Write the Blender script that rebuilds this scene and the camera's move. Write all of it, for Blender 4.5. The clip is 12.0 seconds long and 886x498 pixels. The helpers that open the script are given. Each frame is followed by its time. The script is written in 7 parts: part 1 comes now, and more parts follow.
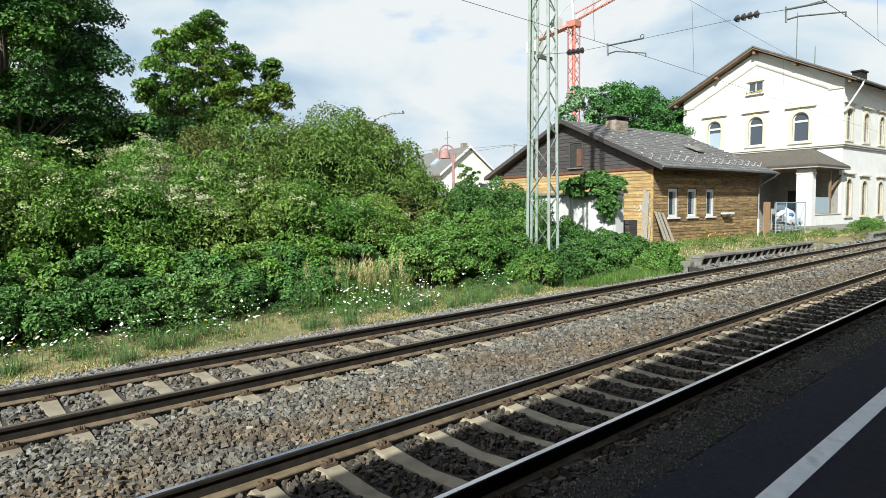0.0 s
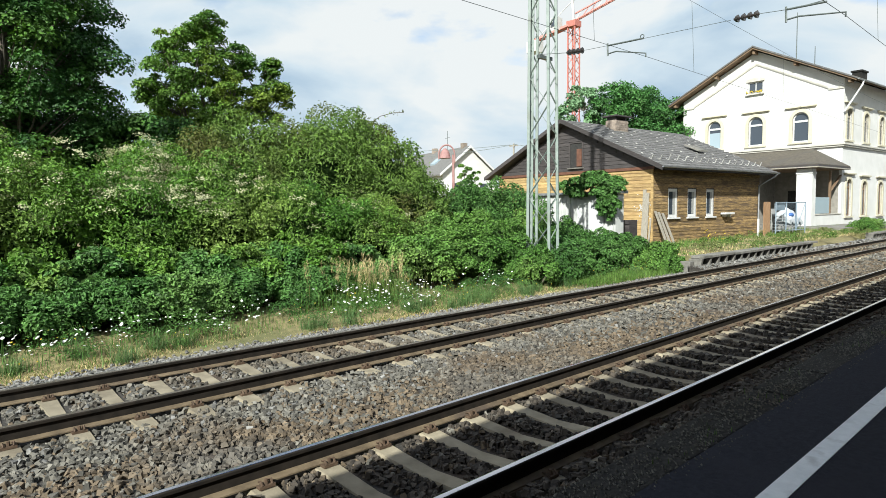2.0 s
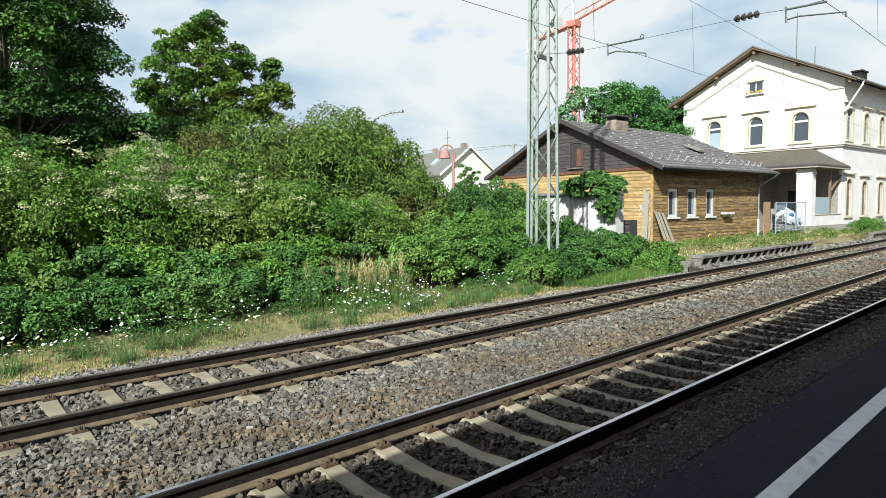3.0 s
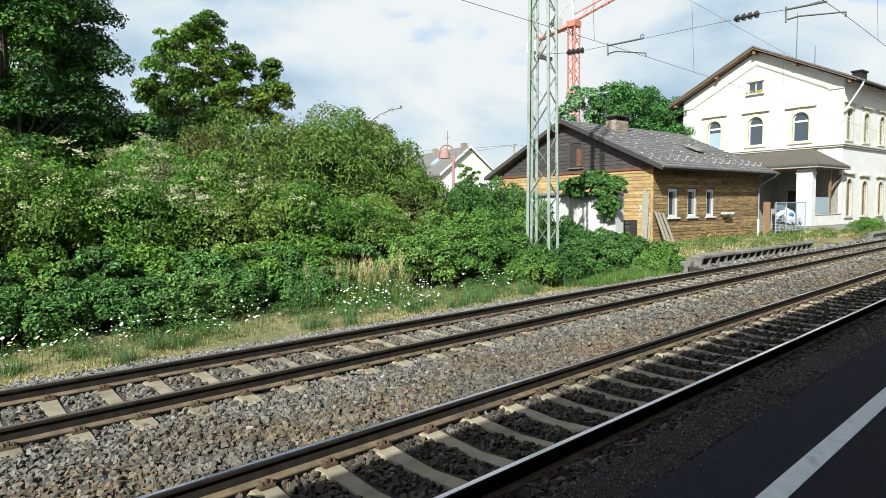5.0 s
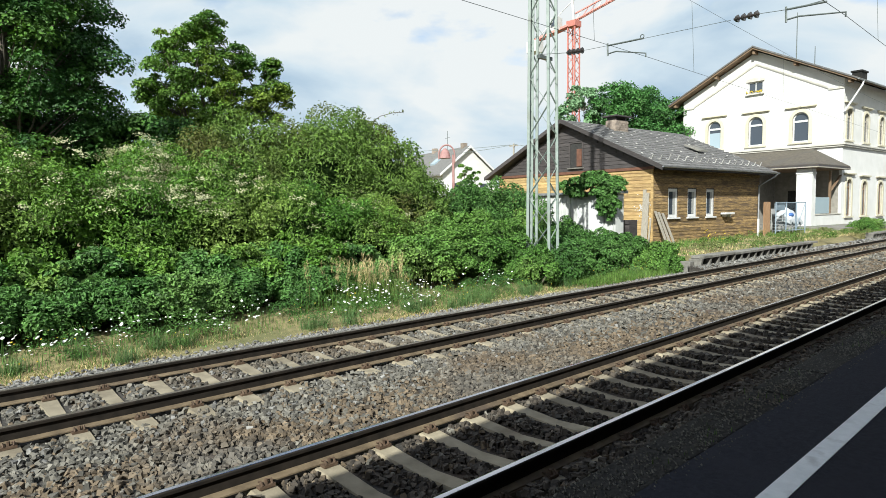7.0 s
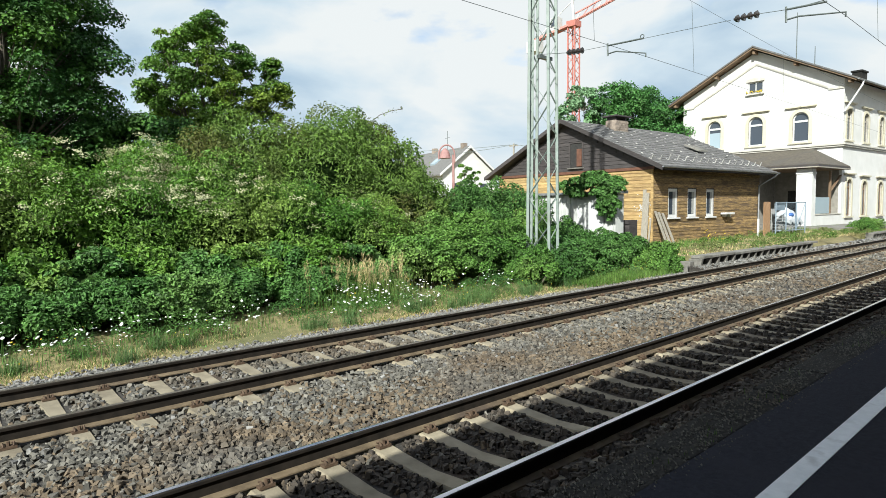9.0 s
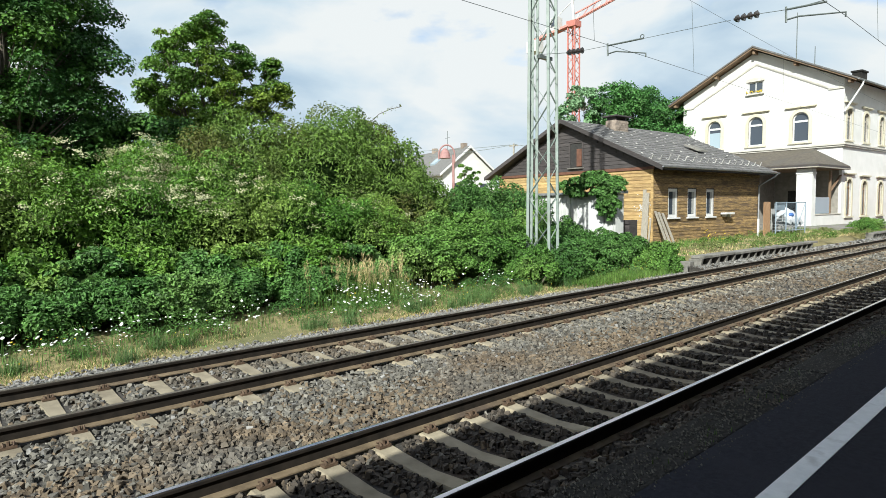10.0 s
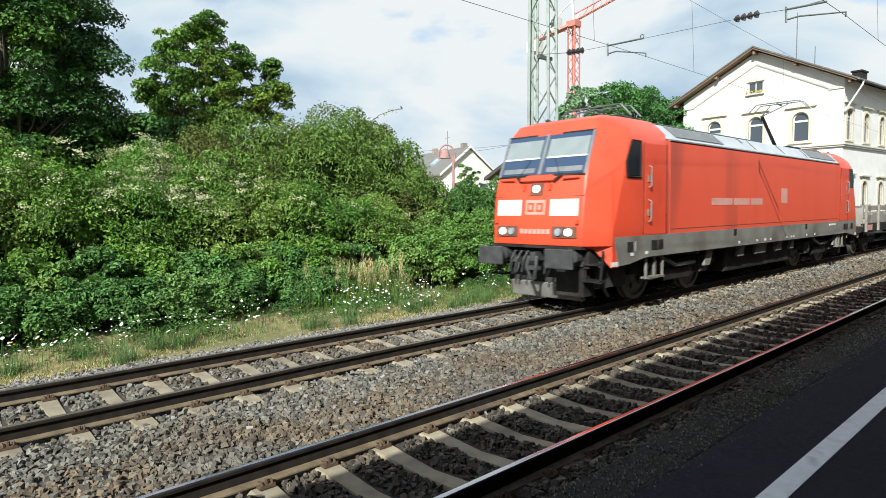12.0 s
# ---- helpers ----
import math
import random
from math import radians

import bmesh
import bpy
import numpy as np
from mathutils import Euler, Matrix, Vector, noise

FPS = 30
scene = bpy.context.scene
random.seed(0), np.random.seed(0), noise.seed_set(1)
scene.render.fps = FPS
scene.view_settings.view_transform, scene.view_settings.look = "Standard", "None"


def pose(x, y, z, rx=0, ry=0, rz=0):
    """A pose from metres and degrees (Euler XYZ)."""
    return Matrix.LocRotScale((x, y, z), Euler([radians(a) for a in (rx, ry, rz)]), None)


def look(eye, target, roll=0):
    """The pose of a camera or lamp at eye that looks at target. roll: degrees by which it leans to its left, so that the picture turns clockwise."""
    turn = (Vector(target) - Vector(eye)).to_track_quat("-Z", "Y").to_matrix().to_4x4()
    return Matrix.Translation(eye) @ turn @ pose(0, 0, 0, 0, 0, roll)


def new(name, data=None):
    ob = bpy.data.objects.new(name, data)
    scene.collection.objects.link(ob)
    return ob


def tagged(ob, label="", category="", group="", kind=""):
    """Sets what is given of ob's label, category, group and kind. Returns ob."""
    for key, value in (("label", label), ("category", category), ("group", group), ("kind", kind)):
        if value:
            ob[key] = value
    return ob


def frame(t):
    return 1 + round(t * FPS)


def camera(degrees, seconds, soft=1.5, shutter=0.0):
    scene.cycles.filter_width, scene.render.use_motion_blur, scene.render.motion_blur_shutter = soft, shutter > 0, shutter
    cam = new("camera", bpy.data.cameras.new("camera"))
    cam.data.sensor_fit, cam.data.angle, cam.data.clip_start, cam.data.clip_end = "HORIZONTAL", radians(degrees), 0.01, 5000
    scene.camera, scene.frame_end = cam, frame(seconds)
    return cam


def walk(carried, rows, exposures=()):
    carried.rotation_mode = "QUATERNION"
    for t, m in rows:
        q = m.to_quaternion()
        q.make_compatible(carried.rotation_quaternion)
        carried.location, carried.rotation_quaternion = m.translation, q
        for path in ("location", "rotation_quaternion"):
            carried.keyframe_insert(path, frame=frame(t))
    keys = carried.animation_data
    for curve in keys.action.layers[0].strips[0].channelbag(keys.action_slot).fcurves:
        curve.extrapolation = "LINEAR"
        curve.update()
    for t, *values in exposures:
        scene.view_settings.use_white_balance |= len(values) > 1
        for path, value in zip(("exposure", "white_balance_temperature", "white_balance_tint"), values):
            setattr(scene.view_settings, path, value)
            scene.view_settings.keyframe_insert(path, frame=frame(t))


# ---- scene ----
cam = camera(71.7, 12.0, soft=0.85, shutter=0.12)
EYE_POSE = look((0.083, -0.167, 2.067), (1.441, 1.296, 1.935), -0.6)
walk(cam, [(0.0, EYE_POSE), (12.0, EYE_POSE)], exposures=[(0.0, 0.76, 6250, 5), (12.0, 0.76, 6250, 5)])

# ---- light: high summer sun behind the platform, broken cloud ----
SUN_TRAVEL = Vector((0.7271, 0.3546, -0.5878))
sun = new("sun", bpy.data.lights.new("sun", "SUN"))
sun.data.energy, sun.data.angle, sun.data.color = 5.0, radians(0.55), (1.0, 0.975, 0.91)
sun.matrix_world = look((0, 0, 60), Vector((0, 0, 60)) + SUN_TRAVEL)

world = bpy.data.worlds.new("sky")
scene.world = world
world.use_nodes = True
wn, wl = world.node_tree.nodes, world.node_tree.links
wn.clear()
w_out = wn.new("ShaderNodeOutputWorld")
w_sky = wn.new("ShaderNodeTexSky")
w_sky.sky_type, w_sky.sun_disc = "NISHITA", False
w_sky.sun_elevation, w_sky.sun_rotation = radians(36), radians(244)
w_blue = wn.new("ShaderNodeBackground")
w_blue.inputs["Strength"].default_value = 0.10
wl.new(w_sky.outputs[0], w_blue.inputs["Color"])
w_tc = wn.new("ShaderNodeTexCoord")
w_map = wn.new("ShaderNodeMapping")
w_map.inputs["Scale"].default_value = (1.0, 1.0, 2.4)
w_map.inputs["Location"].default_value = (0.35, 0.1, 0.2)
wl.new(w_tc.outputs["Generated"], w_map.inputs["Vector"])
w_n1 = wn.new("ShaderNodeTexNoise")
w_n1.inputs["Scale"].default_value, w_n1.inputs["Detail"].default_value = 2.1, 9.0
w_n1.inputs["Roughness"].default_value = 0.52
wl.new(w_map.outputs[0], w_n1.inputs["Vector"])
w_cover = wn.new("ShaderNodeValToRGB")
w_cover.color_ramp.elements[0].position, w_cover.color_ramp.elements[1].position = 0.30, 0.37
# cloud banks close up towards the horizon, with more open blue overhead
w_xyz, w_gap, w_less = wn.new("ShaderNodeSeparateXYZ"), wn.new("ShaderNodeMapRange"), wn.new("ShaderNodeMath")
wl.new(w_tc.outputs["Generated"], w_xyz.inputs[0])
w_gap.inputs["From Min"].default_value, w_gap.inputs["From Max"].default_value = 0.27, 0.75
w_gap.inputs["To Min"].default_value, w_gap.inputs["To Max"].default_value = 0.0, 0.20
wl.new(w_xyz.outputs["Z"], w_gap.inputs["Value"])
w_less.operation = "SUBTRACT"
wl.new(w_n1.outputs["Fac"], w_less.inputs[0])
wl.new(w_gap.outputs[0], w_less.inputs[1])
wl.new(w_less.outputs[0], w_cover.inputs["Fac"])
w_n2 = wn.new("ShaderNodeTexNoise")
w_n2.inputs["Scale"].default_value, w_n2.inputs["Detail"].default_value = 3.3, 8.0
w_n2.inputs["Roughness"].default_value, w_n2.inputs["Distortion"].default_value = 0.5, 0.3
wl.new(w_map.outputs[0], w_n2.inputs["Vector"])
w_tone = wn.new("ShaderNodeValToRGB")
w_tone.color_ramp.elements[0].position, w_tone.color_ramp.elements[0].color = 0.28, (0.50, 0.64, 0.80, 1)
w_tone.color_ramp.elements[1].position, w_tone.color_ramp.elements[1].color = 0.53, (1.0, 1.0, 1.0, 1)
e_mid = w_tone.color_ramp.elements.new(0.41)
e_mid.color = (0.76, 0.86, 0.95, 1)
# cloud undersides turn blue-grey low over the horizon
w_low, w_dim = wn.new("ShaderNodeMapRange"), wn.new("ShaderNodeMath")
w_low.inputs["From Min"].default_value, w_low.inputs["From Max"].default_value = 0.06, 0.34
w_low.inputs["To Min"].default_value, w_low.inputs["To Max"].default_value = 0.15, -0.06
wl.new(w_xyz.outputs["Z"], w_low.inputs["Value"])
w_dim.operation = "SUBTRACT"
wl.new(w_n2.outputs["Fac"], w_dim.inputs[0])
wl.new(w_low.outputs[0], w_dim.inputs[1])
wl.new(w_dim.outputs[0], w_tone.inputs["Fac"])
w_cloud = wn.new("ShaderNodeBackground")
w_cloud.inputs["Strength"].default_value = 0.53
wl.new(w_tone.outputs["Color"], w_cloud.inputs["Color"])
w_mix = wn.new("ShaderNodeMixShader")
wl.new(w_cover.outputs["Color"], w_mix.inputs[0])
wl.new(w_blue.outputs[0], w_mix.inputs[1])
wl.new(w_cloud.outputs[0], w_mix.inputs[2])
wl.new(w_mix.outputs[0], w_out.inputs["Surface"])


# ---- materials ----
def surf(name, c1, c2, scale=6.0, rough=0.8, metal=0.0, bump=0.2, bscale=60.0, c3=None, s3=0.7, f3=(0.5, 0.7),
         rnd=0.0, island=0.0, stretch=(1, 1, 1), spec=0.5, trans=0.0, coat=0.0):
    """A two-scale procedural surface: c1/c2 by fine noise, patches of c3 by coarse noise, brightness varied piece by piece."""
    m = bpy.data.materials.new(name)
    m.use_nodes = True
    n, l = m.node_tree.nodes, m.node_tree.links
    b = n["Principled BSDF"]
    tc, mp = n.new("ShaderNodeTexCoord"), n.new("ShaderNodeMapping")
    mp.inputs["Scale"].default_value = stretch
    l.new(tc.outputs["Object"], mp.inputs["Vector"])
    if rnd:
        shift = n.new("ShaderNodeVectorMath")
        shift.operation = "SCALE"
        shift.inputs[0].default_value = (37.0, 21.0, 53.0)
        l.new(n.new("ShaderNodeObjectInfo").outputs["Random"], shift.inputs["Scale"])
        l.new(shift.outputs[0], mp.inputs["Location"])
    fine = n.new("ShaderNodeTexNoise")
    fine.inputs["Scale"].default_value, fine.inputs["Detail"].default_value = scale, 6.0
    l.new(mp.outputs[0], fine.inputs["Vector"])
    ramp = n.new("ShaderNodeValToRGB")
    ramp.color_ramp.elements[0].position, ramp.color_ramp.elements[0].color = 0.3, (*c1, 1)
    ramp.color_ramp.elements[1].position, ramp.color_ramp.elements[1].color = 0.7, (*c2, 1)
    l.new(fine.outputs["Fac"], ramp.inputs["Fac"])
    col = ramp.outputs["Color"]
    if c3:
        big = n.new("ShaderNodeTexNoise")
        big.inputs["Scale"].default_value, big.inputs["Detail"].default_value = s3, 5.0
        l.new(mp.outputs[0], big.inputs["Vector"])
        r3 = n.new("ShaderNodeMapRange")
        r3.inputs["From Min"].default_value, r3.inputs["From Max"].default_value = f3
        l.new(big.outputs["Fac"], r3.inputs["Value"])
        mx = n.new("ShaderNodeMix")
        mx.data_type = "RGBA"
        l.new(r3.outputs[0], mx.inputs["Factor"])
        l.new(col, mx.inputs["A"])
        mx.inputs["B"].default_value = (*c3, 1)
        col = mx.outputs["Result"]
    if rnd or island:
        if island:
            src = n.new("ShaderNodeNewGeometry").outputs["Random Per Island"]
        else:
            src = n.new("ShaderNodeObjectInfo").outputs["Random"]
        amount = rnd or island
        mr = n.new("ShaderNodeMapRange")
        mr.inputs["To Min"].default_value, mr.inputs["To Max"].default_value = 1 - amount, 1 + amount
        l.new(src, mr.inputs["Value"])
        hs = n.new("ShaderNodeHueSaturation")
        l.new(mr.outputs[0], hs.inputs["Value"])
        l.new(col, hs.inputs["Color"])
        col = hs.outputs["Color"]
    l.new(col, b.inputs["Base Color"])
    b.inputs["Roughness"].default_value, b.inputs["Metallic"].default_value = rough, metal
    b.inputs["Specular IOR Level"].default_value = spec
    b.inputs["Coat Weight"].default_value = coat
    if bump:
        bn = n.new("ShaderNodeTexNoise")
        bn.inputs["Scale"].default_value, bn.inputs["Detail"].default_value = bscale, 4.0
        l.new(mp.outputs[0], bn.inputs["Vector"])
        bp = n.new("ShaderNodeBump")
        bp.inputs["Strength"].default_value, bp.inputs["Distance"].default_value = bump, 0.01
        l.new(bn.outputs["Fac"], bp.inputs["Height"])
        l.new(bp.outputs[0], b.inputs["Normal"])
    if trans:
        tr, mix = n.new("ShaderNodeBsdfTranslucent"), n.new("ShaderNodeMixShader")
        bright = n.new("ShaderNodeHueSaturation")
        bright.inputs["Saturation"].default_value, bright.inputs["Value"].default_value = 1.15, 1.5
        l.new(col, bright.inputs["Color"])
        l.new(bright.outputs[0], tr.inputs["Color"])
        mix.inputs[0].default_value = trans
        l.new(b.outputs[0], mix.inputs[1])
        l.new(tr.outputs[0], mix.inputs[2])
        l.new(mix.outputs[0], n["Material Output"].inputs["Surface"])
    return m


def glass(name, tint, rough=0.03):
    m = bpy.data.materials.new(name)
    m.use_nodes = True
    b = m.node_tree.nodes["Principled BSDF"]
    b.inputs["Base Color"].default_value = (*tint, 1)
    b.inputs["Roughness"].default_value = rough
    b.inputs["Specular IOR Level"].default_value = 0.9
    return m


def glow(name, colour, strength):
    m = bpy.data.materials.new(name)
    m.use_nodes = True
    b = m.node_tree.nodes["Principled BSDF"]
    b.inputs["Base Color"].default_value = (*colour, 1)
    b.inputs["Emission Color"].default_value = (*colour, 1)
    b.inputs["Emission Strength"].default_value = strength
    return m


def leafy(name, c1, c2, island=0.58, trans=0.17, scale=0.5, c3=None):
    return surf(name, c1, c2, scale=scale, rough=0.58, bump=0, island=island, trans=trans, spec=0.28, c3=c3, s3=0.35, f3=(0.5, 0.62))


M_EARTH = surf("verge_earth", (0.135, 0.118, 0.050), (0.275, 0.228, 0.108), 7.0, 0.95, bump=0.5, bscale=18, c3=(0.09, 0.10, 0.035), s3=0.3)
M_BALLAST_BED = surf("ballast_bed", (0.016, 0.014, 0.012), (0.06, 0.053, 0.045), 26.0, 0.95, bump=1.0, bscale=22, c3=(0.10, 0.065, 0.04), s3=0.5)
M_STONE = surf("ballast_stone", (0.074, 0.069, 0.057), (0.152, 0.142, 0.120), 14.0, 0.9, bump=0.4, bscale=60, island=0.55, c3=(0.098, 0.075, 0.051), s3=0.55, f3=(0.5, 0.64))
M_STONE_PALE = surf("ballast_stone_pale", (0.125, 0.121, 0.113), (0.21, 0.203, 0.19), 9.0, 0.9, bump=0.25, bscale=70, island=0.45)
M_STONE_RUSTY = surf("ballast_stone_rusty", (0.085, 0.063, 0.040), (0.145, 0.111, 0.074), 9.0, 0.92, bump=0.25, bscale=70, island=0.5, c3=(0.098, 0.088, 0.073), s3=0.6, f3=(0.5, 0.62))
# darker stone that deepens the platform's shade over the near track
M_STONE_SHADE = surf("ballast_stone_shaded", (0.034, 0.028, 0.022), (0.085, 0.070, 0.055), 9.0, 0.95, bump=0.25, bscale=70, island=0.5)
M_SLEEPER = surf("sleeper_concrete", (0.185, 0.156, 0.106), (0.300, 0.258, 0.184), 5.0, 0.9, bump=0.3, bscale=45, rnd=0.18, c3=(0.126, 0.100, 0.067), s3=1.6, f3=(0.55, 0.75))
# rail web kept dark, foot a lighter tan that holds its sunlit top
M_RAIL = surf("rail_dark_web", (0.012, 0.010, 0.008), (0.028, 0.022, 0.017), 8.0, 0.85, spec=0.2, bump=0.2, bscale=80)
M_RAIL_FOOT = surf("rail_sunlit_dusty_foot", (0.085, 0.061, 0.035), (0.165, 0.123, 0.074), 8.0, 0.9, bump=0.2, bscale=80, c3=(0.07, 0.05, 0.035), s3=1.5)
M_RAIL_TOP = surf("rail_running_steel", (0.36, 0.37, 0.43), (0.50, 0.51, 0.57), 5.0, 0.12, 1.0, bump=0.03, bscale=120, stretch=(0.2, 4, 1))
M_RAIL_TOP_DULL = surf("rail_running_dull", (0.20, 0.17, 0.14), (0.30, 0.26, 0.22), 5.0, 0.42, 0.8, bump=0.05, bscale=120, stretch=(0.2, 4, 1))
M_CLIP = surf("clip_rust", (0.059, 0.037, 0.022), (0.126, 0.081, 0.052), 20.0, 0.8, 0.2, bump=0.2)
M_ASPHALT = surf("platform_asphalt", (0.018, 0.019, 0.028), (0.030, 0.032, 0.044), 30.0, 0.95, spec=0.15, bump=0.5, bscale=140, c3=(0.030, 0.031, 0.042), s3=0.8)
M_LINE = surf("line_paint", (0.78, 0.80, 0.82), (0.88, 0.90, 0.92), 14.0, 0.7, bump=0.3, bscale=140, c3=(0.55, 0.55, 0.55), s3=5.0, f3=(0.58, 0.75))
M_KERB = surf("kerb_stone", (0.018, 0.017, 0.016), (0.050, 0.047, 0.043), 26.0, 0.95, spec=0.15, bump=0.6, bscale=60, rnd=0.15, c3=(0.030, 0.028, 0.024), s3=2.0)
M_CONCRETE = surf("old_concrete", (0.126, 0.118, 0.104), (0.215, 0.204, 0.181), 7.0, 0.92, bump=0.4, bscale=50, rnd=0.12, c3=(0.074, 0.074, 0.059), s3=1.1)
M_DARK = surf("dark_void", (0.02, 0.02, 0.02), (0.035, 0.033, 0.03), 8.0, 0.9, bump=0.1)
M_WHITE_WALL = surf("white_render", (0.562, 0.555, 0.533), (0.622, 0.614, 0.592), 1.5, 0.9, bump=0.15, bscale=30, c3=(0.518, 0.511, 0.481), s3=0.35, f3=(0.5, 0.75))
M_CREAM = surf("cream_stone", (0.459, 0.422, 0.311), (0.533, 0.496, 0.385), 4.0, 0.85, bump=0.2)
M_CORNICE = surf("cornice_stone", (0.407, 0.385, 0.333), (0.518, 0.496, 0.444), 3.0, 0.85, bump=0.2)
M_BROWN_WOOD = surf("eaves_wood", (0.126, 0.081, 0.048), (0.222, 0.148, 0.089), 8.0, 0.75, bump=0.2, stretch=(1, 1, 6))
M_SLATE = surf("grey_roof_tile", (0.075, 0.072, 0.07), (0.15, 0.145, 0.14), 7.0, 0.85, bump=0.3, bscale=60, island=0.22, c3=(0.20, 0.19, 0.17), s3=3.0, f3=(0.58, 0.72))
M_FELT = surf("canopy_roof_felt", (0.060, 0.050, 0.038), (0.115, 0.098, 0.076), 4.0, 0.9, bump=0.3, c3=(0.074, 0.067, 0.059), s3=0.6)
M_BOARD = surf("stained_board", (0.29, 0.185, 0.072), (0.47, 0.335, 0.15), 4.0, 0.8, bump=0.6, bscale=16, rnd=0.2, stretch=(1.0, 1.0, 9.0), c3=(0.222, 0.141, 0.063), s3=0.8, f3=(0.5, 0.72))
# facade boards: weathered, and browner to dim the side sun only grazes
M_BOARD_BROWN = surf("weathered_dimmed_board", (0.13, 0.080, 0.032), (0.38, 0.255, 0.11), 4.5, 0.85, bump=0.8, bscale=16, rnd=0.28, stretch=(1.0, 1.0, 7.0), c3=(0.12, 0.08, 0.045), s3=1.4, f3=(0.46, 0.62))
M_BOARD_DARK = surf("dark_gable_board", (0.035, 0.03, 0.03), (0.065, 0.056, 0.054), 3.0, 0.7, bump=0.3, bscale=25, rnd=0.2, stretch=(1, 1, 7))
M_TRIM_RED = surf("red_brown_trim", (0.096, 0.041, 0.026), (0.148, 0.067, 0.041), 5.0, 0.7, bump=0.2)
M_ZINC = surf("zinc", (0.22, 0.23, 0.24), (0.34, 0.35, 0.36), 6.0, 0.5, 0.6, bump=0.05)
M_WINDOW_WHITE = surf("window_white", (0.548, 0.548, 0.540), (0.607, 0.607, 0.599), 5.0, 0.45, bump=0.02)
M_GLASS = glass("window_glass", (0.045, 0.055, 0.07))
M_GLASS_BLIND = glass("window_glass_blind", (0.30, 0.37, 0.42), 0.2)
M_BRICK = surf("chimney_brick", (0.178, 0.141, 0.111), (0.296, 0.244, 0.200), 9.0, 0.9, bump=0.4, rnd=0.2)
M_MAST = surf("mast_green_paint", (0.165, 0.205, 0.18), (0.235, 0.275, 0.25), 6.0, 0.55, 0.0, bump=0.1, c3=(0.15, 0.165, 0.135), s3=1.5, f3=(0.55, 0.75))
M_WIRE = surf("wire_copper_green", (0.081, 0.096, 0.089), (0.126, 0.141, 0.133), 8.0, 0.5, 0.4, bump=0)
M_INSULATOR = surf("insulator_brown", (0.026, 0.022, 0.021), (0.044, 0.037, 0.033), 8.0, 0.3, bump=0)
M_SHED = surf("white_shed_sheet", (0.42, 0.427, 0.406), (0.52, 0.52, 0.50), 3.0, 0.7, bump=0.15, c3=(0.311, 0.318, 0.281), s3=1.2, f3=(0.55, 0.75))
M_GREYWOOD = surf("weathered_wood", (0.222, 0.200, 0.163), (0.340, 0.311, 0.259), 6.0, 0.85, bump=0.3, stretch=(6, 6, 1))
M_DOORWOOD = surf("orange_door_wood", (0.266, 0.155, 0.081), (0.370, 0.229, 0.126), 5.0, 0.7, bump=0.2, stretch=(4, 4, 1))
M_BLUE_STEEL = surf("blue_grey_steel", (0.200, 0.266, 0.326), (0.296, 0.355, 0.407), 5.0, 0.5, 0.3, bump=0.05)
M_TARP = surf("white_tarp", (0.459, 0.481, 0.503), (0.592, 0.607, 0.622), 4.0, 0.5, bump=0.5, bscale=8)
M_TARP_BLUE = surf("blue_tarp", (0.022, 0.096, 0.333), (0.037, 0.148, 0.444), 4.0, 0.5, bump=0.3, bscale=8)
M_CRANE = surf("crane_red", (0.370, 0.118, 0.096), (0.459, 0.178, 0.141), 3.0, 0.6, bump=0)
M_CRANE_WHITE = surf("crane_pale", (0.444, 0.444, 0.429), (0.548, 0.540, 0.518), 3.0, 0.6, bump=0)
M_LAMP_RED = surf("faded_red_paint", (0.26, 0.14, 0.13), (0.34, 0.19, 0.175), 5.0, 0.7, bump=0.05)
M_BARK = surf("bark", (0.067, 0.056, 0.041), (0.141, 0.122, 0.096), 9.0, 0.95, bump=0.8, bscale=14, stretch=(3, 3, 0.6))
M_PLASTER_GREY = surf("grey_plaster", (0.244, 0.244, 0.237), (0.333, 0.333, 0.318), 3.0, 0.9, bump=0.2)

M_GRAB = surf("grab_steel", (0.22, 0.18, 0.16), (0.30, 0.26, 0.23), 6.0, 0.5, 0.2, bump=0)
# plaster darkened to hold the shade under the porch roof
M_PORCH_SHADE = surf("porch_shaded_plaster", (0.20, 0.185, 0.16), (0.29, 0.27, 0.235), 3.0, 0.9, bump=0.2)
M_HOOK = surf("galvanised_hook", (0.32, 0.31, 0.29), (0.48, 0.46, 0.43), 8.0, 0.6, 0.1, bump=0, rnd=0.3)
M_ROOF_PALE = surf("pale_grey_tiles", (0.11, 0.105, 0.10), (0.17, 0.165, 0.155), 5.0, 0.85, bump=0.2)
M_LEAF_NETTLE = leafy("leaf_nettle", (0.052, 0.130, 0.030), (0.096, 0.202, 0.047), c3=(0.125, 0.225, 0.060))
M_LEAF_ELDER = leafy("leaf_elder", (0.058, 0.142, 0.019), (0.123, 0.230, 0.035), c3=(0.168, 0.248, 0.054))
M_LEAF_WILLOW = leafy("leaf_willow", (0.084, 0.154, 0.028), (0.137, 0.217, 0.044), c3=(0.100, 0.109, 0.028))
# filler cores: the shade deep in shrubs put into a near-black green
M_SHADE_CORE = surf("core_shade", (0.014, 0.030, 0.008), (0.030, 0.056, 0.014), 14.0, 0.95, bump=1.0, bscale=20, spec=0.05)
M_TUFT = leafy("tuft_green", (0.07, 0.135, 0.045), (0.12, 0.20, 0.065))
M_LEAF_BRIGHT = leafy("leaf_bright", (0.064, 0.148, 0.026), (0.122, 0.228, 0.046), c3=(0.155, 0.248, 0.060))
M_LEAF_IVY = leafy("leaf_ivy", (0.050, 0.124, 0.028), (0.094, 0.194, 0.045))
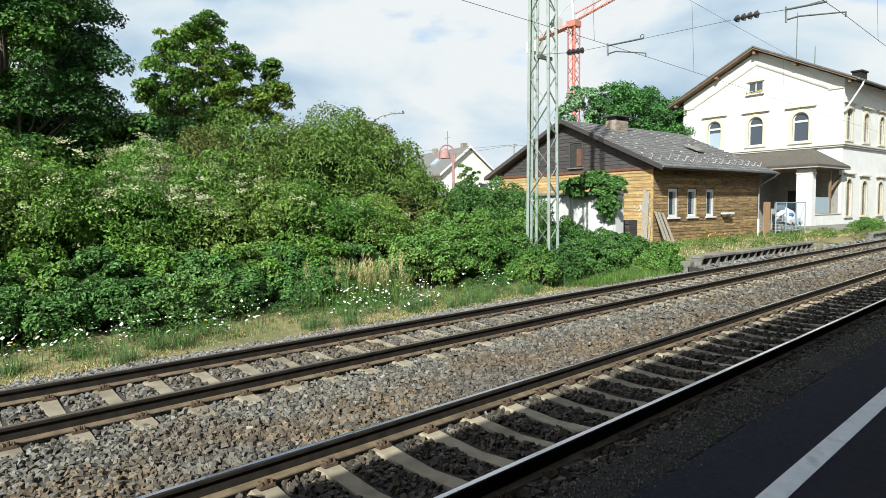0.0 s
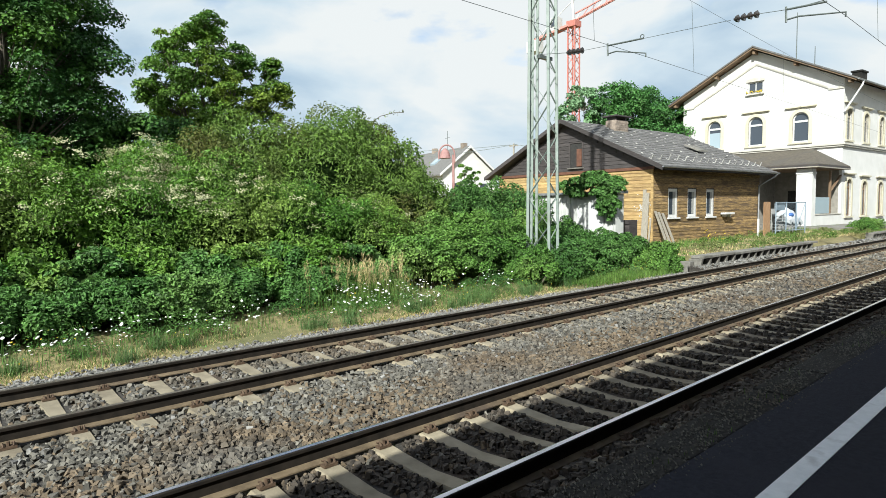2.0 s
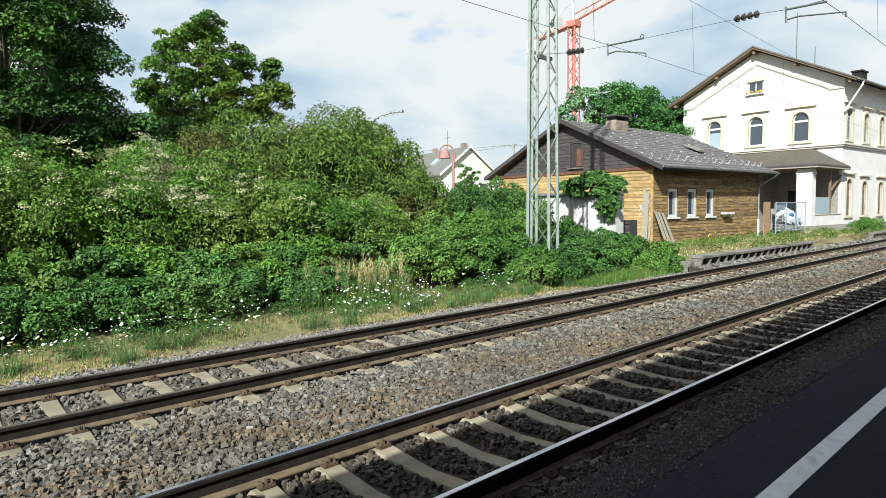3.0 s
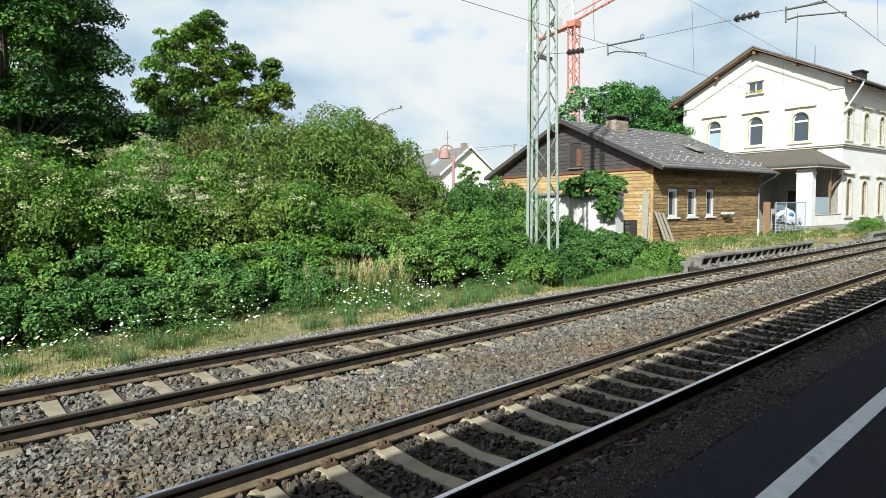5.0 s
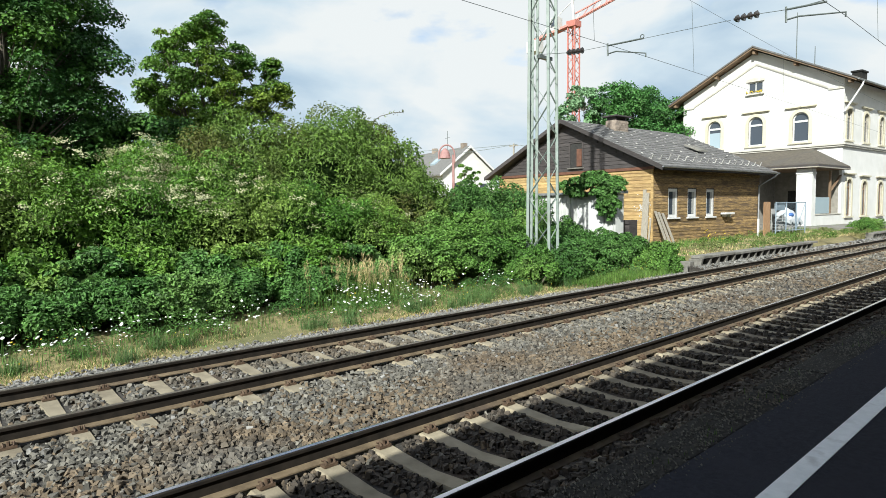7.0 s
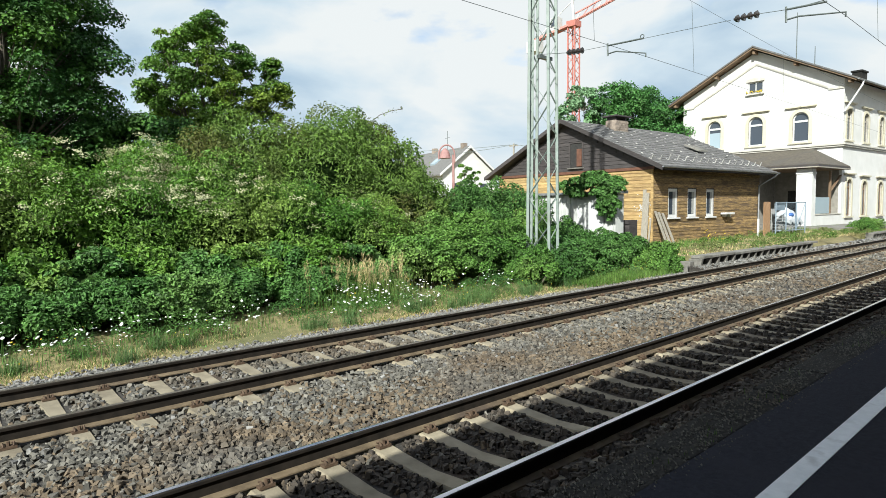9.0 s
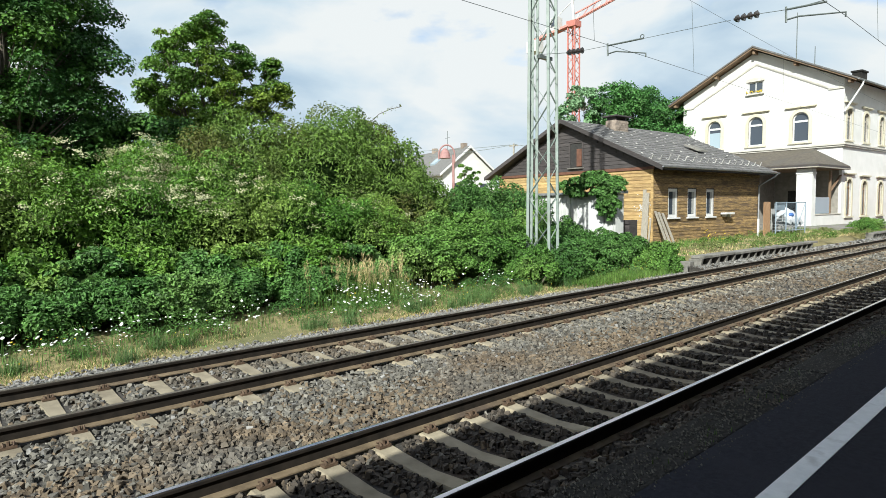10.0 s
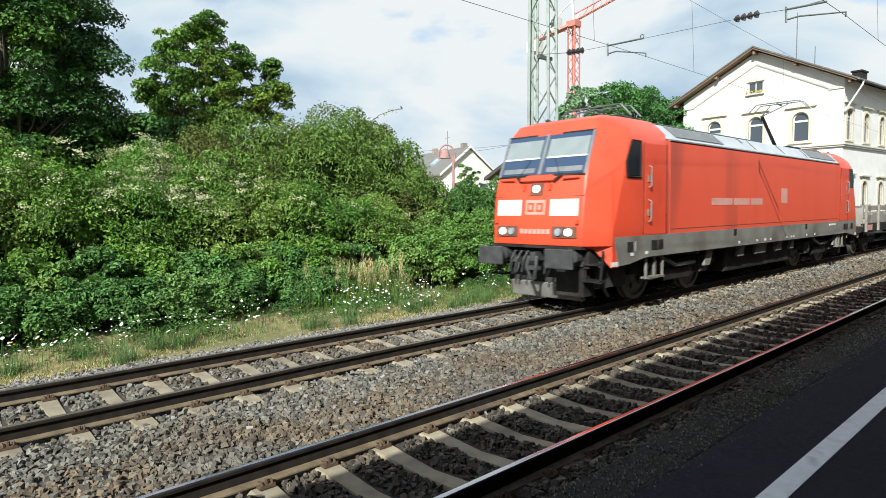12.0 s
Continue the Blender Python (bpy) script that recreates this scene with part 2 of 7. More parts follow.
M_LEAF_MAPLE = leafy("leaf_maple", (0.052, 0.126, 0.018), (0.108, 0.200, 0.030), c3=(0.155, 0.225, 0.032))
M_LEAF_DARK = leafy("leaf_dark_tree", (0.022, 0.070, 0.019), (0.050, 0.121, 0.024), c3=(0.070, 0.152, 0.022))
M_LEAF_FAR = leafy("leaf_far_tree", (0.051, 0.143, 0.037), (0.087, 0.204, 0.052))
M_LEAF_PALE = leafy("leaf_pale_tree", (0.133, 0.231, 0.115), (0.204, 0.325, 0.173))
M_GRASS = leafy("grass_green", (0.059, 0.126, 0.020), (0.112, 0.188, 0.040), c3=(0.160, 0.181, 0.067))
M_BLOSSOM = surf("elder_blossom", (0.34, 0.36, 0.19), (0.50, 0.49, 0.31), 6.0, 0.8, bump=0, trans=0.25)
M_GRASS_DRY = leafy("grass_dry", (0.36, 0.29, 0.14), (0.50, 0.41, 0.21))
M_PETAL_WHITE = surf("petal_white", (0.60, 0.60, 0.57), (0.72, 0.72, 0.69), 8.0, 0.8, bump=0, trans=0.2)
M_PETAL_YELLOW = surf("petal_yellow", (0.503, 0.355, 0.022), (0.592, 0.459, 0.044), 8.0, 0.8, bump=0, trans=0.2)

M_LOCO_RED = surf("loco_red_paint", (0.60, 0.062, 0.026), (0.65, 0.075, 0.032), 1.5, 0.42, bump=0.02, c3=(0.46, 0.045, 0.02), s3=0.7, f3=(0.52, 0.8), coat=0.15)
M_LOCO_SIDE = surf("loco_red_paint_dusty", (0.60, 0.075, 0.036), (0.65, 0.088, 0.042), 1.2, 0.5, bump=0.02, c3=(0.20, 0.045, 0.032), s3=0.42, f3=(0.58, 0.78), stretch=(1, 1, 0.16))
M_LOCO_GREY = surf("loco_skirt_grey", (0.141, 0.133, 0.118), (0.192, 0.185, 0.163), 3.0, 0.6, bump=0.08, c3=(0.104, 0.089, 0.074), s3=1.0)
M_LOCO_SILVER = surf("loco_roof_silver", (0.370, 0.400, 0.429), (0.459, 0.488, 0.518), 2.0, 0.5, 0.1, bump=0.03, c3=(0.311, 0.326, 0.340), s3=0.8)
M_LOCO_GRILLE = surf("loco_grille_grey", (0.148, 0.155, 0.163), (0.207, 0.215, 0.222), 5.0, 0.6, 0.2, bump=0.05)
M_LOCO_BLACK = surf("loco_black_gear", (0.008, 0.008, 0.007), (0.018, 0.017, 0.015), 6.0, 0.75, spec=0.25, bump=0.15, c3=(0.036, 0.031, 0.026), s3=2.0)
M_LOCO_BUFFER = surf("buffer_grey", (0.030, 0.031, 0.033), (0.062, 0.062, 0.065), 5.0, 0.6, 0.1, bump=0.05)
M_LOCO_WHITE = surf("loco_white_panel", (0.592, 0.592, 0.577), (0.636, 0.636, 0.622), 3.0, 0.5, bump=0.01)
M_LOCO_PINK = surf("loco_faded_lettering", (0.518, 0.252, 0.207), (0.562, 0.311, 0.259), 4.0, 0.5, bump=0)
M_LOCO_BLIND = surf("cab_blind", (0.17, 0.20, 0.21), (0.22, 0.25, 0.26), 3.0, 0.6, bump=0.02)
M_LOCO_GLASS = glass("cab_glass", (0.02, 0.045, 0.10))
M_CAB_GLASS_DARK = glass("cab_side_glass", (0.012, 0.014, 0.018), 0.25)
M_WHEEL = surf("wheel_steel", (0.074, 0.067, 0.059), (0.148, 0.133, 0.118), 6.0, 0.5, 0.5, bump=0.05)
M_PLOUGH = surf("plough_grey", (0.163, 0.163, 0.155), (0.252, 0.244, 0.229), 4.0, 0.6, bump=0.05, c3=(0.118, 0.104, 0.089), s3=1.5)
M_WAGON = surf("wagon_grey", (0.192, 0.178, 0.155), (0.281, 0.259, 0.229), 4.0, 0.75, bump=0.1, c3=(0.163, 0.111, 0.074), s3=1.2)
M_LENS = surf("headlight_lens", (0.20, 0.23, 0.27), (0.32, 0.36, 0.40), 9.0, 0.1, bump=0.02)
M_HEADLIGHT = glow("headlight_on", (1.0, 0.95, 0.85), 0.9)


# ---- mesh helpers ----
class Geo:
    def __init__(self):
        self.v, self.f = [], []

    def add(self, verts, faces):
        k = len(self.v)
        self.v += [tuple(p) for p in verts]
        self.f += [tuple(i + k for i in q) for q in faces]
        return self

    def hexa(self, low, high):
        return self.add([*low, *high], [(3, 2, 1, 0), (4, 5, 6, 7), (0, 1, 5, 4), (1, 2, 6, 5), (2, 3, 7, 6), (3, 0, 4, 7)])

    def box(self, x0, x1, y0, y1, z0, z1):
        return self.hexa([(x0, y0, z0), (x1, y0, z0), (x1, y1, z0), (x0, y1, z0)], [(x0, y0, z1), (x1, y0, z1), (x1, y1, z1), (x0, y1, z1)])

    def prism(self, pts, axis, a, b):
        put = {"x": lambda p, s: (s, p[0], p[1]), "y": lambda p, s: (p[0], s, p[1]), "z": lambda p, s: (p[0], p[1], s)}[axis]
        n = len(pts)
        return self.add([put(p, a) for p in pts] + [put(p, b) for p in pts],
                        [tuple(range(n))[::-1], tuple(range(n, 2 * n))] + [(i, (i + 1) % n, n + (i + 1) % n, n + i) for i in range(n)])

    def tube(self, p0, p1, r0, r1=None, n=8):
        p0, p1 = Vector(p0), Vector(p1)
        r1 = r0 if r1 is None else r1
        d = (p1 - p0).normalized()
        a = d.orthogonal().normalized()
        b = d.cross(a)
        ring = [a * math.cos(2 * math.pi * i / n) + b * math.sin(2 * math.pi * i / n) for i in range(n)]
        return self.add([p0 + q * r0 for q in ring] + [p1 + q * r1 for q in ring],
                        [tuple(range(n))[::-1], tuple(range(n, 2 * n))] + [(i, (i + 1) % n, n + (i + 1) % n, n + i) for i in range(n)])

    def path(self, pts, r, n=6):
        """One bent tube through the points, mitred at its bends."""
        pts = [Vector(p) for p in pts]
        pts = [p for k, p in enumerate(pts) if k == 0 or (p - pts[k - 1]).length > 1e-5]
        dirs = [(q - p).normalized() for p, q in zip(pts, pts[1:])]
        a = dirs[0].orthogonal().normalized()
        vs = []
        for k, p in enumerate(pts):
            d0, d1 = dirs[max(k - 1, 0)], dirs[min(k, len(dirs) - 1)]
            t = (d0 + d1).normalized() if (d0 + d1).length > 0.05 else d1
            a = (a - t * a.dot(t)).normalized() if (a - t * a.dot(t)).length > 0.01 else t.orthogonal().normalized()
            b = t.cross(a)
            vs += [p + (a * math.cos(2 * math.pi * i / n) + b * math.sin(2 * math.pi * i / n)) * r for i in range(n)]
        m = len(pts)
        fs = [(k * n + i, k * n + (i + 1) % n, (k + 1) * n + (i + 1) % n, (k + 1) * n + i) for k in range(m - 1) for i in range(n)]
        return self.add(vs, fs + [tuple(range(n))[::-1], tuple(range((m - 1) * n, m * n))])

    def bar(self, p0, p1, w, t):
        """A flat steel section from p0 to p1, w wide and t thick."""
        p0, p1 = Vector(p0), Vector(p1)
        d = (p1 - p0).normalized()
        a = d.cross(Vector((0.31, 0.17, 0.93))).normalized()
        b = d.cross(a)
        c = [a * w / 2 + b * t / 2, a * -w / 2 + b * t / 2, a * -w / 2 - b * t / 2, a * w / 2 - b * t / 2]
        return self.hexa([p0 + q for q in c], [p1 + q for q in c])

    def ball(self, c, r, nu=10, nv=6):
        rx, ry, rz = r if isinstance(r, tuple) else (r, r, r)
        vs = [(c[0], c[1], c[2] - rz)]
        for j in range(1, nv):
            t = math.pi * j / nv
            vs += [(c[0] + rx * math.sin(t) * math.cos(2 * math.pi * i / nu), c[1] + ry * math.sin(t) * math.sin(2 * math.pi * i / nu), c[2] - rz * math.cos(t)) for i in range(nu)]
        vs.append((c[0], c[1], c[2] + rz))
        fs = [(0, 1 + (i + 1) % nu, 1 + i) for i in range(nu)]
        for j in range(nv - 2):
            k = 1 + j * nu
            fs += [(k + i, k + (i + 1) % nu, k + nu + (i + 1) % nu, k + nu + i) for i in range(nu)]
        k, top = 1 + (nv - 2) * nu, len(vs) - 1
        fs += [(k + i, k + (i + 1) % nu, top) for i in range(nu)]
        return self.add(vs, fs)

    def mesh(self, name, mat, bevel=0.0, smooth=False):
        me = bpy.data.meshes.new(name)
        me.from_pydata(self.v, [], self.f)
        bm = bmesh.new()
        bm.from_mesh(me)
        bmesh.ops.recalc_face_normals(bm, faces=bm.faces)
        if bevel:
            edges = [e for e in bm.edges if len(e.link_faces) == 2 and e.calc_face_angle(0) > 0.4]
            bmesh.ops.bevel(bm, geom=edges, offset=bevel, segments=2, profile=0.6, affect="EDGES", clamp_overlap=True)
        if smooth:
            for f in bm.faces:
                f.smooth = True
            for e in bm.edges:
                if len(e.link_faces) == 2 and e.calc_face_angle(0) > 0.7:
                    e.smooth = False
        bm.to_mesh(me)
        bm.free()
        me.materials.append(mat)
        return me


def part(name, geo, mat, parent=None, label="", bevel=0.0, smooth=False, m=None):
    ob = new(name, geo if isinstance(geo, bpy.types.Mesh) else geo.mesh(name, mat, bevel, smooth))
    if parent is not None:
        ob.parent = parent
    if m is not None:
        ob.matrix_basis = m
    if label:
        ob["label"] = label
    return ob


def thing(name, label, category, group="", kind="", m=None):
    ob = tagged(new(name), label, category, group, kind)
    if m is not None:
        ob.matrix_basis = m
    return ob


def fast_mesh(name, verts, faces, mats, index=None):
    """A mesh from arrays: verts (n, 3), faces (m, 3 or 4)."""
    k = faces.shape[1]
    me = bpy.data.meshes.new(name)
    me.vertices.add(len(verts))
    me.vertices.foreach_set("co", np.ascontiguousarray(verts, dtype=np.float32).ravel())
    me.loops.add(faces.size)
    me.loops.foreach_set("vertex_index", np.ascontiguousarray(faces, dtype=np.int32).ravel())
    me.polygons.add(len(faces))
    me.polygons.foreach_set("loop_start", np.arange(0, faces.size, k, dtype=np.int32))
    for q in mats:
        me.materials.append(q)
    if index is not None:
        me.polygons.foreach_set("material_index", np.ascontiguousarray(index, dtype=np.int32))
    me.polygons.foreach_set("use_smooth", np.zeros(len(faces), dtype=bool))
    me.update(calc_edges=True)
    return me


def ground_z(y):
    """Height of the made-up ground across the line, rail tops at zero."""
    return float(np.interp(y, [-900, 2.0, 2.5, 9.3, 9.9, 10.5, 11.2, 14.0, 20.0, 900], [-0.32, -0.32, -0.24, -0.23, -0.32, -0.24, -0.12, 0.22, 0.36, 0.36]))

# ---- ground ----
def build_ground():
    xs = [-900, -300, -100, -40, *np.arange(-20, 61, 2.0), 80, 110, 160, 300, 900]
    ys = [-900, -300, -60, -20, -8, 1.9, 2.5, 3.2, 4.5, 5.2, 6.0, 7.0, 8.5, 9.3, 9.6, 9.9, 10.2, 10.5, 11.2, 12, 13, 14, 16, 18, 20, 25, 30, 40, 60, 100, 200, 400, 900]
    rng = np.random.default_rng(3)
    verts = np.array([(x, y, ground_z(y) + (rng.normal(0, 0.025) if 9.6 < y < 30 else 0)) for y in ys for x in xs])
    w = len(xs)
    faces, index = [], []
    for j in range(len(ys) - 1):
        for i in range(w - 1):
            faces.append((j * w + i, j * w + i + 1, (j + 1) * w + i + 1, (j + 1) * w + i))
            index.append(1 if 1.8 < ys[j] < 9.8 else 0)
    ob = new("ground", fast_mesh("ground", verts, np.array(faces), [M_EARTH, M_BALLAST_BED], index))
    tagged(ob, "dry grassy verge beside a bed of dark crushed stone", "ground", kind="structure")


build_ground()

# ---- the two tracks ----
FAR_Y, NEAR_Y = 7.7475, 3.7475


def rail_profile():
    return [(0.012, -0.140), (0.009, -0.045), (0.035, -0.034), (0.036, -0.010), (0.032, -0.003), (0.024, 0.0), (-0.024, 0.0), (-0.032, -0.003), (-0.036, -0.010), (-0.035, -0.034), (-0.009, -0.045), (-0.012, -0.140)]


def sleeper_geo():
    g = Geo()
    ys = [-1.3, -1.05, -0.75, -0.45, 0.0, 0.45, 0.75, 1.05, 1.3]
    tops = [-0.225, -0.192, -0.184, -0.205, -0.232, -0.205, -0.184, -0.192, -0.225]
    half = [0.085, 0.10, 0.105, 0.09, 0.08, 0.09, 0.105, 0.10, 0.085]
    verts, faces = [], []
    for y, z, h in zip(ys, tops, half):
        verts += [(-h - 0.055, y, -0.38), (-h - 0.015, y, z - 0.03), (-h, y, z), (h, y, z), (h + 0.015, y, z - 0.03), (h + 0.055, y, -0.38)]
    for i in range(len(ys) - 1):
        a = i * 6
        faces += [(a + k, a + k + 1, a + k + 7, a + k + 6) for k in range(5)]
    faces += [(0, 1, 2, 3, 4, 5), tuple(range((len(ys) - 1) * 6, len(ys) * 6))[::-1]]
    return g.add(verts, faces)


def clips_geo(xs, centre):
    g = Geo()
    for x in xs:
        for side in (-0.7525, 0.7525):
            for s in (-1, 1):
                y = centre + side + s * 0.105
                g.box(x - 0.07, x + 0.07, y - 0.035, y + 0.035, -0.186, -0.160)
                g.tube((x, y, -0.165), (x, y, -0.118), 0.020, 0.016, 6)
                for q in (-0.042, 0.042):
                    g.path([(x + q, y + s * 0.03, -0.158), (x + q * 1.1, y, -0.128), (x + q * 0.9, y - s * 0.055, -0.150)], 0.010, 5)
    return g


def build_track(label, centre, first, top_mat, sink):
    track = thing("railway_track", label, "railway track", "the two tracks", kind="structure")
    for s in (-0.7525, 0.7525):
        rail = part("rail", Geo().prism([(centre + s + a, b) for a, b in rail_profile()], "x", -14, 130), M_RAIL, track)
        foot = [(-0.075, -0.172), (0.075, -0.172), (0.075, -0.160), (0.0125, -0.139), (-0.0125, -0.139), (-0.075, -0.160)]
        part("rail_foot", Geo().prism([(centre + s + a, b) for a, b in foot], "x", -14, 130), M_RAIL_FOOT, rail, "dusty brown rail foot, lightened as if sunlit")
        head = [(-0.027, -0.003), (0.027, -0.003), (0.026, 0.0015), (0.018, 0.003), (-0.018, 0.003), (-0.026, 0.0015)]
        part("running_surface", Geo().prism([(centre + s + a, b) for a, b in head], "x", -14, 130), top_mat, rail, "worn steel running surface")
    xs = [first + 0.6 * k for k in range(-16, 110)]
    me = sleeper_geo().mesh("sleeper", M_SLEEPER)
    rng = random.Random(5)
    for x in xs:
        part("sleeper", me, M_SLEEPER, track, m=pose(x + rng.uniform(-0.012, 0.012), centre, sink + rng.uniform(-0.006, 0.004), 0, 0, rng.uniform(-0.5, 0.5)))
    clips = part("rail_clips", clips_geo([x for x in xs if -2 < x < 40], centre), M_CLIP, track, "rusty rail clips and bolts")
    clips["kind"] = "stuff"


build_track("rusty siding track on pale concrete sleepers in ballast", FAR_Y, 1.52, M_RAIL_TOP_DULL, 0.0)
build_track("main track with polished rails on concrete sleepers beside the platform", NEAR_Y, 2.92, M_RAIL_TOP, 0.0)


# ---- the platform, under an unseen roof and wall added for its shade ----
def build_platform():
    p = thing("platform", "dark asphalt station platform with weedy stone kerb", "platform", kind="structure")
    part("asphalt", Geo().box(-40, 80, -8, 1.64, -0.5, 0.38), M_ASPHALT, p)
    part("edge_line", Geo().box(-40, 80, 1.005, 1.135, 0.37, 0.384), M_LINE, p, "worn white painted safety line")
    me = Geo().box(-0.495, 0.495, 1.645, 1.985, -0.5, 0.375).mesh("kerb", M_KERB, 0.015)
    rng = random.Random(8)
    for k in range(-12, 44):
        part("kerb", me, M_KERB, p, m=pose(k + 0.5, rng.uniform(-0.01, 0.01), rng.uniform(-0.012, 0.006)))
    # unseen roof placed so that its edge casts the shadow line on the track
    roof = part("shade_slab", Geo().box(-40, 80, -8.3, 1.15, 4.7, 4.9), M_PLASTER_GREY)
    tagged(roof, "unseen grey roof slab assumed overhead, casting deep shade", "roof", kind="structure")
    roof.name = "unseen_ceiling"
    wall = part("unseen_wall_south", Geo().box(-40, 80, -8.3, -8.0, -0.5, 4.7), M_PLASTER_GREY)
    tagged(wall, "unseen plain grey wall added behind to close off light", "wall", kind="structure")


build_platform()


# ---- the old low platform on the far side ----
def build_old_platform():
    p = thing("old_platform", "disused low platform with ribbed concrete edge, overgrown", "platform", kind="structure")
    for x0, x1, yf, zf in ((21.3, 33.9, 9.75, 0.27), (33.905, 44.7, 9.5, -0.18), (44.705, 110, 9.75, 0.27)):
        part("fill", Geo().hexa([(x0, yf, -0.4), (x1, yf, -0.4), (x1, 14.4, -0.4), (x0, 14.4, -0.4)], [(x0, yf, zf), (x1, yf, zf), (x1, 11.2, 0.29), (x0, 11.2, 0.29)]), M_EARTH, p, "gravelly weed-grown platform surface")
        part("fill_rear", Geo().box(x0, x1, 11.205, 14.4, -0.4, 0.30), M_EARTH, p)
    part("ballast_bank", Geo().prism([(8.8, -0.3), (8.8, -0.225), (9.3, -0.06), (9.66, -0.04), (9.66, -0.3)], "x", 20.9, 110), M_BALLAST_BED, p, "ballast banked against the platform edge")
    slab = Geo().box(-0.69, 0.69, 9.30, 9.80, 0.20, 0.29).mesh("edge_slab", M_CONCRETE, 0.012)
    rib = Geo().hexa([(-0.07, 9.42, -0.3), (0.07, 9.42, -0.3), (0.07, 9.80, -0.3), (-0.07, 9.80, -0.3)],
                     [(-0.07, 9.32, 0.2), (0.07, 9.32, 0.2), (0.07, 9.80, 0.2), (-0.07, 9.80, 0.2)]).mesh("rib", M_CONCRETE, 0.01)
    # pocket backs near-black, holding the shade between the ribs
    back = Geo().box(-0.7, 0.7, 9.68, 9.74, -0.35, 0.2).mesh("shaded_back_panel", M_DARK)
    rng = random.Random(2)
    for x in [22.0 + 1.4 * k for k in range(9)] + [45.5 + 1.4 * k for k in range(16)]:
        part("edge_slab", slab, M_CONCRETE, p, m=pose(x, 0, rng.uniform(-0.01, 0.01)))
        part("shaded_back_panel", back, M_DARK, p, m=pose(x, 0, 0))
        for q in (-0.7, 0.0):
            part("rib", rib, M_CONCRETE, p, m=pose(x + q, 0, 0))
    part("end_block", Geo().box(20.9, 21.25, 9.6, 10.3, -0.3, 0.12), M_CONCRETE, p, "broken concrete end block", bevel=0.03)


build_old_platform()

# ---- buildings: both stand five degrees askew of the line ----
HOUSE = pose(26.586, 14.10, 0, 0, 0, -5)
STATION = pose(55.349, 13.80, 0, 0, 0, -5)


def pierced(along, outline, t0, t1, holes):
    """A wall of one piece: an outline in (along, z) with rectangular openings (a0, a1, z0, z1), t0 to t1 thick."""
    bm = bmesh.new()
    loops = [outline] + [[(h[0], h[2]), (h[1], h[2]), (h[1], h[3]), (h[0], h[3])] for h in holes]
    put = (lambda a, z, t: (a, t, z)) if along == "x" else (lambda a, z, t: (t, a, z))
    edges = []
    for loop in loops:
        vs = [bm.verts.new(put(a, z, t0)) for a, z in loop]
        edges += [bm.edges.new((vs[i], vs[(i + 1) % len(vs)])) for i in range(len(vs))]
    bmesh.ops.triangle_fill(bm, use_beauty=True, use_dissolve=False, edges=edges)
    grown = bmesh.ops.extrude_face_region(bm, geom=bm.faces[:])
    shift = Vector(put(0, 0, t1 - t0))
    bmesh.ops.translate(bm, vec=shift, verts=[q for q in grown["geom"] if isinstance(q, bmesh.types.BMVert)])
    bm.verts.index_update()
    g = Geo().add([tuple(v.co) for v in bm.verts], [tuple(v.index for v in f.verts) for f in bm.faces])
    bm.free()
    return g


def small_window(parent, name, along, a0, a1, z0, z1, face, out, panes=2, mat=None, pane_mat=None):
    """A framed window in an opening; face: the wall's outer plane, out: -1 as all the facades look towards negative axes."""
    mat, pane_mat = mat or M_WINDOW_WHITE, pane_mat or M_GLASS
    w = new(name)
    w.parent = parent
    put = (lambda p, q, r, s, u, v: (p, q, r, s, u, v)) if along == "x" else (lambda p, q, r, s, u, v: (r, s, p, q, u, v))
    d0, d1 = face + 0.05, face + 0.12
    g = Geo()
    b = 0.14
    g.box(*put(a0, a0 + b, d0, d1, z0, z1)).box(*put(a1 - b, a1, d0, d1, z0, z1))
    g.box(*put(a0 + b, a1 - b, d0, d1, z0, z0 + b)).box(*put(a0 + b, a1 - b, d0, d1, z1 - b, z1))
    for k in range(1, panes):
        c = a0 + (a1 - a0) * k / panes
        g.box(*put(c - 0.035, c + 0.035, d0 + 0.005, d1 - 0.005, z0 + b, z1 - b))
    part("window_frame", g, mat, w)
    step = (a1 - a0) / panes
    for k in range(panes):
        part("pane", Geo().box(*put(a0 + step * k + 0.03, a0 + step * (k + 1) - 0.03, d0 + 0.03, d0 + 0.04, z0 + 0.04, z1 - 0.04)), pane_mat, w)
    part("window_sill", Geo().box(*put(a0 - 0.08, a1 + 0.08, face - 0.10, face + 0.06, z0 - 0.075, z0 - 0.004)), mat, w, "projecting white sill", bevel=0.01)
    return w


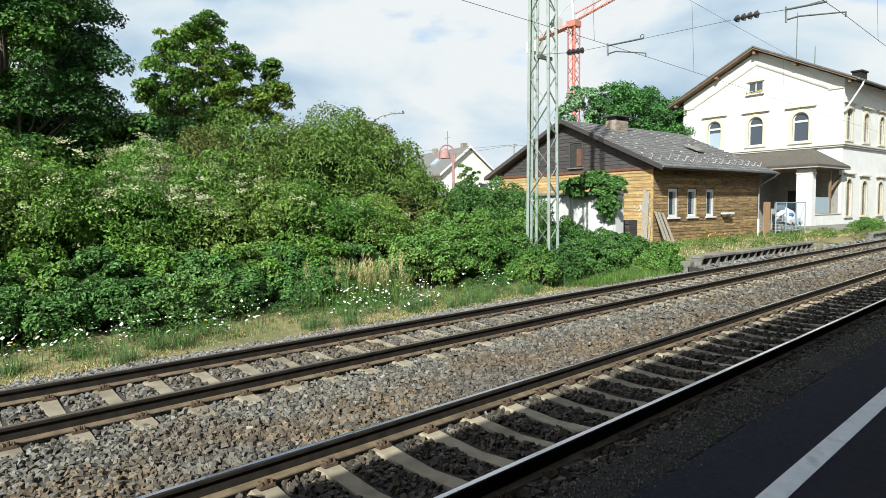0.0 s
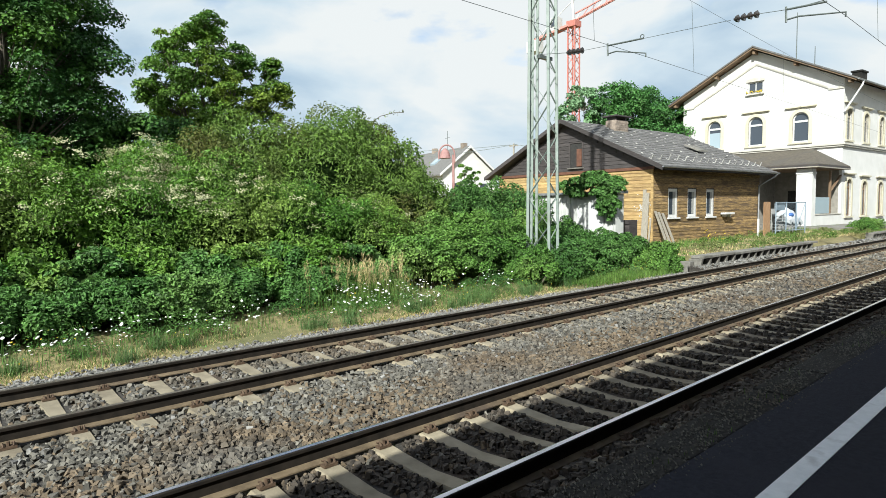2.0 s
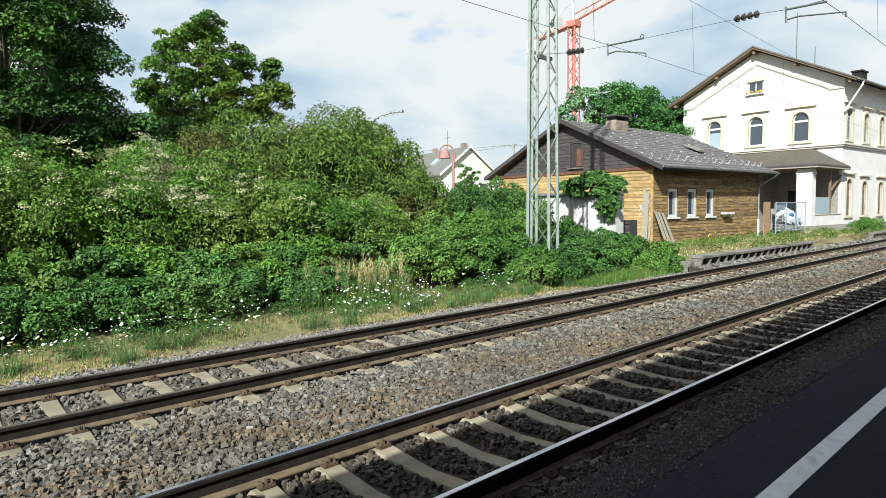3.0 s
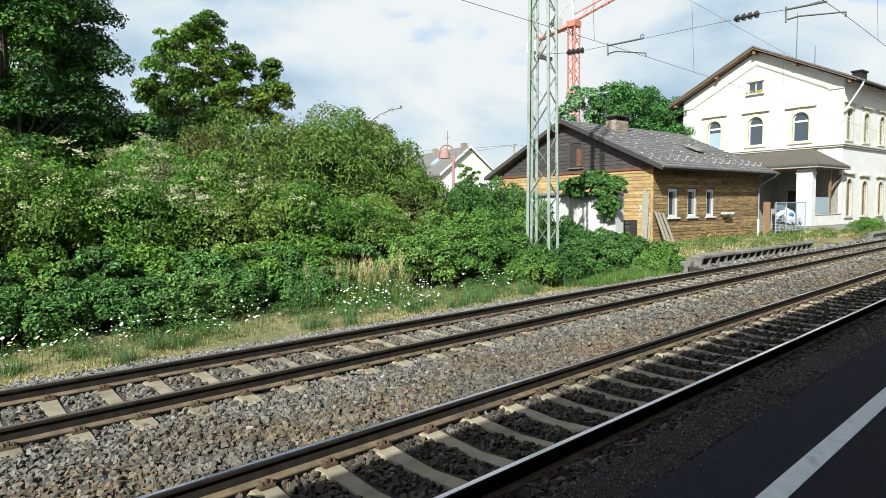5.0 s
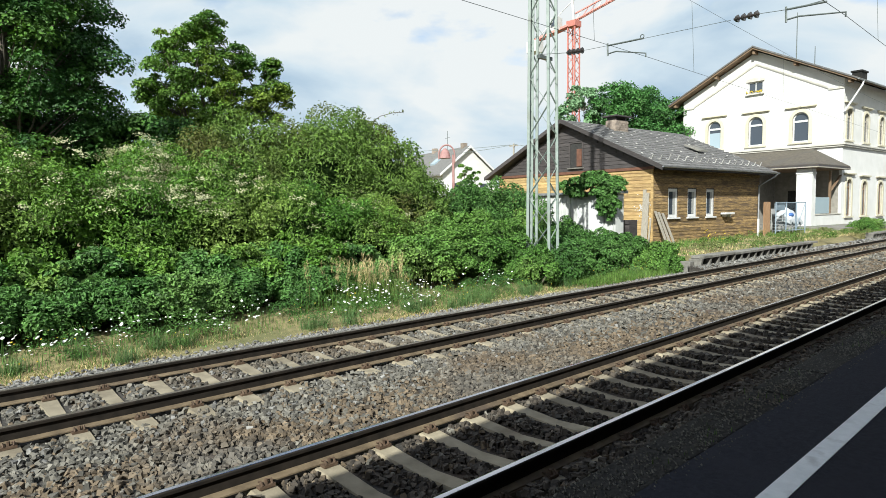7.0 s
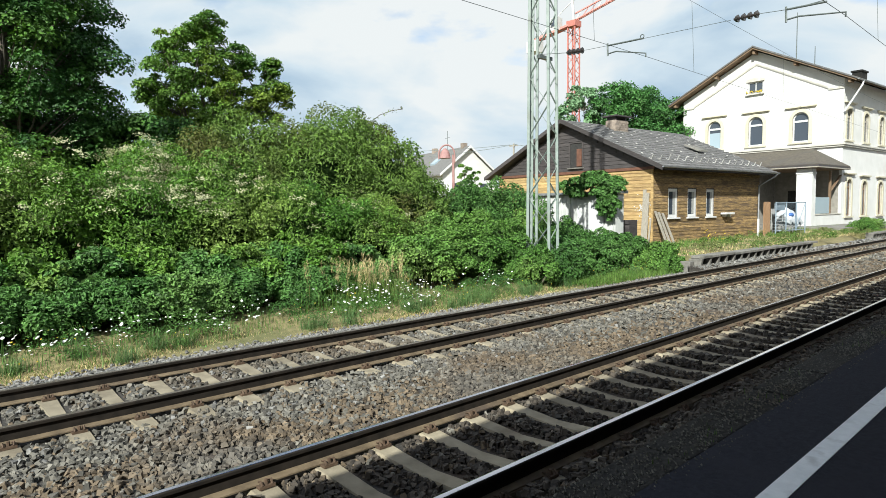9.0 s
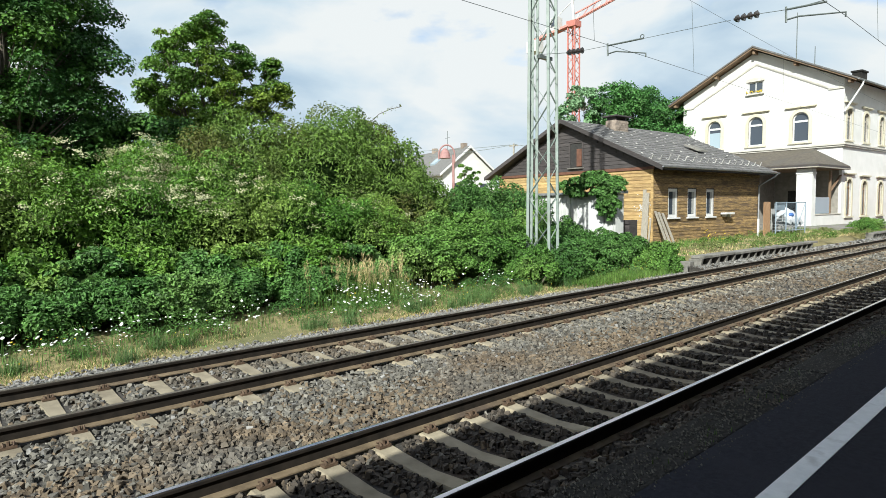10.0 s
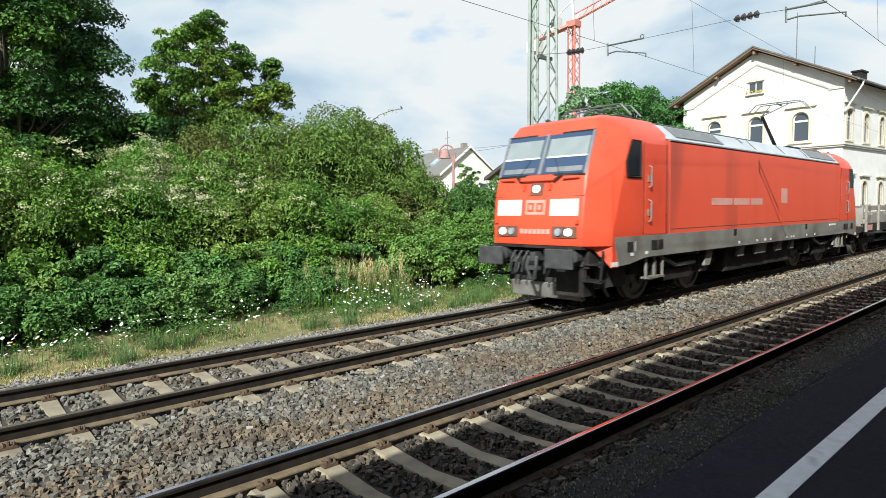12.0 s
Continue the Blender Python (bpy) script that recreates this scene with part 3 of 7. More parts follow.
def build_wooden_house():
    h = thing("wooden_outbuilding", "single-storey timber-clad outbuilding with dark gable and grey roof", "building", m=HOUSE)
    L, D, E, R = 10.45, 10.3, 3.9, 6.45
    holes = [(1.30, 2.15, 1.52, 2.90), (3.00, 3.85, 1.52, 2.90), (4.74, 5.55, 1.52, 2.90)]
    wall = part("wall", pierced("x", [(0.05, 0.0), (L, 0.0), (L, E), (0.05, E)], 0.03, 0.28, holes), M_BOARD_DARK, h, "dark wall behind the boards")
    gable = part("gable_wall", Geo().box(0.03, 0.28, 0.285, D, 0.0, E).prism([(0.0, E), (D, E), (D / 2, R)], "x", 0.05, 0.28), M_BOARD_DARK, h)
    part("rear_wall", Geo().box(0.285, L, D - 0.25, D, 0.0, E), M_BOARD, h)
    part("end_wall", Geo().box(L - 0.25, L, 0.285, D - 0.255, 0.0, E).prism([(0.0, E), (D, E), (D / 2, R)], "x", L - 0.25, L - 0.02), M_BOARD_DARK, h)
    # lapped boards: courses 0.165 m high, split at the openings
    rng = random.Random(11)
    cache = {}

    def board(length, along):
        key = (round(length, 2), along)
        if key not in cache:
            pr = [(0.03, 0.004), (-0.002, 0.0), (-0.014, 0.03), (0.002, 0.161), (0.03, 0.165)]
            g = Geo().prism(pr, "x", 0, length) if along == "x" else Geo().prism(pr, "y", 0, length)
            cache[key] = g.mesh("board", M_BOARD_BROWN if along == "x" else M_BOARD)
        return cache[key]

    n = int((E - 0.15) / 0.165)
    for k in range(n):
        z = 0.15 + k * 0.165
        cut = sorted({0.0, L, *[c for q in holes if q[2] - 0.05 < z + 0.08 < q[3] + 0.03 for c in q[:2]]})
        free = [(p, q) for p, q in zip(cut, cut[1:]) if not any(hh[0] - 0.01 < (p + q) / 2 < hh[1] + 0.01 and hh[2] - 0.05 < z + 0.08 < hh[3] + 0.03 for hh in holes)]
        for p, q in free:
            if q - p > 6:
                c = p + (q - p) * rng.uniform(0.35, 0.65)
                spans = [(p, c), (c + 0.004, q)]
            else:
                spans = [(p, q)]
            for a, b in spans:
                part("board", board(b - a, "x"), M_BOARD_BROWN, wall, m=pose(a, rng.uniform(-0.003, 0.003), z))
        c = D * rng.uniform(0.3, 0.7)
        if z < 3.75:
            for a, b in ((0.02, c), (c + 0.004, D)):
                part("board", board(b - a, "y"), M_BOARD, gable, m=pose(rng.uniform(-0.003, 0.003), a, z))
    part("corner_post", Geo().box(-0.03, 0.06, -0.03, 0.06, 0.0, E), M_BOARD, h, bevel=0.01)
    # dark upper gable boards
    dark = part("upper_gable", Geo().prism([(0.05, E + 0.02), (D - 0.05, E + 0.02), (D / 2, R - 0.06)], "x", -0.01, 0.03), M_BOARD_DARK, h)
    hole_w = (4.05, 4.90, 4.12, 5.40)
    for k in range(13):
        z = E + 0.02 + 0.19 * k
        half = (R - z - 0.2) / (R - E) * D / 2
        spans = [(D / 2 - half, D / 2 + half)]
        if hole_w[2] - 0.1 < z < hole_w[3] - 0.05:
            spans = [(D / 2 - half, hole_w[0] - 0.05), (hole_w[1] + 0.05, D / 2 + half)]
        for a, b in spans:
            if b - a > 0.1:
                part("dark_board", Geo().hexa([(-0.05, a, z), (-0.012, a, z), (-0.012, b, z), (-0.05, b, z)], [(-0.03, a, z + 0.185), (-0.012, a, z + 0.185), (-0.012, b, z + 0.185), (-0.03, b, z + 0.185)]), M_BOARD_DARK, dark)
    part("gable_band", Geo().box(-0.06, 0.02, -0.1, D + 0.1, E - 0.12, E + 0.01), M_TRIM_RED, h, "red-brown trim board")
    aw = new("attic_window")
    aw.parent = h
    # flat near-black plate stands for the unlit attic inside
    part("opening", Geo().box(-0.02, 0.0, 4.06, 4.89, 4.13, 5.39), M_DARK, aw)
    part("shutter", Geo().box(-0.065, -0.022, 4.10, 4.42, 4.16, 5.05), M_TRIM_RED, aw, "brown wooden shutter")
    part("frame", Geo().box(-0.06, -0.015, 4.02, 4.08, 4.1, 5.4).box(-0.06, -0.015, 4.87, 4.93, 4.1, 5.4).box(-0.06, -0.015, 4.08, 4.87, 5.36, 5.42), M_BOARD_DARK, aw)
    part("window_sill", Geo().box(-0.16, -0.01, 3.98, 4.97, 4.04, 4.10), M_CONCRETE, aw)
    for q in holes:
        w = small_window(h, "window", "x", q[0], q[1], q[2], q[3], 0.0, -1, 1)
        part("curtain", Geo().box(q[0] + 0.50, q[1] - 0.15, 0.068, 0.076, q[2] + 0.16, q[3] - 0.14), M_PLASTER_GREY, w, "pale curtain half drawn")
        # near-black slab in place of the unlit room
        part("unlit_room_slab", Geo().box(q[0] + 0.01, q[1] - 0.01, 0.20, 0.24, q[2] + 0.01, q[3] - 0.01), M_DARK, h)
    # roof: two slabs with tiles laid in courses
    roof = part("roof", Geo().prism([(-0.75, E - 0.18), (-0.75, E - 0.05), (D / 2, R + 0.14), (D + 0.75, E - 0.05), (D + 0.75, E - 0.18), (D / 2, R)], "x", -0.45, L + 0.45), M_BOARD_DARK, h, "roof boarding")
    rise, run = R + 0.19 - E, D / 2 + 0.75
    slope = math.hypot(rise, run)
    g = Geo()
    rows, cols = 19, 40
    for side in (0, 1):
        for r in range(rows):
            s0, s1 = r / rows, (r + 1.12) / rows
            for c in range(cols):
                x0 = -0.47 + (L + 0.94) * c / cols
                x1 = x0 + (L + 0.94) / cols * 0.97
                lift = rng.uniform(0.0, 0.012)
                y0, y1 = -0.78 + (run + 0.03) * s0, -0.78 + (run + 0.03) * min(s1, 1)
                za, zb = E - 0.05 + rise * s0, E - 0.05 + rise * min(s1, 1)
                if side:
                    y0, y1 = D - y0, D - y1
                xm = (x0 + x1) / 2
                lo = [(x0, y0, za + 0.02), (x1, y0, za + 0.02), (x1, y1, zb), (x0, y1, zb)]
                hi = [(x0, y0, za + 0.045 + lift), (x1, y0, za + 0.06 + lift), (x1, y1, zb + 0.028), (x0, y1, zb + 0.014)]
                g.hexa(lo, hi)
    tiles = part("roof_tile", g, M_SLATE, roof, "weathered grey concrete tiles")
    tiles["kind"] = "stuff"
    guard = Geo().box(-0.03, 0.03, -0.08, 0.10, 0.0, 0.02).box(-0.03, 0.03, -0.08, -0.05, 0.02, 0.24).mesh("snow_guard", M_HOOK)
    hook = Geo().box(-0.028, 0.028, -0.05, 0.05, 0.0, 0.03).mesh("roof_hook", M_HOOK)
    for row, s in enumerate((0.13, 0.24, 0.36, 0.48, 0.60, 0.72, 0.84)):
        for c in range(16 if row == 0 else 14):
            x = -0.2 + c * (L + 0.4) / (15.5 if row == 0 else 13.6) + 0.3 * (row % 2)
            if row and rng.random() < 0.25:
                continue
            part("snow_guard" if row == 0 else "roof_hook", guard if row == 0 else hook, M_HOOK, roof, m=pose(x, -0.78 + run * s, E + 0.01 + rise * s) @ pose(0, 0, 0, math.degrees(math.atan2(rise, run))))
    part("skylight", Geo().hexa([(6.3, 1.35, 5.0), (7.3, 1.35, 5.0), (7.3, 2.2, 5.38), (6.3, 2.2, 5.38)], [(6.3, 1.35, 5.09), (7.3, 1.35, 5.09), (7.3, 2.2, 5.47), (6.3, 2.2, 5.47)]), M_CONCRETE, roof, "small pale skylight", bevel=0.01)
    for y0, y1, sgn in ((-0.82, D / 2, 1), (D + 0.82, D / 2, -1)):
        part("bargeboard", Geo().hexa([(-0.50, y0, E - 0.22), (-0.455, y0, E - 0.22), (-0.455, y1, R - 0.02), (-0.50, y1, R - 0.02)],
                                      [(-0.50, y0, E + 0.0), (-0.455, y0, E + 0.0), (-0.455, y1, R + 0.2), (-0.50, y1, R + 0.2)]), M_BOARD_DARK, h)
    gut = [(-0.07, 0.0), (-0.055, -0.05), (0.0, -0.075), (0.055, -0.05), (0.07, 0.0), (0.055, 0.0), (0.0, -0.06), (-0.055, 0.0)]
    part("gutter", Geo().prism([(-0.86 + a, E - 0.03 + b) for a, b in gut], "x", -0.5, L + 0.5), M_ZINC, h, "zinc gutter")
    part("downpipe", Geo().path([(L + 0.25, -0.86, E - 0.1), (L + 0.2, -0.75, E - 0.25), (L - 0.25, -0.10, E - 0.75), (L - 0.25, -0.10, 1.3)], 0.05, 8), M_ZINC, h)
    part("downpipe_foot", Geo().tube((L - 0.25, -0.10, 0.25), (L - 0.25, -0.10, 1.3), 0.062, 0.062, 10), M_WINDOW_WHITE, h, "white lower downpipe")
    ch = part("chimney", Geo().box(2.75, 3.85, 4.1, 4.75, 5.5, 6.75), M_BRICK, h)
    for k in range(7):
        for c in range(4):
            x0 = 2.735 + 0.28 * c + (0.0 if k % 2 else 0.07)
            part("brick", Geo().box(x0, min(x0 + 0.255, 3.865), 4.075, 4.12, 5.9 + k * 0.115, 5.9 + k * 0.115 + 0.1), M_BRICK, ch)
    part("chimney_cap", Geo().box(2.6, 4.0, 3.95, 4.9, 6.93, 7.0).box(2.8, 2.95, 4.15, 4.7, 6.75, 6.93).box(3.65, 3.8, 4.15, 4.7, 6.75, 6.93), M_BOARD_DARK, ch, "rusty chimney cover plate")
    part("flashing", Geo().hexa([(2.65, 4.02, 5.85), (3.95, 4.02, 5.85), (3.95, 4.06, 5.85), (2.65, 4.06, 5.85)], [(2.65, 4.02, 6.15), (3.95, 4.02, 6.15), (3.95, 4.06, 6.15), (2.65, 4.06, 6.15)]), M_CONCRETE, ch)
    part("wall_bracket", Geo().box(6.15, 7.05, -0.34, -0.03, 1.60, 1.70).box(6.3, 6.4, -0.25, -0.02, 1.48, 1.6).box(6.75, 6.85, -0.25, -0.02, 1.48, 1.6), M_WINDOW_WHITE, h, "small white wall shelf", bevel=0.02)
    # flaked whitewash patch and pipe on the gable
    g = Geo()
    for k in range(70):
        y, z = rng.gauss(0.45, 0.2), rng.gauss(1.95, 0.3)
        g.box(-0.022, -0.014, y, y + rng.uniform(0.02, 0.09), z, z + rng.uniform(0.015, 0.06))
    part("flaked_paint", g, M_WINDOW_WHITE, gable, "flaking whitewash")


build_wooden_house()


def arched_window(parent, c, z0, z1, w, along="y", face=0.0, blind=0.0, big=True, frame_mat=None):
    """An arched window with cream surround in the plane face; c: its centre along the wall."""
    win = new("window")
    win.parent = parent
    P = (lambda a, d, z: (d, a, z)) if along == "y" else (lambda a, d, z: (a, d, z))
    r, spring, n = w / 2, z1 - w / 2, 12
    arc = [(c + r * math.cos(math.pi * k / n), spring + r * math.sin(math.pi * k / n)) for k in range(n + 1)]
    outer = [(c + (r + 0.26) * math.cos(math.pi * k / n), spring + (r + 0.26) * math.sin(math.pi * k / n)) for k in range(n + 1)]
    g = Geo()
    inner_l, outer_l = [(c + r, z0), *arc, (c - r, z0)], [(c + r + 0.26, z0 - 0.02), *outer, (c - r - 0.26, z0 - 0.02)]
    for (a0, b0), (a1, b1), (p0, q0), (p1, q1) in zip(inner_l, inner_l[1:], outer_l, outer_l[1:]):
        g.hexa([P(a0, face - 0.07, b0), P(p0, face - 0.05, q0), P(p1, face - 0.05, q1), P(a1, face - 0.07, b1)], [P(a0, face + 0.1, b0), P(p0, face + 0.02, q0), P(p1, face + 0.02, q1), P(a1, face + 0.1, b1)])
    part("surround", g, M_CREAM, win, "cream arched stone surround")
    # wall infill between the arch and its square opening
    g = Geo()
    for (a0, b0), (a1, b1) in zip(arc, arc[1:]):
        g.hexa([P(a0, face + 0.01, b0), P(a1, face + 0.01, b1), P(a1, face + 0.01, z1 + 0.02), P(a0, face + 0.01, z1 + 0.02)], [P(a0, face + 0.3, b0), P(a1, face + 0.3, b1), P(a1, face + 0.3, z1 + 0.02), P(a0, face + 0.3, z1 + 0.02)])
    part("arch_infill", g, M_WHITE_WALL, win)
    g, b = Geo(), 0.10
    trans = spring - 0.02
    box = lambda a0, a1, d0, d1, q0, q1: g.hexa([P(a0, d0, q0), P(a1, d0, q0), P(a1, d1, q0), P(a0, d1, q0)], [P(a0, d0, q1), P(a1, d0, q1), P(a1, d1, q1), P(a0, d1, q1)])
    box(c - r, c - r + b, face + 0.12, face + 0.2, z0, spring)
    box(c + r - b, c + r, face + 0.12, face + 0.2, z0, spring)
    box(c - r + b, c + r - b, face + 0.12, face + 0.2, z0, z0 + b)
    box(c - r + b, c + r - b, face + 0.11, face + 0.21, trans - 0.16, trans)
    for (a0, b0), (a1, b1) in zip(arc, arc[1:]):
        k = (r - 0.09) / r
        s = lambda a, q: (c + (a - c) * k, spring + (q - spring) * k)
        (e0, f0), (e1, f1) = s(a0, b0), s(a1, b1)
        g.hexa([P(a0, face + 0.12, b0), P(a1, face + 0.12, b1), P(e1, face + 0.12, f1), P(e0, face + 0.12, f0)], [P(a0, face + 0.2, b0), P(a1, face + 0.2, b1), P(e1, face + 0.2, f1), P(e0, face + 0.2, f0)])
    part("window_frame", g, frame_mat or M_WINDOW_WHITE, win)
    pts = [(c - r + 0.02, z0 + 0.02), (c + r - 0.02, z0 + 0.02), (c + r - 0.02, spring), *[(c + (r - 0.02) * math.cos(math.pi * k / n), spring + (r - 0.02) * math.sin(math.pi * k / n)) for k in range(1, n)], (c - r + 0.02, spring)]
    part("pane", Geo().add([P(a, face + 0.16, z) for a, z in pts] + [P(a, face + 0.17, z) for a, z in pts],
                           [tuple(range(len(pts))), tuple(range(len(pts), 2 * len(pts)))[::-1]] + [(i, (i + 1) % len(pts), len(pts) + (i + 1) % len(pts), len(pts) + i) for i in range(len(pts))]), M_GLASS, win)
    if blind:
        g = Geo()
        box2 = (c - r + b, c + r - b, face + 0.145, face + 0.155, z0 + b, z0 + b + (trans - z0) * blind)
        g.hexa([P(box2[0], box2[2], box2[4]), P(box2[1], box2[2], box2[4]), P(box2[1], box2[3], box2[4]), P(box2[0], box2[3], box2[4])], [P(box2[0], box2[2], box2[5]), P(box2[1], box2[2], box2[5]), P(box2[1], box2[3], box2[5]), P(box2[0], box2[3], box2[5])])
        part("blind", g, M_GLASS_BLIND, win, "pale blue-grey blind")
    if big:
        g = Geo()
        q0, q1 = z1 + 0.30, z1 + 0.42
        box3 = [(c - r - 0.45, q0, q1 - 0.05, 0.12), (c - r - 0.55, q1 - 0.05, q1 + 0.05, 0.2)]
        for a, s0, s1, d in box3:
            a2 = 2 * c - a
            g.hexa([P(a, face - d, s0), P(a2, face - d, s0), P(a2, face + 0.02, s0), P(a, face + 0.02, s0)], [P(a, face - d, s1), P(a2, face - d, s1), P(a2, face + 0.02, s1), P(a, face + 0.02, s1)])
        part("hood", g, M_CREAM, win, "cream hood moulding")
    g = Geo()
    g.hexa([P(c - r - 0.3, face - 0.14, z0 - 0.14), P(c + r + 0.3, face - 0.14, z0 - 0.14), P(c + r + 0.3, face + 0.1, z0 - 0.14), P(c - r - 0.3, face + 0.1, z0 - 0.14)],
           [P(c - r - 0.3, face - 0.14, z0 - 0.02), P(c + r + 0.3, face - 0.14, z0 - 0.02), P(c + r + 0.3, face + 0.1, z0 - 0.02), P(c - r - 0.3, face + 0.1, z0 - 0.02)])
    part("window_sill", g, M_CREAM, win)
    return win


def build_station():
    s = thing("station_building", "white rendered two-storey station house with cream window surrounds", "building", m=STATION)
    W, L, E, R = 13.4, 26.0, 11.75, 15.1
    gw = [(3.08, 7.15, 9.55, 1.25, 0.0), (6.67, 7.15, 9.60, 1.22, 0.0), (10.34, 7.15, 9.65, 1.22, 0.72)]
    holes = [(c - w / 2, c + w / 2, z0, z1 + 0.02) for c, z0, z1, w, _ in gw] + [(6.10, 7.45, 11.60, 12.72)]
    wall = pierced("y", [(0.0, 0.0), (W, 0.0), (W, E), (W / 2, R), (0.0, E)], 0.0, 0.4, holes)
    part("gable_wall", wall, M_WHITE_WALL, s)
    fw = [(1.15, 7.1, 9.55), (4.75, 7.1, 9.45), (8.35, 7.1, 9.45), (11.95, 7.1, 9.45), (15.55, 7.1, 9.45)]
    fg = [(1.45, 1.15, 4.05), (4.75, 1.15, 3.95), (8.5, 1.15, 3.95), (12.1, 1.15, 3.95), (15.7, 1.15, 3.95)]
    fh = [(c - 0.55, c + 0.55, z0, z1 + 0.02) for c, z0, z1 in fw + fg]
    part("front_wall", pierced("x", [(0.405, 0.0), (L, 0.0), (L, E), (0.405, E)], 0.0, 0.4, fh), M_WHITE_WALL, s)
    part("rear_wall", Geo().box(0.405, L, W - 0.4, W, 0.0, E), M_WHITE_WALL, s)
    part("end_wall", Geo().box(L - 0.4, L, 0.405, W - 0.405, 0.0, E).prism([(0.0, E), (W, E), (W / 2, R)], "x", L - 0.4, L - 0.01), M_WHITE_WALL, s)
    # rooms given as near-black slabs, their darkness in the colour
    part("unlit_room_slab", Geo().box(1.0, 1.1, 0.6, W - 0.6, 0.5, 11.0).box(1.15, L - 0.6, 1.0, 1.1, 0.5, 10.9), M_DARK, s, "near-black slabs standing for unlit rooms")
    for c, z0, z1, w, bl in gw:
        arched_window(s, c, z0, z1, w, "y", 0.0, bl)
    for c, z0, z1 in fw:
        arched_window(s, c, z0, z1, 1.1, "x", 0.0, frame_mat=M_GREYWOOD)
    for c, z0, z1 in fg:
        arched_window(s, c, z0, z1, 1.1, "x", 0.0, frame_mat=M_BROWN_WOOD)
    # attic window with flower box
    aw = new("attic_window")
    aw.parent = s
    g = Geo().box(0.1, 0.2, 6.12, 6.22, 11.62, 12.6).box(0.1, 0.2, 7.33, 7.43, 11.62, 12.6).box(0.1, 0.2, 6.22, 7.33, 11.62, 11.70).box(0.1, 0.2, 6.22, 7.33, 12.5, 12.6).box(0.1, 0.2, 6.74, 6.81, 11.7, 12.5)
    part("window_frame", g, M_WINDOW_WHITE, aw)
    part("pane", Geo().box(0.14, 0.15, 6.2, 7.35, 11.65, 12.55), M_GLASS, aw)
    part("lintel", Geo().prism([(6.0, 12.6), (7.55, 12.6), (7.6, 12.78), (7.2, 12.9), (6.775, 12.94), (6.35, 12.9), (5.95, 12.78)], "x", -0.06, 0.1), M_CORNICE, aw)
    part("curtain", Geo().box(0.155, 0.165, 6.25, 6.72, 11.7, 12.2), M_TARP, aw, "white curtain")
    g = Geo()
    rng = random.Random(4)
    for k in range(40):
        g.ball((-0.12 + rng.uniform(-0.06, 0.06), 6.15 + 1.35 * k / 40, 11.66 + rng.uniform(0, 0.16)), rng.uniform(0.03, 0.06), 6, 4)
    part("window_box_flowers", g, M_PETAL_YELLOW, aw, "yellow window box flowers")
    part("window_sill", Geo().box(-0.2, 0.1, 6.0, 7.55, 11.48, 11.58), M_CORNICE, aw)
    # string course and raised gable moulding
    part("string_course", Geo().box(-0.16, 0.0, -0.16, W + 0.1, 6.55, 6.68).box(-0.24, 0.0, -0.24, W + 0.1, 6.68, 6.80).box(0.0, L, -0.16, 0.0, 6.55, 6.68).box(0.0, L, -0.24, 0.0, 6.68, 6.80), M_CORNICE, s, "moulded string course")
    for sgn in (1, -1):
        a = lambda y: W / 2 + sgn * (W / 2 - y)
        ya, yb = a(1.1), W / 2
        za, zb = 11.1, 13.95
        part("gable_moulding", Geo().hexa([(-0.07, ya, za), (0.0, ya, za), (0.0, yb, zb), (-0.07, yb, zb)], [(-0.10, ya, za + 0.16), (0.0, ya, za + 0.16), (0.0, yb, zb + 0.16), (-0.10, yb, zb + 0.16)]), M_CORNICE, s)
        yc = a(-0.02)
        part("eaves_moulding", Geo().box(-0.08, 0.0, min(ya, yc), max(ya, yc), za - 0.1, za + 0.05), M_CORNICE, s)
    # roof with deep eaves, brown soffit, purlin ends
    o = 1.05
    zf = E - (R - E) / (W / 2) * o + 0.1
    part("soffit", Geo().prism([(-o, zf), (-o, zf + 0.12), (W / 2, R + 0.24), (W + o, zf + 0.12), (W + o, zf), (W / 2, R + 0.1)], "x", -0.78, L + 0.7), M_BROWN_WOOD, s, "brown timber soffit")
    roof = part("roof", Geo().prism([(-o - 0.08, zf + 0.1), (-o - 0.08, zf + 0.22), (W / 2, R + 0.38), (W + o + 0.08, zf + 0.22), (W + o + 0.08, zf + 0.1), (W / 2, R + 0.25)], "x", -0.85, L + 0.75), M_SLATE, s, "dark slate roof")
    for y, dz in ((-0.55, 0), (3.4, 0), (W / 2, -0.12), (W - 3.4, 0), (W + 0.55, 0)):
        z = E + (R - E) * (1 - abs(y - W / 2) / (W / 2)) - 0.02 + dz
        part("purlin_end", Geo().box(-0.62, 0.0, y - 0.11, y + 0.11, z - 0.16, z + 0.12), M_BROWN_WOOD, s, bevel=0.015)
    g = [(-0.09, 0.0), (-0.07, -0.07), (0.0, -0.1), (0.07, -0.07), (0.09, 0.0)]
    part("gutter", Geo().prism([(-o - 0.14 + a, zf + 0.14 + b) for a, b in g], "x", -0.8, L + 0.7), M_ZINC, s)
    part("downpipe", Geo().path([(0.2, -o - 0.14, zf + 0.05), (0.15, -o - 0.1, zf - 0.25), (-0.12, -0.12, zf - 2.1), (-0.14, 0.8, zf - 2.2)][:3], 0.07, 8), M_WINDOW_WHITE, s)
    for x, y in ((15.0, 4.2),):
        z = E + (R - E) * (1 - abs(y - W / 2) / (W / 2))
        part("chimney", Geo().box(x, x + 1.5, y - 0.4, y + 0.4, z, z + 1.0).box(x - 0.1, x + 1.6, y - 0.5, y + 0.5, z + 1.0, z + 1.15), M_LOCO_BLACK, roof, "dark clad chimney stack")
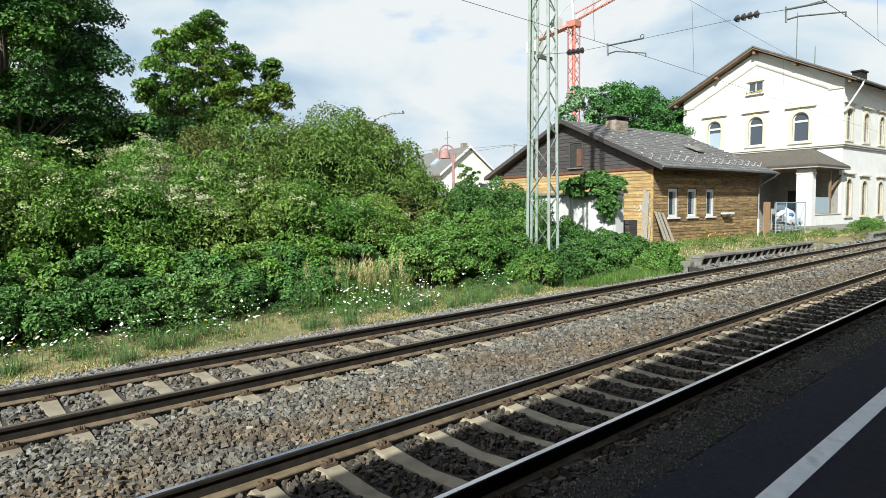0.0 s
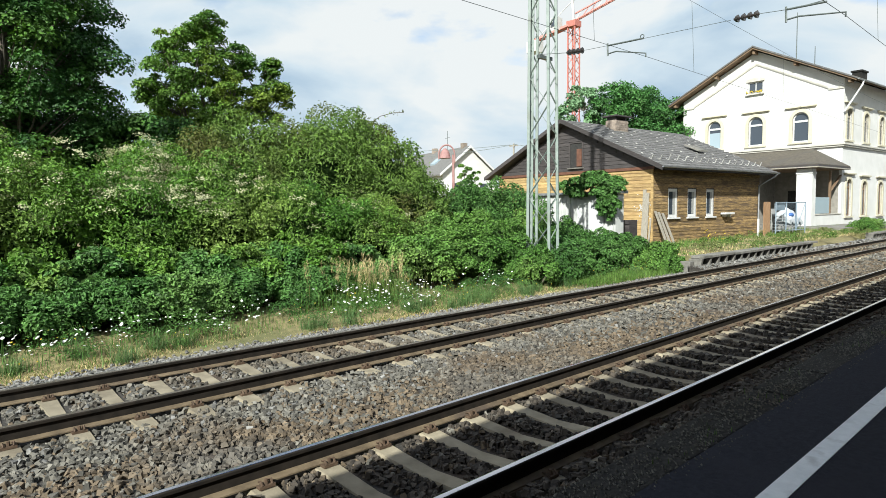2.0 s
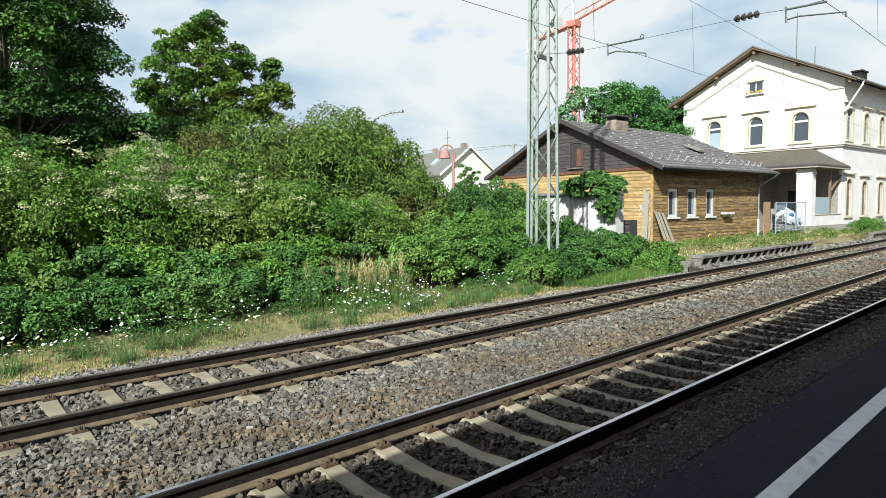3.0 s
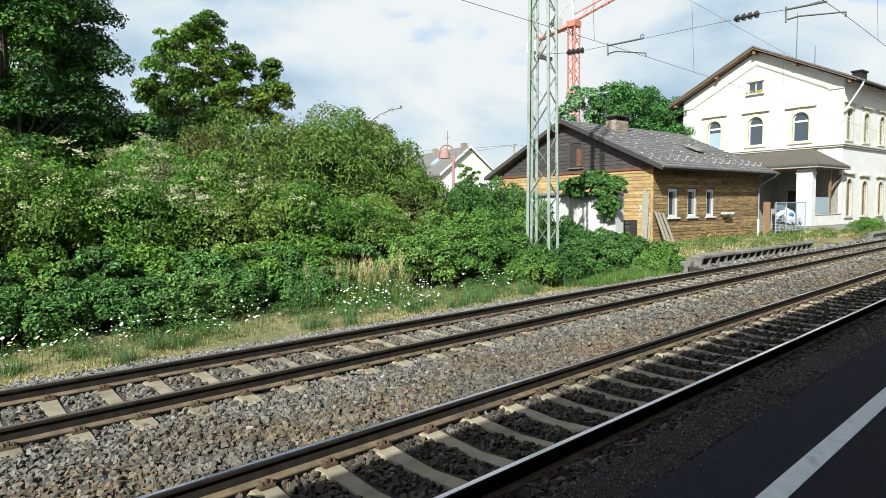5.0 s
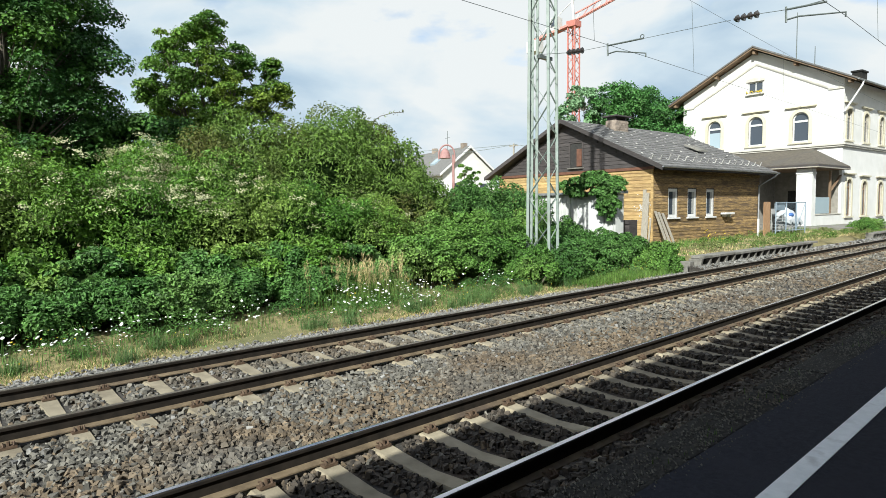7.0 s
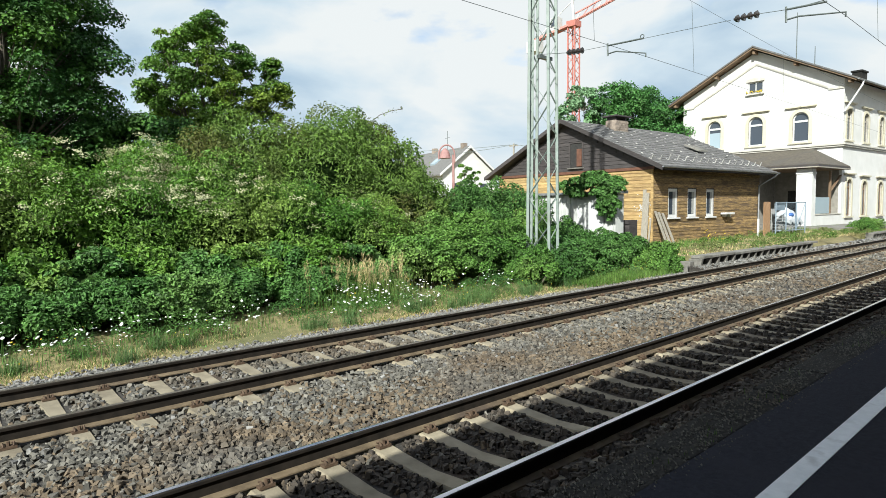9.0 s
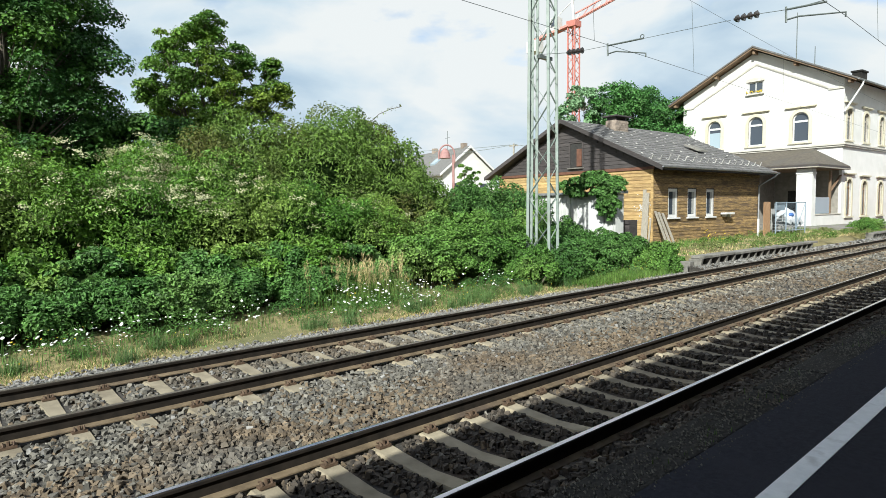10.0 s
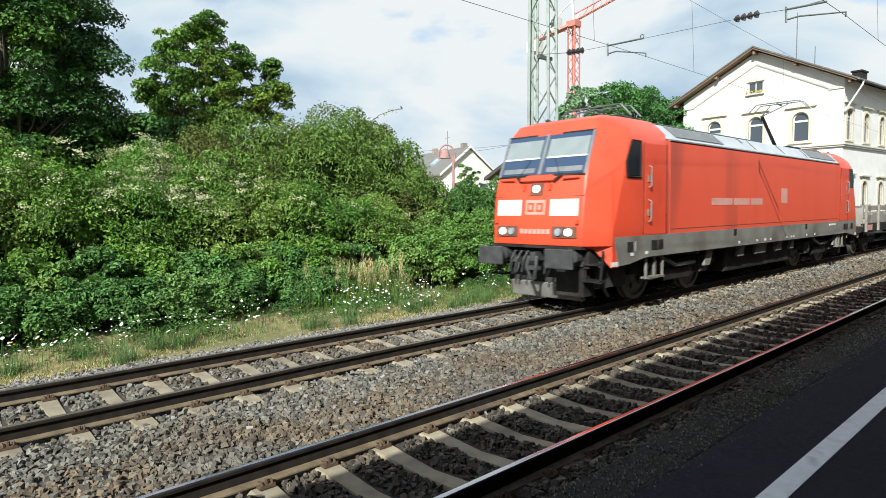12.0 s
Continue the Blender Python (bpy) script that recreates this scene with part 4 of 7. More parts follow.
    part("skylight_box", Geo().box(8.2, 9.0, 5.2, 5.9, R - 1.0, R - 0.3), M_WINDOW_WHITE, roof)
    part("antenna", Geo().tube((4.0, 5.2, R - 1.0), (4.0, 5.2, R + 3.6), 0.04, 0.03, 6), M_WIRE, roof, "tall whip antenna")
    part("antenna", Geo().tube((8.6, 5.5, R - 0.6), (8.6, 5.5, R + 1.5), 0.04, 0.03, 6), M_WIRE, roof)
    # porch: hipped canopy on a white pillar at the gable foot
    px0, py0, py1, ez, wz = -6.0, -0.55, 9.0, 4.84, 6.45
    part("porch_roof", Geo().add([(px0, py0, ez), (px0, py1, ez), (0.0, py1, wz), (0.0, 2.1, wz), (0.0, py0, ez), (px0, py0, ez + 0.14), (px0, py1, ez + 0.14), (0.0, py1, wz + 0.1), (0.0, 2.1, wz + 0.1), (0.0, py0, ez + 0.14)],
                                  [(0, 1, 2, 3), (0, 3, 4), (6, 5, 8, 7), (5, 9, 8), (0, 5, 6, 1), (1, 6, 7, 2), (0, 4, 9, 5), (2, 7, 8, 3), (3, 8, 9, 4)]), M_FELT, s, "brown-grey hipped canopy roof")
    part("porch_fascia", Geo().box(px0 - 0.04, px0 + 0.06, py0 - 0.04, py1, ez - 0.14, ez + 0.08).box(px0 + 0.06, 0.0, py0 - 0.04, py0 + 0.06, ez - 0.14, ez + 0.08), M_BOARD_DARK, s)
    part("porch_eaves_board", Geo().box(px0 - 0.09, px0 - 0.045, py0 - 0.09, py1, ez - 0.13, ez - 0.05).box(px0 - 0.045, 0.0, py0 - 0.09, py0 - 0.045, ez - 0.13, ez - 0.05), M_GREYWOOD, s, "weathered eaves board", bevel=0.006)
    part("porch_soffit", Geo().box(px0 + 0.07, -0.01, py0 + 0.07, py1, ez - 0.12, ez - 0.06), M_BROWN_WOOD, s)
    part("pillar", Geo().box(px0 + 0.35, px0 + 1.05, -0.08, 0.98, 0.0, ez - 0.17).box(px0 + 0.31, px0 + 1.09, -0.12, 1.02, ez - 0.55, ez - 0.40), M_WHITE_WALL, s, "square white rendered pillar", bevel=0.02)
    part("parapet", Geo().box(px0 + 1.06, -0.02, 0.0, 0.30, 0.0, 1.30), M_WHITE_WALL, s, "low white porch wall")
    part("porch_cap", Geo().box(px0 + 1.06, -0.02, -0.05, 0.35, 1.305, 1.38), M_CORNICE, s)
    # darkened sheet over the white gable, as porch shade
    part("porch_shade_face", Geo().box(-0.03, -0.004, 0.2, 5.0, 0.55, ez - 0.1), M_PORCH_SHADE, s)
    part("porch_post", Geo().box(-2.2, -2.05, -0.05, 0.1, 1.38, ez - 0.27), M_BROWN_WOOD, s)
    part("brace", Geo().bar((-2.1, 0.0, 3.1), (-0.2, 0.0, 4.3), 0.14, 0.12), M_BROWN_WOOD, s)
    part("porch_glass", Geo().box(px0 + 1.2, -2.3, -0.02, 0.0, 1.4, 2.6), M_GLASS_BLIND, s, "glazed porch screen")
    part("porch_back_wall", Geo().box(px0 + 0.4, -0.05, 5.0, 5.2, 0.0, ez), M_PORCH_SHADE, s)
    part("porch_door", Geo().box(-0.06, -0.003, 2.4, 3.9, 0.35, 3.2), M_DARK, s, "dark doorway")
    part("terrace", Geo().box(px0 - 2.0, L, -3.2, -0.001, -0.3, 0.52).box(px0 - 2.0, -0.002, 0.0, 9.0, -0.3, 0.52), M_CONCRETE, s, "raised concrete terrace")


build_station()


# ---- yard between the buildings ----
def build_yard():
    part_door = thing("timber_screen", "orange-brown vertical timber screen beside the downpipe", "screen", m=HOUSE @ pose(11.0, -0.02, 0.25))
    for k in range(6):
        part("plank", Geo().box(0.02 + 0.13 * k, 0.14 + 0.13 * k, -0.02, 0.02 + 0.004 * (k % 2), 0.0, 2.0), M_DOORWOOD, part_door)
    gate = thing("metal_gate", "blue-grey tubular metal mesh gate across the yard", "gate", m=HOUSE @ pose(11.9, -0.3, 0.3))
    for x in (0.0, 1.35, 2.7, 4.0):
        part("post", Geo().tube((x, 0, 0), (x, 0, 1.95), 0.035, 0.035, 8), M_BLUE_STEEL, gate)
    for z in (0.25, 1.9):
        part("rail", Geo().tube((0, 0, z), (4.0, 0, z), 0.025, 0.025, 8), M_BLUE_STEEL, gate)
    me = Geo().tube((0, 0, 0.25), (0, 0, 1.9), 0.004, 0.004, 4).mesh("bar", M_BLUE_STEEL)
    for k in range(1, 30):
        part("bar", me, M_BLUE_STEEL, gate, m=pose(4.0 * k / 30, 0, 0))
    part("brace", Geo().tube((2.75, 0, 0.3), (3.95, 0, 1.85), 0.02, 0.02, 6), M_BLUE_STEEL, gate)
    panel = part("wind_panel", Geo().box(0.02, 1.3, 0.06, 0.09, 1.45, 1.88), M_BLUE_STEEL, gate, "blue sheet panel")
    stack = thing("stacked_chairs", "stack of grey plastic garden chairs", "chairs", m=HOUSE @ pose(12.95, 0.03, 0.3))
    for k in range(6):
        z = 0.25 + 0.17 * k
        part("seat", Geo().hexa([(-0.25, -0.25, z), (0.25, -0.25, z), (0.22, 0.22, z - 0.03), (-0.22, 0.22, z - 0.03)], [(-0.25, -0.25, z + 0.04), (0.25, -0.25, z + 0.04), (0.22, 0.22, z + 0.01), (-0.22, 0.22, z + 0.01)]), M_PLASTER_GREY, stack, bevel=0.01)
        part("backrest", Geo().hexa([(-0.22, 0.2, z), (0.22, 0.2, z), (0.22, 0.24, z), (-0.22, 0.24, z)], [(-0.2, 0.3, z + 0.45), (0.2, 0.3, z + 0.45), (0.2, 0.34, z + 0.45), (-0.2, 0.34, z + 0.45)]), M_PLASTER_GREY, stack)
    for x in (-0.22, 0.22):
        for y in (-0.22, 0.2):
            part("leg", Geo().tube((x * 1.1, y * 1.1, 0), (x, y, 0.3), 0.02, 0.02, 6), M_PLASTER_GREY, stack)
    tarp = thing("covered_furniture", "garden furniture heaped under a white and blue tarpaulin", "tarpaulin", m=HOUSE @ pose(14.9, 0.36, 0.3))
    rng = random.Random(6)
    g, n, mrows = Geo(), 15, 11
    vs = [(-0.95 + 1.9 * i / (n - 1), -0.6 + 1.2 * j / (mrows - 1), 0.62 + 0.95 * max(0, math.cos((i - 6) / 9.0 * 1.5)) * max(0.15, math.cos((j - 5) / 6.0 * 1.45)) + rng.uniform(-0.08, 0.08)) for j in range(mrows) for i in range(n)]
    fs = [(j * n + i, j * n + i + 1, (j + 1) * n + i + 1, (j + 1) * n + i) for j in range(mrows - 1) for i in range(n - 1)]
    g.add(vs, fs)
    rim = [i for i in range(n)] + [j * n + n - 1 for j in range(1, mrows)] + [(mrows - 1) * n + i for i in range(n - 2, -1, -1)] + [j * n for j in range(mrows - 2, 0, -1)]
    k = len(vs)
    g.v += [(vs[i][0] * 0.98, vs[i][1] * 0.98, vs[i][2] - 0.22 - 0.12 * math.sin(i * 1.7)) for i in rim]
    g.f += [(rim[i], rim[(i + 1) % len(rim)], k + (i + 1) % len(rim), k + i) for i in range(len(rim))]
    part("cover", g, M_TARP, tarp, "crumpled white sheet", smooth=True)
    for x in (-0.75, -0.25, 0.3, 0.8):
        for y in (-0.45, 0.45):
            part("table_leg", Geo().tube((x + 0.08, y, 0.0), (x, y, 0.75), 0.025, 0.025, 6), M_PLASTER_GREY, tarp)
    part("tabletop", Geo().box(-0.85, 0.9, -0.5, 0.5, 0.5, 0.56), M_PLASTER_GREY, tarp, "grey table edge under the sheet")
    part("blue_fold", Geo().ball((-0.45, -0.42, 1.15), (0.28, 0.16, 0.14), 10, 6), M_TARP_BLUE, tarp, "blue tarpaulin corner")
    for y0, y1, z1, out in ((0.27, 0.44, 2.85, -0.10), (0.09, 0.25, 2.7, -0.14), (-0.02, 0.06, 1.5, -0.12)):
        ob = part("upright_board", Geo().hexa([(out - 0.16, y0, 0.25), (out - 0.13, y0, 0.25), (out - 0.13, y1, 0.25), (out - 0.16, y1, 0.25)], [(out + 0.03, y0, z1), (out + 0.06, y0, z1), (out + 0.06, y1, z1), (out + 0.03, y1, z1)]), M_GREYWOOD, m=HOUSE, bevel=0.006)
        tagged(ob, "upright weathered grey board propped against the gable", "board", "boards propped on the gable")
    planks = [(0.05, -0.34, 0.75), (0.42, -0.40, 0.95), (0.85, -0.42, 1.1)]
    for k, (x, dy, lean) in enumerate(planks):
        ob = part("leaning_plank", Geo().hexa([(x * 0.75 + 0.25, -0.60, 0.3), (x * 0.75 + 0.39, -0.60, 0.3), (x * 0.75 + 0.39, -0.55, 0.3), (x * 0.75 + 0.25, -0.55, 0.3)], [(x * 0.75 + 0.02, -0.10, 1.85 - 0.05 * k), (x * 0.75 + 0.16, -0.10, 1.85 - 0.05 * k), (x * 0.75 + 0.16, -0.05, 1.85 - 0.05 * k), (x * 0.75 + 0.02, -0.05, 1.85 - 0.05 * k)]), M_GREYWOOD, m=HOUSE)
        tagged(ob, "weathered grey plank leaning on the timber wall", "plank", "planks leaning on the outbuilding")


build_yard()


# ---- white shed before the gable ----
def build_shed():
    s = thing("white_shed", "white corrugated sheet shed overgrown with ivy", "shed", m=pose(21.2, 12.75, 0.15, 0, 0, -5))
    body = part("wall", Geo().box(0.04, 0.55, 0.0, 4.9, 0.0, 2.42), M_SHED, s)
    me = Geo().prism([(-0.03, 0.0), (0.0, 0.02), (0.0, 0.115), (-0.03, 0.135), (-0.03, 0.2), (0.04, 0.2), (0.04, 0.0)], "z", 0.05, 2.40).mesh("panel", M_SHED)
    for k in range(23):
        part("panel", me, M_SHED, body, m=pose(0.0, 0.05 + 0.205 * k, 0))
    part("shed_door", Geo().box(-0.06, -0.035, 0.55, 1.75, 0.1, 2.15).box(-0.075, -0.036, 0.5, 0.55, 0.1, 2.2).box(-0.075, -0.036, 1.75, 1.80, 0.1, 2.2).box(-0.075, -0.036, 0.55, 1.75, 2.15, 2.2), M_WINDOW_WHITE, s, "white sheet door")
    part("roof", Geo().hexa([(-0.15, -0.1, 2.42), (0.7, -0.1, 2.43), (0.7, 5.0, 2.43), (-0.15, 5.0, 2.42)], [(-0.15, -0.1, 2.52), (0.7, -0.1, 2.55), (0.7, 5.0, 2.55), (-0.15, 5.0, 2.52)]), M_ZINC, s, "dark flat roof")
    bin_ = thing("compost_box", "tall dark wooden box beside the shed", "box", m=pose(22.25, 12.75, 0.1, 0, 0, -5))
    for k in range(8):
        part("slat", Geo().box(0, 0.03, 0, 0.5, 0.18 * k, 0.18 * k + 0.15), M_BOARD_DARK, bin_)
    part("box_body", Geo().box(0.035, 0.55, 0.0, 0.5, 0.0, 1.42), M_BOARD_DARK, bin_)


build_shed()


# ---- lattice mast and overhead line ----
def build_mast():
    m = thing("catenary_mast", "pale green lattice steel mast beside the siding", "mast")
    base = [(14.83, 11.06), (15.27, 11.06), (15.27, 11.90), (14.83, 11.90)]
    top = [(14.88, 11.22), (15.18, 11.22), (15.18, 11.70), (14.88, 11.70)]
    z0, z1 = -0.3, 18.6
    P = lambda k, z: Vector((*[base[k][i] + (top[k][i] - base[k][i]) * (z - z0) / (z1 - z0) for i in (0, 1)], z))
    for k in range(4):
        a, b = P(k, z0), P(k, z1)
        part("leg", Geo().bar(a, b, 0.085, 0.085), M_MAST, m, bevel=0.008)
    n = 21
    for f, (i, j) in enumerate(((0, 1), (1, 2), (2, 3), (3, 0))):
        wide = f in (1, 3)
        cells = n if wide else 2 * n
        for c in range(cells):
            za, zb = z0 + (z1 - z0) * c / cells, z0 + (z1 - z0) * (c + 1) / cells
            p, q = (P(i, za), P(j, zb)) if c % 2 else (P(j, za), P(i, zb))
            part("lattice_bar", Geo().bar(p, q, 0.042, 0.012), M_MAST, m)
    part("cable_channel", Geo().bar(P(3, 0.5) + Vector((0.13, 0.0, 0)), P(3, 18.0) + Vector((0.13, 0, 0)), 0.13, 0.03), M_MAST, m)
    part("foundation", Geo().box(14.6, 15.5, 10.85, 12.1, -0.6, -0.06), M_CONCRETE, m, bevel=0.03)
    part("bracket", Geo().box(14.70, 15.3, 11.30, 11.42, 6.46, 6.56), M_WIRE, m)


build_mast()


def sagged(p, q, sag, n=10):
    p, q = Vector(p), Vector(q)
    return [p.lerp(q, k / n) - Vector((0, 0, sag * 4 * k / n * (1 - k / n))) for k in range(n + 1)]


def insulator(parent, p, q):
    p, q = Vector(p), Vector(q)
    g = Geo().tube(p, q, 0.03, 0.03, 8)
    for k in range(4):
        c = p.lerp(q, (k + 0.5) / 4)
        d = (q - p).normalized() * 0.03
        g.tube(c - d, c + d, 0.06, 0.085, 12)
    part("insulator", g, M_INSULATOR, parent, "ribbed dark insulator")


def build_overhead():
    o = thing("overhead_line", "grey-green catenary wires with steady arms and dark insulators", "overhead line")
    X = 14.2
    w = lambda pts, r=0.011, label="", name="wire": part(name, Geo().path(pts, r * 0.48, 5), M_WIRE, o, label)
    # headspan from the mast across both tracks
    w([(X + 0.3, 11.22, 6.50), (X, 9.99, 6.27)], 0.018)
    insulator(o, (X, 9.99, 6.27), (X, 9.45, 6.235))
    w([(X, 9.45, 6.23), (X, 8.725, 6.21), (X, 7.70, 6.185), (X, 5.62, 6.15)], 0.012)
    insulator(o, (X, 5.55, 6.15), (X, 5.02, 6.15))
    w([(X, 5.02, 6.15), (X, 4.40, 6.10), (X, 3.6, 6.14), (X, -1.5, 6.45)], 0.014)
    # thicker registration tubes and steady arms
    for y0, y1, yd, za, zc, yc in ((8.725, 7.72, 8.725, 6.21, 5.80, 7.65), (4.50, 3.75, 4.50, 6.11, 5.79, 3.42)):
        part("registration_tube", Geo().tube((X, y0, za), (X, y1, za - 0.02), 0.022, 0.022, 8), M_WIRE, o)
        part("drop_bracket", Geo().tube((X, yd, za + 0.06), (X, yd - 0.01, za - 0.26), 0.022, 0.022, 8), M_WIRE, o)
        part("steady_arm", Geo().path([(X, yd, za - 0.21), (X, yd - 0.25, za - 0.19), (X, yc, zc + 0.02), (X, yc, zc - 0.07)], 0.018, 8), M_WIRE, o)
    part("clamp_ring", Geo().path([(X, 7.75 + 0.05 * math.cos(t), 6.24 + 0.05 * math.sin(t)) for t in np.linspace(0, 6.283, 13)], 0.012, 5), M_WIRE, o)
    # contact wires with droppers and messenger wires
    for yc, zc, y_far in ((7.65, 5.74, 8.1), (3.42, 5.74, 4.0)):
        w([(-30, y_far, zc), (X, yc, zc), (70, y_far, zc)], 0.012, "contact wire", "contact_wire")
        top = sagged((-30, y_far - 0.1, 7.75), (X, yc + 0.1, 7.75), 0.6) + sagged((X, yc + 0.1, 7.75), (70, y_far - 0.1, 7.75), 0.5)[1:]
        w(top, 0.010, "messenger wire", "messenger_wire")
        for x in (-10.0, -2.0, 5.0, 12.0, 16.85, 24.0, 31.0, 39.0):
            k = min(range(len(top)), key=lambda i: abs(top[i].x - x))
            a = top[max(k - 1, 0)] if top[k].x > x else top[k]
            b = top[k] if top[k].x > x else top[min(k + 1, len(top) - 1)]
            t = 0 if b.x == a.x else (x - a.x) / (b.x - a.x)
            p = a.lerp(b, t)
            yy = np.interp(x, [-30, X, 70], [y_far, yc, y_far])
            part("dropper", Geo().tube(p, (x, yy, zc), 0.005, 0.005, 4), M_WIRE, o)


build_overhead()


# ---- distance: house, lamp, pole, crane ----
def build_far_house():
    """A white gable towards the line, its ridge running away from it."""
    h = thing("far_house", "white two-storey house with pale grey tiled roof", "house", m=pose(60.58, 59.54, 0, 0, 0, -14))
    W, L, E, R = 8.4, 22.0, 6.9, 10.3
    part("wall", Geo().box(-W / 2, W / 2, 0, L, -1, E).prism([(-W / 2, E), (W / 2, E), (0, R)], "y", 0.0, L), M_WHITE_WALL, h)
    roof = part("roof", Geo().prism([(-W / 2 - 0.6, E - 0.45), (-W / 2 - 0.6, E - 0.25), (0, R + 0.3), (W / 2 + 0.6, E - 0.25), (W / 2 + 0.6, E - 0.45), (0, R + 0.05)], "y", -0.4, L + 0.4), M_ROOF_PALE, h, "pale grey tiled roof")
    for x0 in (-W / 2 - 0.62, W / 2 + 0.62):
        part("bargeboard", Geo().hexa([(x0, -0.5, E - 0.5), (x0, -0.4, E - 0.5), (0, -0.4, R), (0, -0.5, R)], [(x0, -0.5, E - 0.2), (x0, -0.4, E - 0.2), (0, -0.4, R + 0.34), (0, -0.5, R + 0.34)]), M_WINDOW_WHITE, h)
    for y in (1.0, 9.5):
        part("chimney", Geo().box(-0.35, 0.35, y, y + 0.7, R - 0.4, R + 0.8), M_BRICK, roof)
    part("roof_light", Geo().hexa([(-2.9, 4.6, 8.15), (-1.9, 4.6, 8.95), (-1.9, 5.9, 8.95), (-2.9, 5.9, 8.15)], [(-2.95, 4.6, 8.45), (-1.95, 4.6, 9.25), (-1.95, 5.9, 9.25), (-2.95, 5.9, 8.45)]), M_GLASS_BLIND, roof, "blue roof light")
    for z in (1.4, 4.2):
        for x in (-2.9, 1.6):
            wdw = part("window", Geo().box(x, x + 1.3, -0.05, -0.01, z, z + 1.4), M_WINDOW_WHITE, h)
            part("pane", Geo().box(x + 0.12, x + 1.18, -0.06, -0.052, z + 0.12, z + 1.28), M_GLASS, wdw)
    part("antenna", Geo().path([(0, 6.0, R), (0, 6.0, R + 3.0)], 0.04, 5).path([(0, 5.4, R + 2.0), (0, 6.6, R + 2.0)], 0.03, 5), M_WIRE, roof)
    return h


build_far_house()


def build_red_lamp():
    m = thing("street_lamp", "faded red bent-arm lamp post with hooded shade", "street lamp", m=pose(24.34, 25.06, 0.35, 0, 0, 137))
    part("post", Geo().tube((0, 0, 0), (0, 0, 4.75), 0.06, 0.05, 10), M_LAMP_RED, m)
    part("sleeve", Geo().tube((-0.02, 0, 2.2), (-0.02, 0, 4.6), 0.07, 0.07, 10), M_LAMP_RED, m)
    part("arm", Geo().path([(-0.1, 0, 4.3)] + [(0.35 - 0.45 * math.cos(t), 0, 4.75 + 0.55 * math.sin(t)) for t in np.linspace(0, math.pi, 10)] + [(0.80, 0, 4.5)], 0.045, 8), M_LAMP_RED, m)
    part("shade", Geo().tube((0.45, 0, 4.55), (0.45, 0, 4.9), 0.33, 0.24, 14).tube((0.45, 0, 4.9), (0.45, 0, 5.10), 0.24, 0.08, 14), M_LAMP_RED, m, "dull red dome shade")


build_red_lamp()


def build_pole():
    m = thing("utility_pole", "distant dark utility pole with crossarm and sagging cables", "utility pole", m=pose(53.3, 45.3, 0.36))
    part("pole", Geo().tube((0, 0, 0), (0, 0, 8.9), 0.13, 0.09, 8), M_GREYWOOD, m)
    part("crossarm", Geo().box(-0.06, 0.06, -0.6, 0.6, 8.6, 8.72), M_GREYWOOD, m)
    for a, b, s in (((0, 0.5, 8.8), (-24, 22, 9.6), 1.0), ((0, -0.5, 8.8), (-24, 22.5, 9.0), 1.6), ((0, 0, 8.8), (10, -12, 8.4), 0.6)):
        part("cable", Geo().path(sagged(a, b, s), 0.03, 4), M_WIRE, m)


build_pole()


